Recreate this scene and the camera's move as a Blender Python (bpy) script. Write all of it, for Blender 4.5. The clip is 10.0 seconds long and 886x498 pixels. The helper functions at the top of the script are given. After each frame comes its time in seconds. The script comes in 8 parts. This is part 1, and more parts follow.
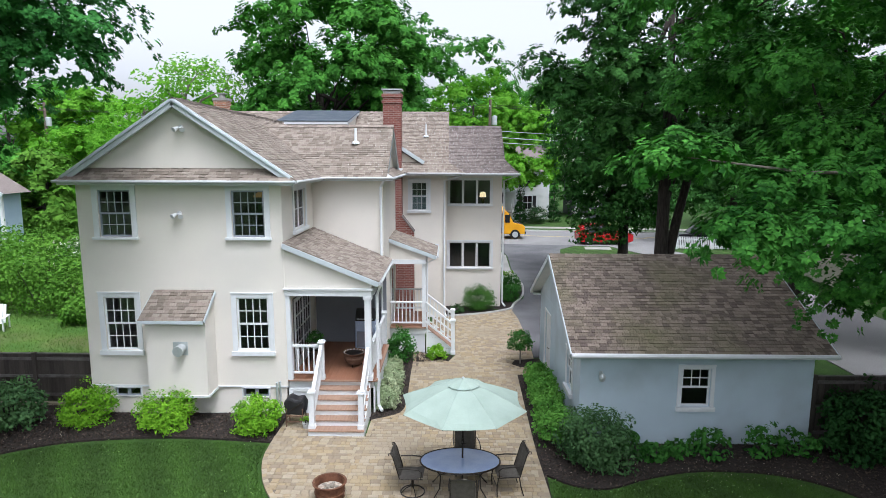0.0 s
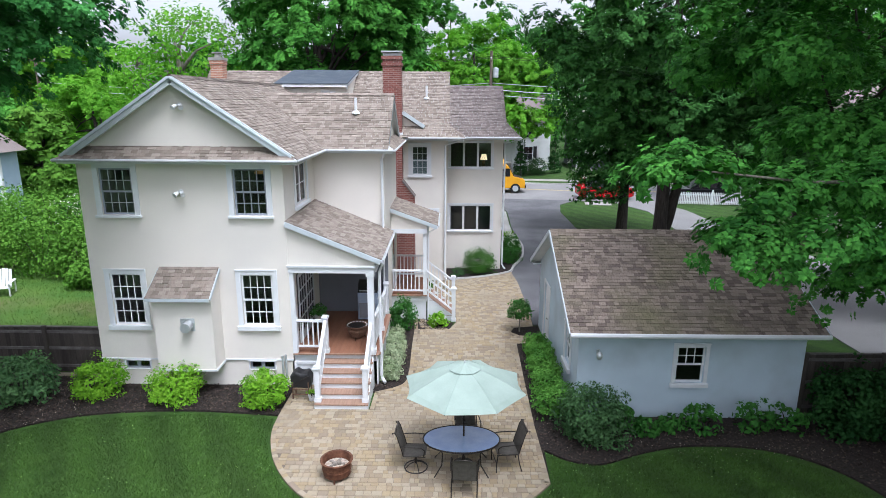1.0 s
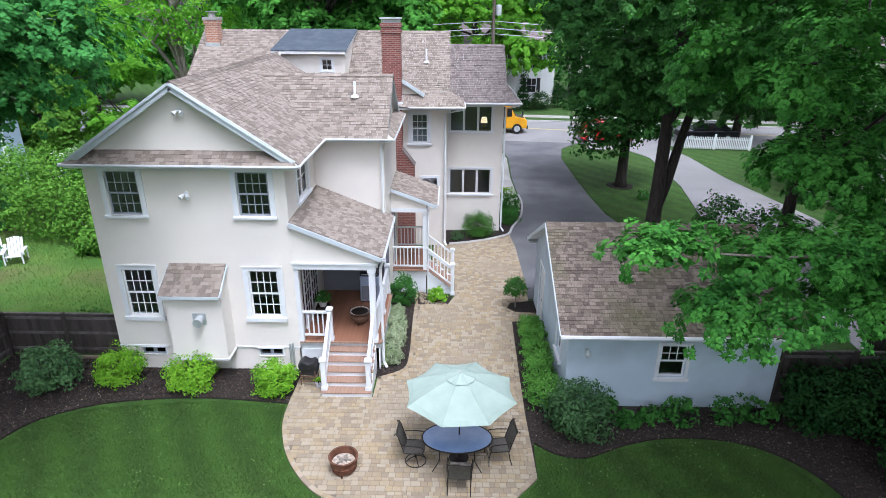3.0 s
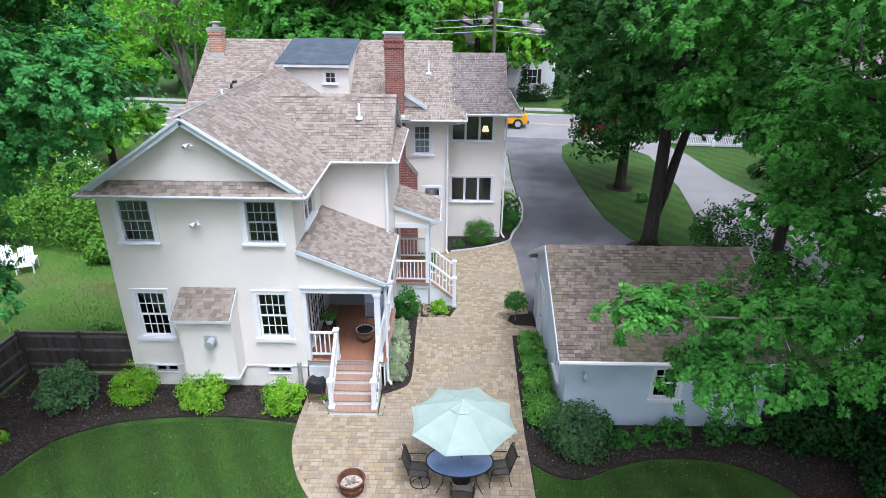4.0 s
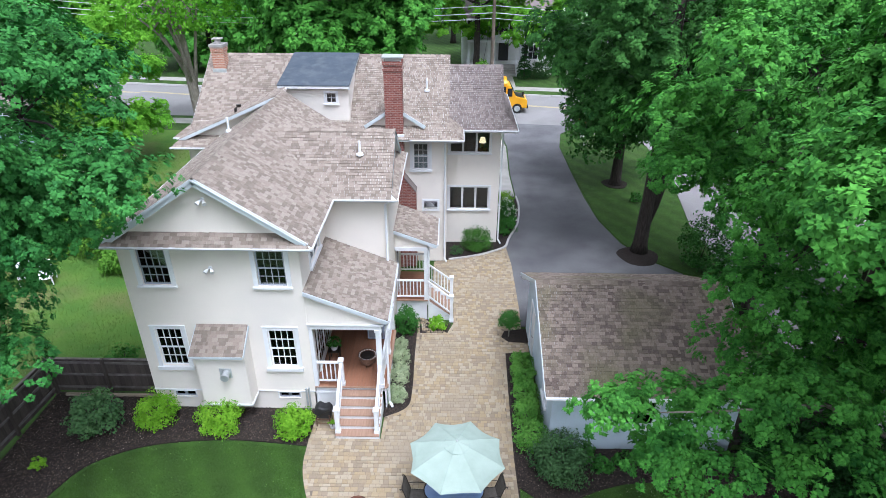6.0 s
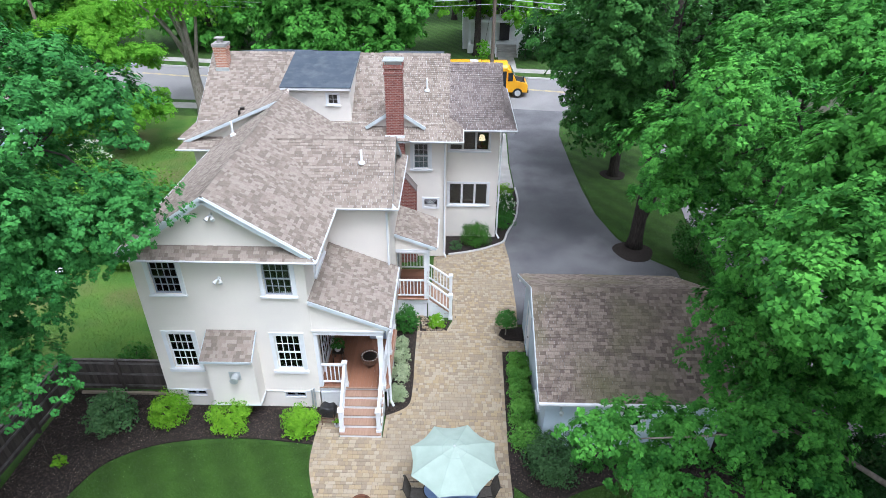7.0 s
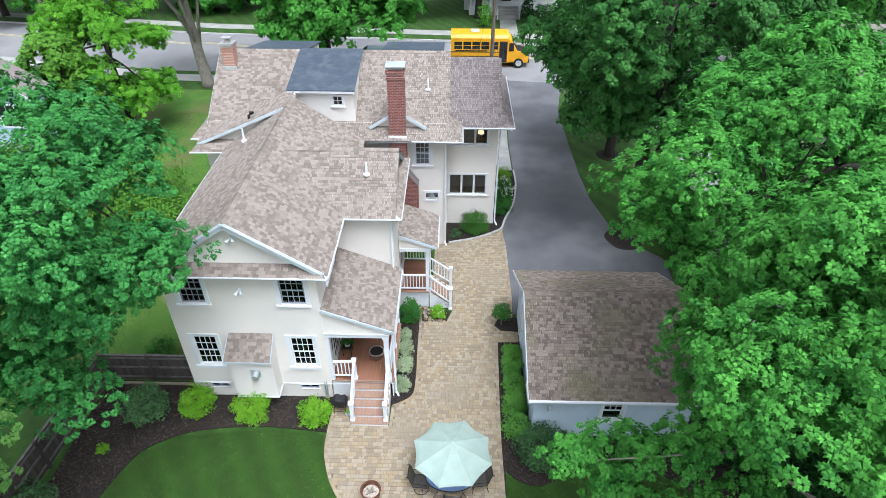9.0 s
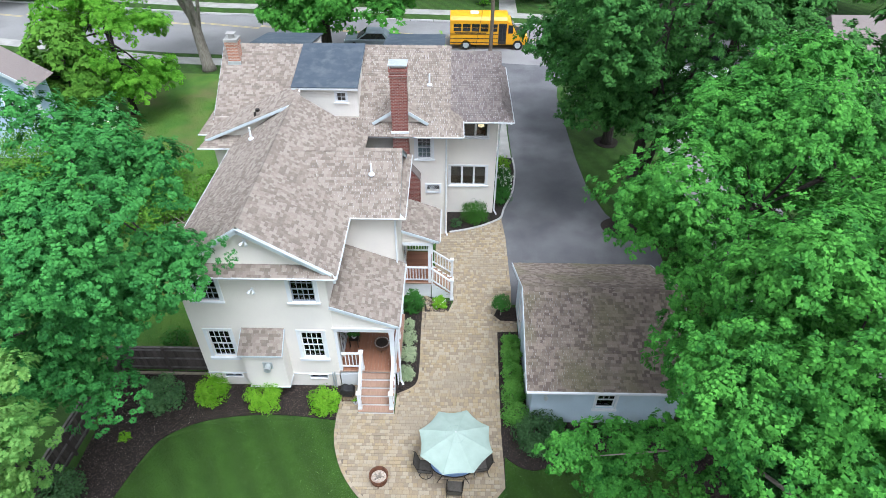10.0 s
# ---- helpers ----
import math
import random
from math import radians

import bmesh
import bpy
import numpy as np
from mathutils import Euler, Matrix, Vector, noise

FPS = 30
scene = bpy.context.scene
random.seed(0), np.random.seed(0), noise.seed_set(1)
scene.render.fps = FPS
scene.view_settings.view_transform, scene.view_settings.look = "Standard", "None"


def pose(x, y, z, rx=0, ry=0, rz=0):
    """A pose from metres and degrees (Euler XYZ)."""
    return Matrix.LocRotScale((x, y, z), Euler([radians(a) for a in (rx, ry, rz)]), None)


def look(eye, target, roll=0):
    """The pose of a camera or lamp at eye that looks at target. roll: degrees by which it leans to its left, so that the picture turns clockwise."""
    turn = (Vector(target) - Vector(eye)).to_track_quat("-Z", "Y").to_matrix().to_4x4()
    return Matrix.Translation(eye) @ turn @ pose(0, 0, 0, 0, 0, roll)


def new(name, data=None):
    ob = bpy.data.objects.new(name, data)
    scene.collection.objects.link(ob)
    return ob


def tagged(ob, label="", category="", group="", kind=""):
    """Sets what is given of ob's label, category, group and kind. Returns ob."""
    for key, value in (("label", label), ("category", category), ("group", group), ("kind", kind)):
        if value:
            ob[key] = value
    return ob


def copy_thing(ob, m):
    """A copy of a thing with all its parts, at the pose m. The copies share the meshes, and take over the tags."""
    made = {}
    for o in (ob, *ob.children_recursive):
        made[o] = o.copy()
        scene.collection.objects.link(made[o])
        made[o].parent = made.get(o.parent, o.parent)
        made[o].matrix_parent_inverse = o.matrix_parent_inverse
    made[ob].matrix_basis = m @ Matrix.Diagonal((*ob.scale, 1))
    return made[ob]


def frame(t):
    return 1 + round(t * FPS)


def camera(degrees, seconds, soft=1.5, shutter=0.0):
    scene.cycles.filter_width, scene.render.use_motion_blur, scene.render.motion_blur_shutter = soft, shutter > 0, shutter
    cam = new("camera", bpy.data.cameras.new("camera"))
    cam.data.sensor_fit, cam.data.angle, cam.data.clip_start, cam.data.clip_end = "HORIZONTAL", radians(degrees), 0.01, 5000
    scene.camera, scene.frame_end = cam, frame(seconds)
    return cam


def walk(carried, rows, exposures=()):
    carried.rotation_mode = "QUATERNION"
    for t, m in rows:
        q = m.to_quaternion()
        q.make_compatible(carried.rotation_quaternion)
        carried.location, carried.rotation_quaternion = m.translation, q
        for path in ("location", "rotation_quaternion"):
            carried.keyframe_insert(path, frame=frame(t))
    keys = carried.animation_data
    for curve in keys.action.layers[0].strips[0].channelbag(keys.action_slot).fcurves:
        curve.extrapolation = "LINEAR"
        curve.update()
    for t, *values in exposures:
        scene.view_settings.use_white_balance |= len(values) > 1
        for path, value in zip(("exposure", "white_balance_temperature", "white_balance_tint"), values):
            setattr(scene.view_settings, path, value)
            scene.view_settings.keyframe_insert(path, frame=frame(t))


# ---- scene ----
cam = camera(72.8, 10.0, soft=0.55)
PATH = [
    (0, (0.307, -0.302, 6.914), (0.287, 1.676, 6.619), 0.2),
    (0.5, (0.307, -0.276, 7.349), (0.286, 1.687, 6.969), 0.3),
    (1, (0.236, -0.253, 7.833), (0.22, 1.689, 7.354), 0.3),
    (1.5, (0.269, -0.222, 8.313), (0.251, 1.695, 7.742), 0.4),
    (2, (0.319, -0.177, 8.854), (0.3, 1.713, 8.201), 0.4),
    (2.5, (0.334, -0.124, 9.497), (0.315, 1.746, 8.788), 0.4),
    (4, (0.216, -0.109, 11.562), (0.198, 1.72, 10.753), 0.5),
    (4.5, (0.199, -0.091, 12.266), (0.182, 1.722, 11.424), 0.5),
    (5, (0.219, -0.062, 13.009), (0.201, 1.736, 12.134), 0.5),
    (5.5, (0.299, -0.057, 13.718), (0.277, 1.725, 12.811), 0.3),
    (7, (0.399, -0.043, 15.936), (0.376, 1.668, 14.9), 0.5),
    (7.5, (0.395, -0.082, 16.619), (0.373, 1.606, 15.546), 0.4),
    (8, (0.401, -0.049, 17.284), (0.38, 1.614, 16.174), 0.5),
    (8.5, (0.448, -0.086, 18.062), (0.423, 1.548, 16.909), 0.3),
    (9, (0.473, -0.162, 18.853), (0.445, 1.442, 17.658), 0.3),
    (9.5, (0.396, -0.218, 19.544), (0.372, 1.356, 18.31), 0.3),
    (10, (0.275, -0.271, 20.283), (0.257, 1.271, 19.009), 0.4),
]
walk(cam, [(t, look(eye, target, roll)) for t, eye, target, roll in PATH],
     exposures=[(0.0, 0.10, 5850, 12), (1.0, 0.17, 5700, 14), (2.5, 0.27, 5600, 16), (5.5, 0.30, 5600, 15), (10.0, 0.29, 5650, 10)])

# ---- sky and sun ----
SUN_ELEV, SUN_AZ = radians(66), radians(150)   # azimuth counted from +y towards +x
world = bpy.data.worlds.new("sky")
scene.world = world
world.use_nodes = True
wn = world.node_tree
wn.nodes.clear()
w_out = wn.nodes.new("ShaderNodeOutputWorld")
w_bg = wn.nodes.new("ShaderNodeBackground")
w_sky = wn.nodes.new("ShaderNodeTexSky")
w_sky.sky_type = "NISHITA"
w_sky.sun_disc = False
w_sky.sun_elevation = SUN_ELEV
w_sky.sun_rotation = SUN_AZ
w_sky.air_density, w_sky.dust_density = 1.0, 5.0
w_hsv = wn.nodes.new("ShaderNodeHueSaturation")
w_hsv.inputs["Saturation"].default_value = 0.08
w_hsv.inputs["Value"].default_value = 1.85
wn.links.new(w_sky.outputs["Color"], w_hsv.inputs["Color"])
wn.links.new(w_hsv.outputs["Color"], w_bg.inputs["Color"])
w_bg.inputs["Strength"].default_value = 0.15
wn.links.new(w_bg.outputs["Background"], w_out.inputs["Surface"])
sun_data = bpy.data.lights.new("sun", "SUN")
sun_data.energy, sun_data.angle, sun_data.color = 1.8, radians(20), (1.0, 0.96, 0.90)
sun = new("sun", sun_data)
sun_dir = Vector((math.sin(SUN_AZ) * math.cos(SUN_ELEV), math.cos(SUN_AZ) * math.cos(SUN_ELEV), math.sin(SUN_ELEV)))
sun.matrix_world = look(sun_dir * 60, (0, 0, 0))

# ---- materials ----
def mat(name, a, b=None, scale=3.0, rough=0.7, metal=0.0, bump=0.0, bscale=80.0, island=0.0, objrand=0.0, fine=0.12,
        fscale=45.0, stretch=(1, 1, 1), spec=0.35, stain=None, sscale=0.6, mid=None):
    """A surface with two scales of variation between the colours a and b, grain and relief."""
    m = bpy.data.materials.new(name)
    m.use_nodes = True
    nt = m.node_tree
    bsdf = nt.nodes["Principled BSDF"]
    bsdf.inputs["Roughness"].default_value = rough
    bsdf.inputs["Metallic"].default_value = metal
    bsdf.inputs["Specular IOR Level"].default_value = spec
    tc = nt.nodes.new("ShaderNodeTexCoord")
    mp = nt.nodes.new("ShaderNodeMapping")
    mp.inputs["Scale"].default_value = stretch
    nt.links.new(tc.outputs["Object"], mp.inputs["Vector"])
    n1 = nt.nodes.new("ShaderNodeTexNoise")
    n1.inputs["Scale"].default_value, n1.inputs["Detail"].default_value = scale, 4
    nt.links.new(mp.outputs["Vector"], n1.inputs["Vector"])
    rmp = nt.nodes.new("ShaderNodeValToRGB")
    rmp.color_ramp.elements[0].position, rmp.color_ramp.elements[1].position = 0.33, 0.67
    rmp.color_ramp.elements[0].color = (*a, 1)
    rmp.color_ramp.elements[1].color = (*(b or [c * 0.85 for c in a]), 1)
    if mid:
        e = rmp.color_ramp.elements.new(0.5)
        e.color = (*mid, 1)
    fac = n1.outputs["Fac"]
    if island or objrand:
        src = nt.nodes.new("ShaderNodeNewGeometry").outputs["Random Per Island"] if island else nt.nodes.new("ShaderNodeObjectInfo").outputs["Random"]
        k = island or objrand
        mx = nt.nodes.new("ShaderNodeMix")
        mx.inputs["Factor"].default_value = k
        nt.links.new(fac, mx.inputs["A"])
        nt.links.new(src, mx.inputs["B"])
        fac = mx.outputs["Result"]
        rmp.color_ramp.elements[0].position, rmp.color_ramp.elements[-1].position = 0.2, 0.8
    nt.links.new(fac, rmp.inputs["Fac"])
    col = rmp.outputs["Color"]
    if stain:
        n3 = nt.nodes.new("ShaderNodeTexNoise")
        n3.inputs["Scale"].default_value, n3.inputs["Detail"].default_value = sscale, 6
        nt.links.new(tc.outputs["Object"], n3.inputs["Vector"])
        r3 = nt.nodes.new("ShaderNodeValToRGB")
        r3.color_ramp.elements[0].position, r3.color_ramp.elements[1].position = 0.48, 0.72
        nt.links.new(n3.outputs["Fac"], r3.inputs["Fac"])
        m3 = nt.nodes.new("ShaderNodeMix")
        m3.data_type = "RGBA"
        nt.links.new(r3.outputs["Color"], m3.inputs["Factor"])
        nt.links.new(col, m3.inputs["A"])
        m3.inputs["B"].default_value = (*stain, 1)
        col = m3.outputs["Result"]
    n2 = nt.nodes.new("ShaderNodeTexNoise")
    n2.inputs["Scale"].default_value, n2.inputs["Detail"].default_value = fscale, 3
    nt.links.new(mp.outputs["Vector"], n2.inputs["Vector"])
    mr = nt.nodes.new("ShaderNodeMapRange")
    mr.inputs["To Min"].default_value, mr.inputs["To Max"].default_value = 1 - fine * 1.6, 1 + fine * 1.6
    nt.links.new(n2.outputs["Fac"], mr.inputs["Value"])
    ml = nt.nodes.new("ShaderNodeVectorMath")
    ml.operation = "SCALE"
    nt.links.new(col, ml.inputs[0])
    nt.links.new(mr.outputs["Result"], ml.inputs["Scale"])
    nt.links.new(ml.outputs["Vector"], bsdf.inputs["Base Color"])
    if bump:
        n4 = nt.nodes.new("ShaderNodeTexNoise")
        n4.inputs["Scale"].default_value, n4.inputs["Detail"].default_value = bscale, 3
        nt.links.new(mp.outputs["Vector"], n4.inputs["Vector"])
        bp = nt.nodes.new("ShaderNodeBump")
        bp.inputs["Strength"].default_value, bp.inputs["Distance"].default_value = bump, 0.02
        nt.links.new(n4.outputs["Fac"], bp.inputs["Height"])
        nt.links.new(bp.outputs["Normal"], bsdf.inputs["Normal"])
    return m


def leaf_mat(name, dark, light, trans=0.12, rough=0.6):
    """Foliage: each leaf has its own tone, and lets some light through."""
    m = bpy.data.materials.new(name)
    m.use_nodes = True
    nt = m.node_tree
    out = nt.nodes["Material Output"]
    bsdf = nt.nodes["Principled BSDF"]
    geo = nt.nodes.new("ShaderNodeNewGeometry")
    tc = nt.nodes.new("ShaderNodeTexCoord")
    n1 = nt.nodes.new("ShaderNodeTexNoise")
    n1.inputs["Scale"].default_value = 1.3
    nt.links.new(tc.outputs["Object"], n1.inputs["Vector"])
    mx = nt.nodes.new("ShaderNodeMix")
    mx.inputs["Factor"].default_value = 0.72
    nt.links.new(geo.outputs["Random Per Island"], mx.inputs["A"])
    nt.links.new(n1.outputs["Fac"], mx.inputs["B"])
    r = nt.nodes.new("ShaderNodeValToRGB")
    r.color_ramp.elements[0].position, r.color_ramp.elements[1].position = 0.2, 0.8
    r.color_ramp.elements[0].color, r.color_ramp.elements[1].color = (*dark, 1), (*light, 1)
    nt.links.new(mx.outputs["Result"], r.inputs["Fac"])
    nt.links.new(r.outputs["Color"], bsdf.inputs["Base Color"])
    bsdf.inputs["Roughness"].default_value = rough
    bsdf.inputs["Specular IOR Level"].default_value = 0.06
    tr = nt.nodes.new("ShaderNodeBsdfTranslucent")
    tint = nt.nodes.new("ShaderNodeVectorMath")
    tint.operation = "MULTIPLY"
    tint.inputs[1].default_value = (1.15, 1.35, 0.6)
    nt.links.new(r.outputs["Color"], tint.inputs[0])
    nt.links.new(tint.outputs["Vector"], tr.inputs["Color"])
    ms = nt.nodes.new("ShaderNodeMixShader")
    ms.inputs["Fac"].default_value = trans
    nt.links.new(bsdf.outputs["BSDF"], ms.inputs[1])
    nt.links.new(tr.outputs["BSDF"], ms.inputs[2])
    nt.links.new(ms.outputs["Shader"], out.inputs["Surface"])
    return m


def glass_mat(name, tint=(0.75, 0.8, 0.82), rough=0.02, ior=1.5):
    """Thin window glass: mirrors at the surface, clear otherwise."""
    m = bpy.data.materials.new(name)
    m.use_nodes = True
    nt = m.node_tree
    nt.nodes.remove(nt.nodes["Principled BSDF"])
    out = nt.nodes["Material Output"]
    tr = nt.nodes.new("ShaderNodeBsdfTransparent")
    tr.inputs["Color"].default_value = (*tint, 1)
    gl = nt.nodes.new("ShaderNodeBsdfGlossy")
    gl.inputs["Roughness"].default_value = rough
    fr = nt.nodes.new("ShaderNodeFresnel")
    fr.inputs["IOR"].default_value = ior
    ms = nt.nodes.new("ShaderNodeMixShader")
    nt.links.new(fr.outputs["Fac"], ms.inputs["Fac"])
    nt.links.new(tr.outputs["BSDF"], ms.inputs[1])
    nt.links.new(gl.outputs["BSDF"], ms.inputs[2])
    nt.links.new(ms.outputs["Shader"], out.inputs["Surface"])
    return m


def glow_mat(name, col, strength):
    m = bpy.data.materials.new(name)
    m.use_nodes = True
    b = m.node_tree.nodes["Principled BSDF"]
    b.inputs["Base Color"].default_value = (*col, 1)
    b.inputs["Emission Color"].default_value = (*col, 1)
    b.inputs["Emission Strength"].default_value = strength
    return m


def brick_mat(name, a, b, mortar, scale=1.0):
    """Fired brick in running bond with pale joints, for masonry that stands far off."""
    m = mat(name, a, b, scale=6, rough=0.85, bump=0.2)
    nt = m.node_tree
    bsdf = nt.nodes["Principled BSDF"]
    tc = nt.nodes.new("ShaderNodeTexCoord")
    sep = nt.nodes.new("ShaderNodeSeparateXYZ")
    nt.links.new(tc.outputs["Object"], sep.inputs[0])
    add = nt.nodes.new("ShaderNodeMath")
    nt.links.new(sep.outputs["X"], add.inputs[0])
    nt.links.new(sep.outputs["Y"], add.inputs[1])
    comb = nt.nodes.new("ShaderNodeCombineXYZ")
    nt.links.new(add.outputs[0], comb.inputs["X"])
    nt.links.new(sep.outputs["Z"], comb.inputs["Y"])
    br = nt.nodes.new("ShaderNodeTexBrick")
    br.inputs["Scale"].default_value = 1.0
    br.inputs["Brick Width"].default_value, br.inputs["Row Height"].default_value = 0.21 * scale, 0.075 * scale
    br.inputs["Mortar Size"].default_value = 0.009 * scale
    br.inputs["Color1"].default_value, br.inputs["Color2"].default_value = (*a, 1), (*b, 1)
    br.inputs["Mortar"].default_value = (*mortar, 1)
    nt.links.new(comb.outputs[0], br.inputs["Vector"])
    nt.links.new(br.outputs["Color"], bsdf.inputs["Base Color"])
    return m


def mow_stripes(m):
    """Broad bands of grass bent to and fro by the mower, their light and dark painted into the colour."""
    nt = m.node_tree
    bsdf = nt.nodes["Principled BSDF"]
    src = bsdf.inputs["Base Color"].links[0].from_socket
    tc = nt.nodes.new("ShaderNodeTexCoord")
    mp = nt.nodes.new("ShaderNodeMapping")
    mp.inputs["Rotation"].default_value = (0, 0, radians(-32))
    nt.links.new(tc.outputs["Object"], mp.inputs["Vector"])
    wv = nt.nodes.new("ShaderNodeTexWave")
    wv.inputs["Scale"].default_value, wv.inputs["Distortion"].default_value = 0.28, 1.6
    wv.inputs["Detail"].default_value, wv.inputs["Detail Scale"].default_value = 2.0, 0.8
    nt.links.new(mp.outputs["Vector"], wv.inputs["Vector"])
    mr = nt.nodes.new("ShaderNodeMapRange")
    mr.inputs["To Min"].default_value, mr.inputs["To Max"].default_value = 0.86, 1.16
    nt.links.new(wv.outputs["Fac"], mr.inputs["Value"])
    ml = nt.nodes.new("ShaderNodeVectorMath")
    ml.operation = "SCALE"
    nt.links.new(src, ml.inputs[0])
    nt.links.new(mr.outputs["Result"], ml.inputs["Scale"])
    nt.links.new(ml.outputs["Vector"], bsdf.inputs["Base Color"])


M = {}
M["rake"] = mat("rake_paint", (0.50, 0.55, 0.575), (0.45, 0.50, 0.525), scale=2, rough=0.6, fine=0.06)
M["gutter"] = mat("painted_gutter", (0.52, 0.54, 0.55), (0.44, 0.46, 0.47), scale=3, rough=0.5, fine=0.1)
M["sash_grey"] = mat("grey_sash", (0.25, 0.275, 0.32), (0.29, 0.315, 0.36), scale=2, rough=0.6)
M["stucco"] = mat("stucco", (0.735, 0.690, 0.625), (0.69, 0.645, 0.585), scale=0.7, rough=0.9, bump=0.35, bscale=120, fine=0.05, fscale=90, stain=(0.66, 0.625, 0.575), sscale=0.35)
# garage stucco: the bluish shade on its walls is put into the colour
M["stucco_shade_blue"] = mat("stucco_pale", (0.52, 0.61, 0.68), (0.47, 0.56, 0.63), scale=0.8, rough=0.9, bump=0.3, bscale=120, fine=0.05, fscale=90, stain=(0.42, 0.49, 0.54), sscale=0.9)
M["trim"] = mat("white_trim", (0.70, 0.715, 0.73), (0.64, 0.655, 0.67), scale=2, rough=0.6, bump=0.05, fine=0.04)
M["shingle"] = mat("shingle", (0.182, 0.149, 0.124), (0.296, 0.253, 0.213), mid=(0.244, 0.203, 0.168), scale=9, rough=0.95, bump=0.6, bscale=220, island=0.78, fine=0.2, fscale=130)
M["shingle_old"] = mat("shingle_mossy", (0.140, 0.109, 0.090), (0.275, 0.226, 0.186), mid=(0.210, 0.169, 0.138), scale=9, rough=0.95, bump=0.6, bscale=220, island=0.78, fine=0.2, fscale=130, stain=(0.165, 0.152, 0.082), sscale=0.45)
M["shingle_grey"] = mat("shingle_grey", (0.145, 0.120, 0.112), (0.232, 0.198, 0.182), mid=(0.188, 0.158, 0.147), scale=9, rough=0.95, bump=0.6, bscale=220, island=0.78, fine=0.2, fscale=130)
M["shingle_one"] = mat("shingle_single", (0.182, 0.149, 0.124), (0.296, 0.253, 0.213), mid=(0.244, 0.203, 0.168), scale=9, rough=0.95, bump=0.6, bscale=220, objrand=0.78, fine=0.2, fscale=130)
M["shingle_old_one"] = mat("shingle_mossy_single", (0.140, 0.109, 0.090), (0.275, 0.226, 0.186), mid=(0.210, 0.169, 0.138), scale=9, rough=0.95, bump=0.6, bscale=220, objrand=0.78, fine=0.2, fscale=130, stain=(0.165, 0.152, 0.082), sscale=0.45)
M["membrane"] = mat("roof_membrane", (0.036, 0.050, 0.068), (0.055, 0.070, 0.090), scale=1.5, rough=0.6, bump=0.1, stain=(0.085, 0.10, 0.115), sscale=2.2)
M["paver"] = mat("paver", (0.240, 0.193, 0.138), (0.338, 0.284, 0.208), mid=(0.312, 0.240, 0.142), scale=1.2, rough=0.9, bump=0.5, bscale=110, island=0.85, fine=0.16, fscale=70, stain=(0.27, 0.225, 0.165), sscale=0.5)
M["paver_one"] = mat("paver_single", (0.240, 0.193, 0.138), (0.338, 0.284, 0.208), mid=(0.312, 0.240, 0.142), scale=1.2, rough=0.9, bump=0.5, bscale=110, objrand=0.85, fine=0.16, fscale=70, stain=(0.27, 0.225, 0.165), sscale=0.5)
M["sand"] = mat("joint_sand", (0.13, 0.105, 0.08), (0.19, 0.155, 0.115), scale=8, rough=1.0, bump=0.4)
M["mulch"] = mat("mulch", (0.012, 0.009, 0.008), (0.034, 0.025, 0.020), scale=14, rough=0.95, bump=1.0, bscale=45, fine=0.5, fscale=50)
M["lawn"] = mat("lawn", (0.021, 0.058, 0.005), (0.036, 0.084, 0.009), scale=2.2, rough=0.9, bump=1.0, bscale=50, fine=0.5, fscale=28, stain=(0.038, 0.080, 0.011), sscale=0.35)
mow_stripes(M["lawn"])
M["blade"] = mat("grass_blade", (0.025, 0.068, 0.005), (0.048, 0.105, 0.012), scale=1.0, rough=0.6, island=0.6)
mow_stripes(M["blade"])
M["asphalt"] = mat("asphalt", (0.085, 0.085, 0.092), (0.125, 0.125, 0.13), scale=0.5, rough=0.85, bump=0.5, bscale=160, fine=0.2, fscale=130, stain=(0.15, 0.15, 0.155), sscale=0.25)
M["road"] = mat("road_asphalt", (0.185, 0.18, 0.178), (0.235, 0.23, 0.228), scale=0.4, rough=0.85, bump=0.4, bscale=120, fine=0.12, fscale=90, stain=(0.18, 0.178, 0.175), sscale=0.2)
M["concrete"] = mat("concrete", (0.27, 0.262, 0.245), (0.35, 0.338, 0.315), scale=1.2, rough=0.9, bump=0.2, stain=(0.24, 0.235, 0.22), sscale=0.5)
M["kerb"] = mat("granite", (0.36, 0.35, 0.34), (0.50, 0.49, 0.48), scale=7, rough=0.8, bump=0.4, objrand=0.4)
M["brick"] = brick_mat("brick", (0.150, 0.046, 0.037), (0.225, 0.076, 0.058), (0.29, 0.205, 0.18))
M["deck"] = mat("deck_board", (0.20, 0.092, 0.052), (0.26, 0.122, 0.072), scale=2, rough=0.55, bump=0.1, stretch=(1, 12, 1), objrand=0.5)
M["tread"] = mat("tread", (0.25, 0.155, 0.105), (0.31, 0.198, 0.142), scale=2, rough=0.6, bump=0.1, stretch=(12, 1, 1))
M["fence"] = mat("fence_wood", (0.038, 0.031, 0.027), (0.088, 0.074, 0.064), scale=3, rough=0.9, bump=0.4, stretch=(6, 6, 0.6), objrand=0.4, fine=0.3)
M["fence_cap"] = mat("weathered_rail", (0.085, 0.076, 0.070), (0.155, 0.142, 0.134), scale=4, rough=0.9, bump=0.3, fine=0.2)
M["bark"] = mat("bark", (0.022, 0.018, 0.015), (0.055, 0.045, 0.038), scale=5, rough=0.95, bump=1.0, bscale=18, stretch=(3, 3, 0.5), fine=0.3)
M["bark_grey"] = mat("bark_grey", (0.16, 0.14, 0.115), (0.28, 0.25, 0.21), scale=5, rough=0.95, bump=0.8, bscale=18, stretch=(3, 3, 0.5), fine=0.3)
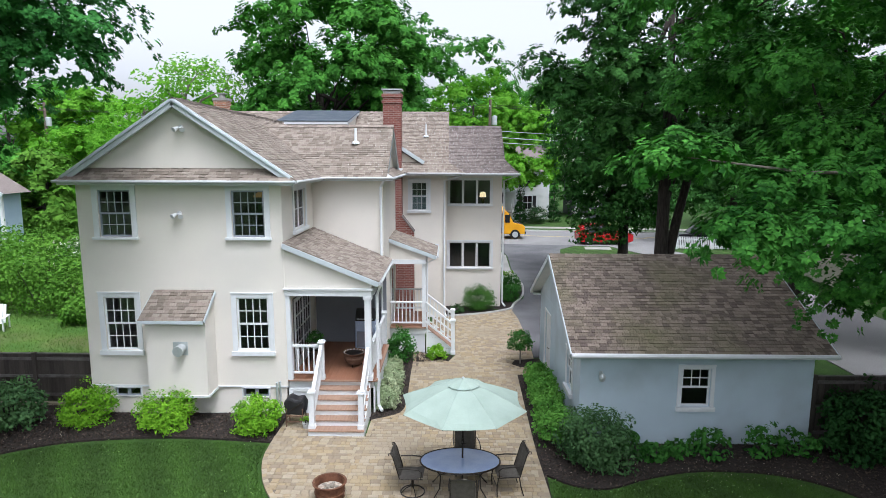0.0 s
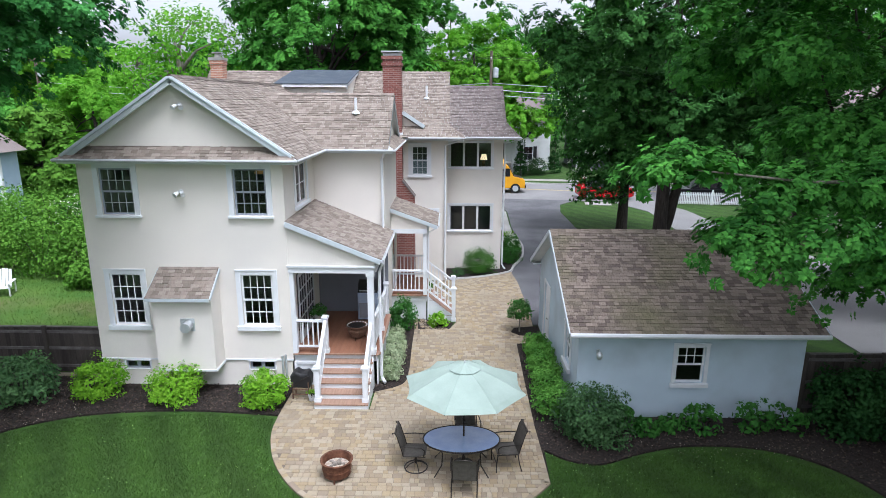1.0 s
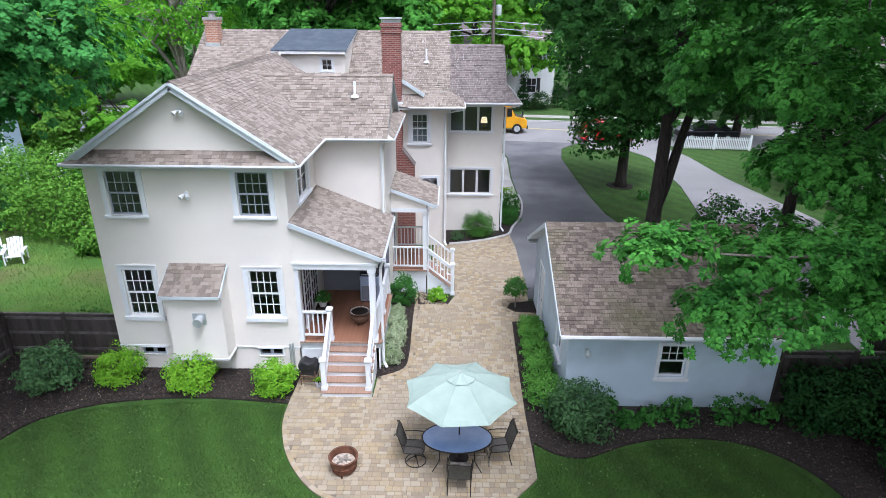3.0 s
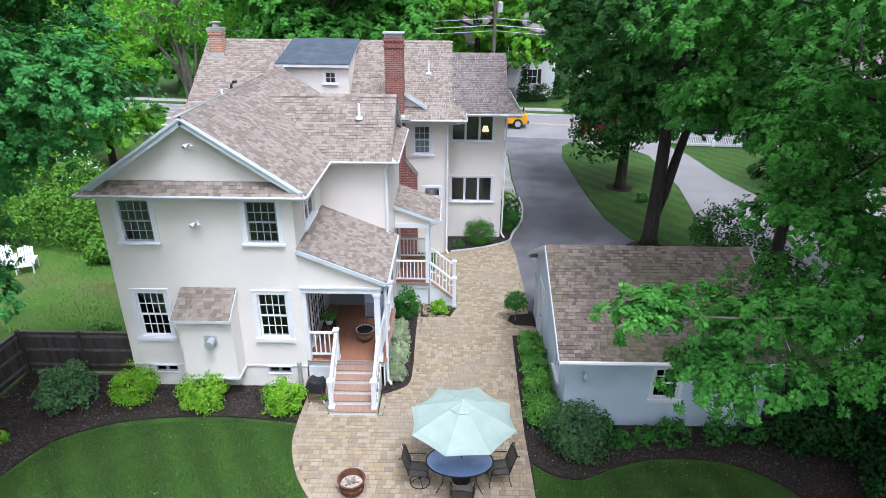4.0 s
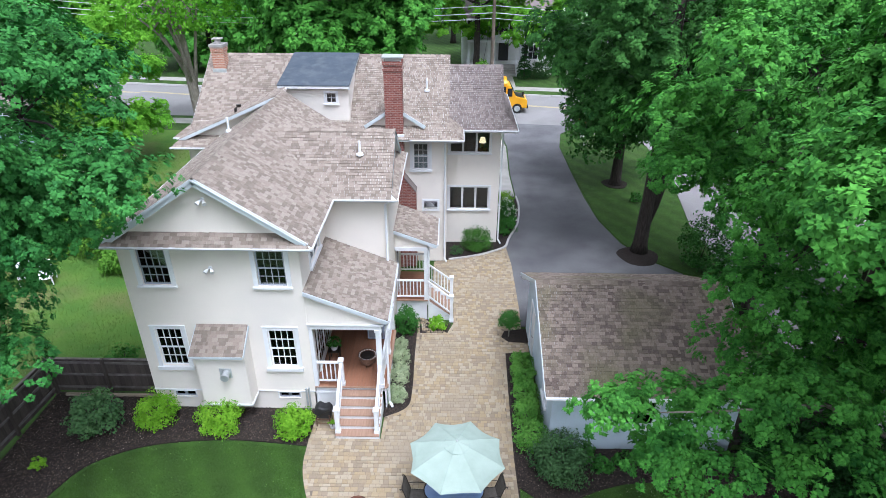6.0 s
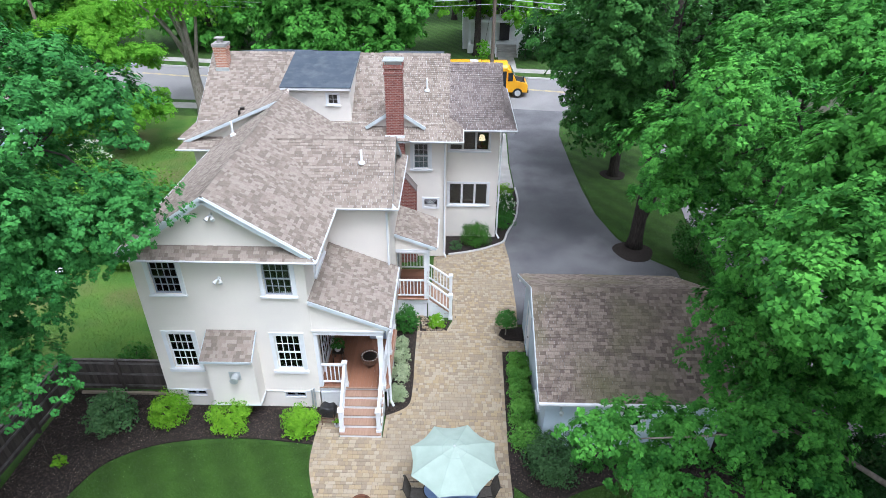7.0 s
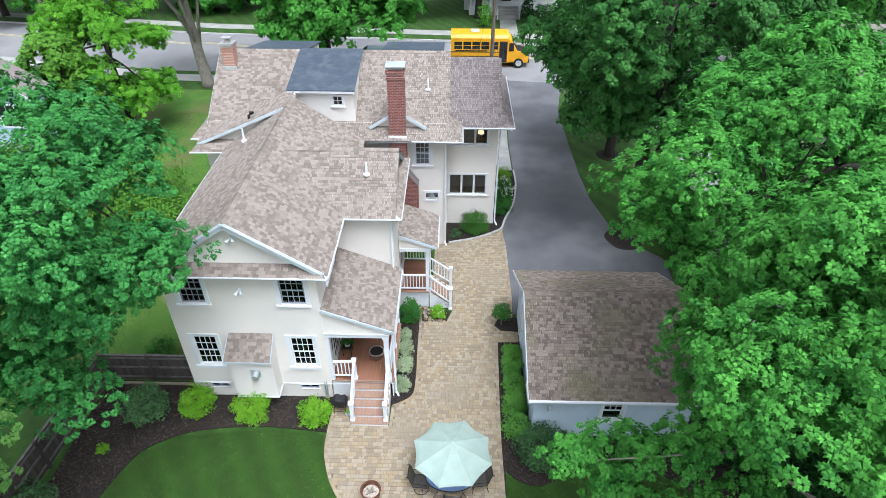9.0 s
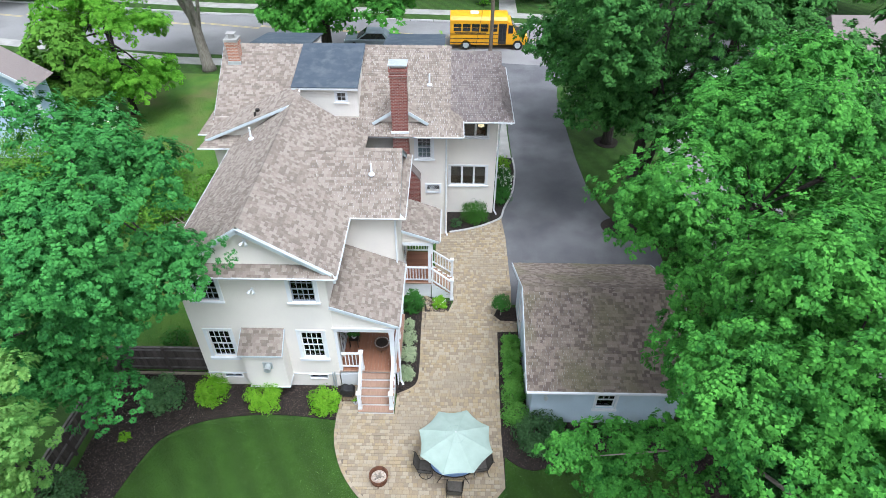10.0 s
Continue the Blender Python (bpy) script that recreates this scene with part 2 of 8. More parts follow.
M["metal_dark"] = mat("dark_metal", (0.030, 0.026, 0.023), (0.05, 0.043, 0.037), scale=9, rough=0.45, metal=0.7)
M["sling"] = mat("sling_fabric", (0.075, 0.068, 0.058), (0.10, 0.09, 0.078), scale=12, rough=0.85, bump=0.3, bscale=300)
M["canvas"] = mat("umbrella_canvas", (0.275, 0.350, 0.300), (0.31, 0.385, 0.335), scale=3, rough=0.8, bump=0.12, bscale=200, fine=0.04)
M["rust"] = mat("rusty_steel", (0.085, 0.036, 0.020), (0.17, 0.075, 0.042), scale=9, rough=0.75, metal=0.35, bump=0.3)
M["ash"] = mat("ash", (0.28, 0.22, 0.17), (0.5, 0.44, 0.37), scale=14, rough=1.0, bump=0.8)
M["steel"] = mat("galvanised_steel", (0.46, 0.49, 0.50), (0.56, 0.59, 0.59), scale=6, rough=0.45, metal=0.5)
M["black"] = mat("black_vinyl", (0.014, 0.014, 0.015), (0.024, 0.024, 0.025), scale=6, rough=0.5, bump=0.3, bscale=15)
M["room"] = mat("room_plaster", (0.22, 0.21, 0.20), (0.26, 0.25, 0.24), scale=1.2, rough=0.9)
M["room_floor"] = mat("room_floor", (0.12, 0.08, 0.05), (0.16, 0.11, 0.07), scale=2, rough=0.6)
M["blind"] = mat("blind", (0.45, 0.52, 0.53), (0.52, 0.58, 0.58), scale=2, rough=0.8)
# grey darkened to carry the shade at the back of the porch
M["shade_grey"] = mat("porch_shade_grey", (0.19, 0.20, 0.23), (0.22, 0.23, 0.26), scale=1, rough=0.9, bump=0.2)
M["glass"] = glass_mat("window_glass", ior=1.6)
# opaque blue base colour paints the sky reflected in the table top
M["table_glass"] = mat("table_glass", (0.17, 0.25, 0.44), (0.22, 0.31, 0.50), scale=3, rough=0.14, spec=0.9, fine=0.06)
M["terracotta"] = mat("pot", (0.45, 0.45, 0.46), (0.55, 0.55, 0.56), scale=5, rough=0.8)
M["wicker"] = mat("wicker", (0.10, 0.055, 0.035), (0.17, 0.10, 0.065), scale=30, rough=0.8, bump=0.8, bscale=60)

L_MAPLE = leaf_mat("maple_leaf", (0.012, 0.078, 0.015), (0.118, 0.37, 0.052), trans=0.08)
L_LEFT = leaf_mat("elm_leaf", (0.014, 0.085, 0.022), (0.085, 0.30, 0.062), trans=0.08)
L_DARK = leaf_mat("chestnut_leaf", (0.010, 0.052, 0.012), (0.080, 0.225, 0.045), trans=0.06)
L_MID = leaf_mat("street_leaf", (0.022, 0.110, 0.016), (0.105, 0.32, 0.042))
L_LIGHT = leaf_mat("spring_leaf", (0.075, 0.24, 0.018), (0.21, 0.46, 0.045), trans=0.4)
L_YOUNG = leaf_mat("young_leaf", (0.075, 0.21, 0.045), (0.22, 0.40, 0.10), trans=0.3)
L_BRUSH = leaf_mat("brush_leaf", (0.048, 0.14, 0.016), (0.125, 0.27, 0.032))
L_LIME = leaf_mat("lime_shrub_leaf", (0.085, 0.245, 0.009), (0.225, 0.44, 0.030))
L_SHRUB = leaf_mat("shrub_leaf", (0.024, 0.1, 0.018), (0.066, 0.2, 0.034))
L_RHODO = leaf_mat("rhododendron_leaf", (0.03, 0.075, 0.028), (0.08, 0.16, 0.06), trans=0.15)
L_VARI = leaf_mat("variegated_leaf", (0.16, 0.24, 0.11), (0.52, 0.57, 0.38))
L_WHITE = leaf_mat("white_petal", (0.62, 0.64, 0.58), (0.80, 0.80, 0.76), trans=0.2)
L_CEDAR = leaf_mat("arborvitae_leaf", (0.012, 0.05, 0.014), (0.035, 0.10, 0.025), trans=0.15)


# ---- building blocks ----
class Build:
    """Collects vertices and faces of one mesh."""

    def __init__(self):
        self.v, self.f = [], []

    def add(self, vs, fs):
        n = len(self.v)
        self.v += [tuple(p) for p in vs]
        self.f += [tuple(i + n for i in f) for f in fs]
        return self

    def box(self, x0, y0, z0, x1, y1, z1):
        return self.add([(x0, y0, z0), (x1, y0, z0), (x1, y1, z0), (x0, y1, z0), (x0, y0, z1), (x1, y0, z1), (x1, y1, z1), (x0, y1, z1)],
                        [(0, 3, 2, 1), (4, 5, 6, 7), (0, 1, 5, 4), (1, 2, 6, 5), (2, 3, 7, 6), (3, 0, 4, 7)])

    def obox(self, m, sx, sy, sz):
        """A box of that size centred on the pose m."""
        n = len(self.v)
        self.box(-sx / 2, -sy / 2, -sz / 2, sx / 2, sy / 2, sz / 2)
        self.v[n:] = [tuple(m @ Vector(p)) for p in self.v[n:]]
        return self

    def prism(self, poly, off):
        """A flat polygon, pushed along the vector off."""
        n = len(poly)
        a = [Vector(p) for p in poly]
        b = [p + Vector(off) for p in a]
        return self.add(a + b, [tuple(range(n - 1, -1, -1)), tuple(range(n, 2 * n))] + [(i, (i + 1) % n, n + (i + 1) % n, n + i) for i in range(n)])

    def tube(self, pts, radii, n=8, cap=True):
        """A round bar through the points."""
        pts = [Vector(p) for p in pts]
        if not isinstance(radii, (list, tuple)):
            radii = [radii] * len(pts)
        base = len(self.v)
        for i, p in enumerate(pts):
            d = (pts[min(i + 1, len(pts) - 1)] - pts[max(i - 1, 0)]).normalized()
            s = d.cross(Vector((0.31, 0.11, 0.94) if abs(d.z) < 0.9 else (1, 0.05, 0))).normalized()
            u = d.cross(s)
            for k in range(n):
                a = 2 * math.pi * k / n
                self.v.append(tuple(p + radii[i] * (math.cos(a) * s + math.sin(a) * u)))
        for i in range(len(pts) - 1):
            for k in range(n):
                self.f.append((base + i * n + k, base + i * n + (k + 1) % n, base + (i + 1) * n + (k + 1) % n, base + (i + 1) * n + k))
        if cap:
            self.f.append(tuple(base + k for k in range(n - 1, -1, -1)))
            self.f.append(tuple(base + (len(pts) - 1) * n + k for k in range(n)))
        return self

    def lathe(self, profile, centre=(0, 0, 0), n=20, sx=1.0, sy=1.0):
        """Turns (radius, height) pairs round the upright axis."""
        base = len(self.v)
        cx, cy, cz = centre
        for r, z in profile:
            for k in range(n):
                a = 2 * math.pi * k / n
                self.v.append((cx + sx * r * math.cos(a), cy + sy * r * math.sin(a), cz + z))
        for i in range(len(profile) - 1):
            for k in range(n):
                self.f.append((base + i * n + k, base + i * n + (k + 1) % n, base + (i + 1) * n + (k + 1) % n, base + (i + 1) * n + k))
        self.f.append(tuple(base + k for k in range(n - 1, -1, -1)))
        self.f.append(tuple(base + (len(profile) - 1) * n + k for k in range(n)))
        return self


def thing(name, at=(0, 0, 0), label="", category="", group="", kind=""):
    ob = new(name)
    ob.empty_display_size = 0.2
    ob.matrix_basis = Matrix.Translation(at)
    return tagged(ob, label, category, group, kind)


def part(name, b, material, parent=None, label="", bevel=0.0, smooth=False, kind="", weld=False):
    """Links what b holds as one mesh, under a thing or a part (in world coordinates)."""
    me = bpy.data.meshes.new(name)
    me.from_pydata(b.v, [], b.f)
    if weld:
        bm = bmesh.new()
        bm.from_mesh(me)
        bmesh.ops.remove_doubles(bm, verts=bm.verts[:], dist=0.001)
        bmesh.ops.recalc_face_normals(bm, faces=bm.faces[:])
        bm.to_mesh(me)
        bm.free()
    me.materials.append(material)
    if smooth:
        me.polygons.foreach_set("use_smooth", [True] * len(me.polygons))
    me.update()
    ob = new(name, me)
    if parent is not None:
        ob.parent = parent
        if parent.type == "EMPTY":
            ob.matrix_parent_inverse = parent.matrix_basis.inverted()
    if bevel:
        md = ob.modifiers.new("edge", "BEVEL")
        md.width, md.segments, md.limit_method = bevel, 2, "ANGLE"
    return tagged(ob, label, kind=kind)


def tri_mesh(name, verts, tris, material, parent=None, label="", kind=""):
    """A large mesh of triangles from arrays."""
    me = bpy.data.meshes.new(name)
    verts, tris = np.ascontiguousarray(verts, dtype=np.float32), np.ascontiguousarray(tris, dtype=np.int32)
    me.vertices.add(len(verts))
    me.vertices.foreach_set("co", verts.ravel())
    me.loops.add(tris.size)
    me.loops.foreach_set("vertex_index", tris.ravel())
    me.polygons.add(len(tris))
    me.polygons.foreach_set("loop_start", np.arange(0, tris.size, 3, dtype=np.int32))
    me.update(calc_edges=True)
    me.materials.append(material)
    ob = new(name, me)
    if parent is not None:
        ob.parent = parent
        if parent.type == "EMPTY":
            ob.matrix_parent_inverse = parent.matrix_basis.inverted()
    return tagged(ob, label, kind=kind)


def wall_mesh(b, axis, c, thick, u0, u1, z0, z1, holes=()):
    """A wall in the plane x = c or y = c (its outer face), going thick metres the other way, with rectangular openings (u0, z0, u1, z1)."""
    us = sorted({u0, u1, *[h[0] for h in holes], *[h[2] for h in holes]})
    zs = sorted({z0, z1, *[h[1] for h in holes], *[h[3] for h in holes]})
    us, zs = [u for u in us if u0 <= u <= u1], [z for z in zs if z0 <= z <= z1]
    P = (lambda u, w, z: (u, c + w, z)) if axis == "y" else (lambda u, w, z: (c + w, u, z))

    def solid(i, j):
        if not (0 <= i < len(us) - 1 and 0 <= j < len(zs) - 1):
            return False
        um, zm = (us[i] + us[i + 1]) / 2, (zs[j] + zs[j + 1]) / 2
        return not any(h[0] < um < h[2] and h[1] < zm < h[3] for h in holes)

    for i in range(len(us) - 1):
        for j in range(len(zs) - 1):
            if not solid(i, j):
                continue
            a0, a1, q0, q1 = us[i], us[i + 1], zs[j], zs[j + 1]
            for w in (0, thick):
                b.add([P(a0, w, q0), P(a1, w, q0), P(a1, w, q1), P(a0, w, q1)], [(0, 1, 2, 3)])
            if not solid(i - 1, j):
                b.add([P(a0, 0, q0), P(a0, thick, q0), P(a0, thick, q1), P(a0, 0, q1)], [(0, 1, 2, 3)])
            if not solid(i + 1, j):
                b.add([P(a1, 0, q0), P(a1, thick, q0), P(a1, thick, q1), P(a1, 0, q1)], [(0, 1, 2, 3)])
            if not solid(i, j - 1):
                b.add([P(a0, 0, q0), P(a1, 0, q0), P(a1, thick, q0), P(a0, thick, q0)], [(0, 1, 2, 3)])
            if not solid(i, j + 1):
                b.add([P(a0, 0, q1), P(a1, 0, q1), P(a1, thick, q1), P(a0, thick, q1)], [(0, 1, 2, 3)])
    return b


def clip_poly(poly, region):
    """A convex polygon cut to a convex region (both counter-clockwise, 2D)."""
    out = list(poly)
    for i in range(len(region)):
        ax, ay = region[i]
        bx, by = region[(i + 1) % len(region)]
        src, out = out, []
        side = [(bx - ax) * (p[1] - ay) - (by - ay) * (p[0] - ax) for p in src]
        for k in range(len(src)):
            p, q, sp, sq = src[k], src[(k + 1) % len(src)], side[k], side[(k + 1) % len(src)]
            if sp >= 0:
                out.append(p)
            if (sp >= 0) != (sq >= 0):
                t = sp / (sp - sq)
                out.append((p[0] + t * (q[0] - p[0]), p[1] + t * (q[1] - p[1])))
        if len(out) < 3:
            return []
    return out


def ccw(poly):
    area = sum(p[0] * q[1] - q[0] * p[1] for p, q in zip(poly, poly[1:] + poly[:1]))
    return poly if area > 0 else poly[::-1]


def roof_plane(parent, corners, material, tab=0.17, course=0.12, seed=0, singles=0, thick=0.10):
    """A roof slope: a solid deck and laid shingles. corners: convex outline in space, the first two along the eave."""
    rnd = random.Random(seed)
    c = [Vector(p) for p in corners]
    o, u = c[0], (c[1] - c[0]).normalized()
    n = u.cross(c[2] - c[1]).normalized()
    if n.z < 0:
        n = -n
    v = n.cross(u).normalized()
    if v.z < 0:
        v = -v
    deck = part("roof", Build().prism([p - n * 0.02 for p in c], n * -thick), M["trim"], parent)
    region = ccw([((p - o).dot(u), (p - o).dot(v)) for p in c])
    u0, u1 = min(p[0] for p in region), max(p[0] for p in region)
    v1 = max(p[1] for p in region)
    b, one = Build(), 0
    row = 0
    y = -0.03
    while y < v1:
        x = u0 - rnd.random() * tab
        while x < u1:
            w = tab * rnd.choice((0.45, 0.7, 1.0, 1.0, 1.25))
            poly = clip_poly([(x + 0.004, y), (x + w - 0.004, y), (x + w - 0.004, y + course + 0.02), (x + 0.004, y + course + 0.02)],
                             ccw([(p[0], p[1]) for p in region]) if y >= 0 else ccw([(p[0], p[1] - 0.03 if p[1] < 0.01 else p[1]) for p in region]))
            if poly:
                lift = rnd.choice((0.008, 0.012, 0.020))
                top, low = [], []
                for px, py in poly:
                    h = lift * (1 - (py - y) / (course + 0.02)) + 0.003
                    q = o + u * px + v * py
                    top.append(q + n * h)
                    low.append(q - n * 0.018)
                k = len(poly)
                faces = [tuple(range(k))] + [(i, k + i, k + (i + 1) % k, (i + 1) % k) for i in range(k)]
                if one < singles:
                    part("shingle", Build().add(top + low, faces), M["shingle_old_one"] if material is M["shingle_old"] else M["shingle_one"], deck)
                    one += 1
                else:
                    b.add(top + low, faces)
            x += w
        y += course
        row += 1
    if b.f:
        part("shingles", b, material, deck, kind="stuff")
    return deck


def inside(poly, x, y):
    r, n = False, len(poly)
    for i in range(n):
        (x0, y0), (x1, y1) = poly[i], poly[i - 1]
        if (y0 > y) != (y1 > y) and x < (x1 - x0) * (y - y0) / (y1 - y0) + x0:
            r = not r
    return r


def smooth_line(pts, k=5, closed=False):
    """Points along a soft curve through pts."""
    out, n = [], len(pts)
    for i in range(n if closed else n - 1):
        p = [pts[(i + j) % n] if closed else pts[min(max(i + j, 0), n - 1)] for j in (-1, 0, 1, 2)]
        for s in range(k):
            t = s / k
            out.append(tuple(0.5 * (2 * p[1][d] + (p[2][d] - p[0][d]) * t + (2 * p[0][d] - 5 * p[1][d] + 4 * p[2][d] - p[3][d]) * t * t
                                    + (3 * p[1][d] - p[0][d] - 3 * p[2][d] + p[3][d]) * t ** 3) for d in (0, 1)))
    if not closed:
        out.append(tuple(pts[-1]))
    return out


def sheet(name, outline, z, material, label, category="ground", depth=0.05, kind="structure", parent=None):
    """A flat area of ground with that outline, its top at z."""
    bm = bmesh.new()
    f = bm.faces.new([bm.verts.new((x, y, z)) for x, y in outline])
    bmesh.ops.recalc_face_normals(bm, faces=[f])
    if f.normal.z < 0:
        f.normal_flip()
    ex = bmesh.ops.extrude_face_region(bm, geom=[f])
    for e in ex["geom"]:
        if isinstance(e, bmesh.types.BMVert):
            e.co.z -= depth
    bmesh.ops.recalc_face_normals(bm, faces=bm.faces[:])
    bmesh.ops.triangulate(bm, faces=[g for g in bm.faces if len(g.verts) > 4])
    me = bpy.data.meshes.new(name)
    bm.to_mesh(me)
    bm.free()
    me.materials.append(material)
    ob = new(name, me)
    if parent is not None:
        ob.parent = parent
    return tagged(ob, label, category if kind else "", kind=kind)


# ---- foliage ----
OVAL = (np.array([(0, 0, 0), (-.30, .5, .07), (0, 1, -.05), (.30, .5, .07)]), np.array([(0, 2, 1), (0, 3, 2)]))


def leaves(rng, pos, facing, size, shape=OVAL, wild=0.55):
    """Leaf triangles at pos, each turned roughly to its own facing."""
    n = len(pos)
    nor = facing + rng.normal(0, wild, (n, 3))
    nor /= np.linalg.norm(nor, axis=1)[:, None] + 1e-9
    d = rng.normal(0, 1, (n, 3))
    d[:, 2] -= 0.4
    d -= nor * (d * nor).sum(1)[:, None]
    d /= np.linalg.norm(d, axis=1)[:, None] + 1e-9
    s = np.cross(d, nor)
    k = size * rng.uniform(0.65, 1.25, n)
    t, tri = shape
    t = t - np.array([0, 0.4, 0])
    v = pos[:, None, :] + k[:, None, None] * (t[None, :, 0, None] * s[:, None] + t[None, :, 1, None] * d[:, None] + t[None, :, 2, None] * nor[:, None])
    f = tri[None] + (np.arange(n) * len(t))[:, None, None]
    return v.reshape(-1, 3), f.reshape(-1, 3)


def clumps_in(rng, blobs, n, hollow=0.55, ragged=0.28):
    """Middles of leaf clumps near the skin of a group of ellipsoids, with their outward ways."""
    vol = np.array([b[3] * b[4] * b[5] for b in blobs]) ** 0.67
    pick = rng.choice(len(blobs), n, p=vol / vol.sum())
    w = rng.normal(0, 1, (n, 3))
    w /= np.linalg.norm(w, axis=1)[:, None]
    B = np.array(blobs, dtype=float)[pick]
    ang = np.sin(w[:, 0] * 5.1 + B[:, 0]) * np.sin(w[:, 1] * 4.7 + B[:, 1]) * np.sin(w[:, 2] * 5.3 + B[:, 2])
    r = (hollow + (1 - hollow) * rng.random(n) ** 0.6) * (1 + ragged * ang + rng.normal(0, 0.06, n))
    p = B[:, :3] + w * B[:, 3:6] * r[:, None]
    keep = np.ones(n, bool)
    for q in np.array(blobs, dtype=float):
        keep &= (((p - q[:3]) / q[3:6]) ** 2).sum(1) > (hollow * 0.8) ** 2
    return p[keep], w[keep]


LOBED = (np.array([(0, 0, 0), (-.27, .46, .03), (0, 1.0, -.10), (.27, .46, .03), (-.60, .58, -.08), (.60, .58, -.08), (0, .04, .01)]), np.array([(0, 2, 1), (0, 3, 2), (6, 5, 4)]))


def unit(a):
    return a / (np.linalg.norm(a, axis=-1, keepdims=True) + 1e-9)


def sprays(rng, blobs, lump, size, ragged, per=9, gap=1.85):
    """Boughs on the skin of a group of ellipsoids. Each bough is a drooping dome of rosettes, each rosette a whorl of leaves on one twig."""
    c, cw = clumps_in(rng, blobs, lump[0], 0.84, ragged)
    s = lump[1] * rng.uniform(0.55, 1.25, len(c))
    c = c - cw * s[:, None] * 0.5
    axis = unit(cw * 0.75 + np.array([0, 0, 0.75]))
    count = np.maximum(6, (4.4 * s ** 2 / (gap * size) ** 2)).astype(int)
    idx = np.repeat(np.arange(len(c)), count)
    w = unit(rng.normal(0, 1, (len(idx), 3)))
    dot = (w * axis[idx]).sum(1)
    w = np.where((dot < -0.1)[:, None], w - 2 * dot[:, None] * axis[idx], w)
    ph = rng.uniform(0, 6.3, len(c))[idx]
    az = np.arctan2(w[:, 1], w[:, 0])
    r = s[idx] * (1 + 0.24 * np.sin(3 * az + ph) + 0.16 * np.sin(5 * az + 2 * ph)) * rng.uniform(0.78, 1.06, len(idx))
    off = w * r[:, None] * np.array([1, 1, 0.6])
    off[:, 2] -= 0.16 * (off[:, 0] ** 2 + off[:, 1] ** 2) / s[idx]
    rp = c[idx] + off
    tilt = unit(w * np.array([0.8, 0.8, 0.8]) + np.array([0, 0, 0.6]) + rng.normal(0, 0.16, w.shape))
    e1 = unit(np.cross(tilt, np.array([0.3, 0.2, 0.93])))
    e2 = np.cross(tilt, e1)
    m, outer = len(rp), int(per * 0.6)
    k = np.arange(per)
    a = 2 * np.pi * np.where(k < outer, k / outer, (k - outer + 0.5) / (per - outer))[None] + rng.uniform(0, 6.3, (m, 1)) + rng.normal(0, 0.22, (m, per))
    inner = (k >= outer)[None, :, None]
    side = np.cos(a)[:, :, None] * e1[:, None] + np.sin(a)[:, :, None] * e2[:, None]
    t3 = tilt[:, None]
    d = unit(side + t3 * np.where(inner, 0.25, -0.28) + rng.normal(0, 0.16, (m, per, 3)))
    nor = t3 + side * np.where(inner, -0.1, 0.3) + rng.normal(0, 0.16, (m, per, 3))
    nor = unit(nor - d * (nor * d).sum(2, keepdims=True))
    sd = np.cross(d, nor)
    pos = rp[:, None] + side * size * 0.12 + t3 * size * np.where(inner, 0.22, 0.0)
    ks = (size * rng.uniform(0.75, 1.2, (m, per, 1)) * np.where(inner, 0.78, 1.0))[..., None]
    tv, tf = LOBED
    v = (pos[:, :, None] + ks * (tv[:, 0, None] * sd[:, :, None] + tv[:, 1, None] * d[:, :, None] + tv[:, 2, None] * nor[:, :, None])).reshape(-1, 3)
    f = (tf[None] + (np.arange(m * per) * len(tv))[:, None, None]).reshape(-1, 3)
    # leaves on the inner twigs, behind the outer sprays
    j2 = np.repeat(np.arange(len(c)), np.maximum(8, count * 2.4).astype(int))
    q = c[j2] + unit(rng.normal(0, 1, (len(j2), 3))) * (s[j2] * rng.uniform(0.15, 0.78, len(j2)))[:, None] * np.array([1, 1, 0.55]) - cw[j2] * 0.15 * s[j2][:, None]
    v2, f2 = leaves(rng, q, np.tile([0, 0, 0.8], (len(q), 1)), size * 1.25, OVAL, 0.7)
    return np.concatenate([v, v2]), np.concatenate([f, f2 + len(v)]), c


def crown(rng, name, blobs, nclump, per, radius, size, material, parent, shape=OVAL, flat=0.55, up=0.8, wild=0.55, hollow=0.55, label="", zmin=0.3, ragged=0.28, lump=None):
    if lump:
        v, f, p = sprays(rng, blobs, lump, size, ragged)
        return tri_mesh(name, v, f, material, parent, label), p
    p, w = clumps_in(rng, blobs, nclump, hollow, ragged)
    n = len(p)
    off = rng.normal(0, 1, (n, per, 3))
    off *= (radius * rng.uniform(0.5, 1.0, (n, per, 1)) ** 0.5) / np.linalg.norm(off, axis=2)[:, :, None]
    off[:, :, 2] *= flat
    off[:, :, 2] -= 0.35 * (off[:, :, 0] ** 2 + off[:, :, 1] ** 2) / max(radius, 1e-3)
    pos = (p[:, None] + off).reshape(-1, 3)
    face = np.repeat(w * 0.6 + np.array([0, 0, up]), per, axis=0) + 0.6 * off.reshape(-1, 3) / radius
    ok = pos[:, 2] > zmin
    v, f = leaves(rng, pos[ok], face[ok], size, shape, wild)
    return tri_mesh(name, v, f, material, parent, label), p


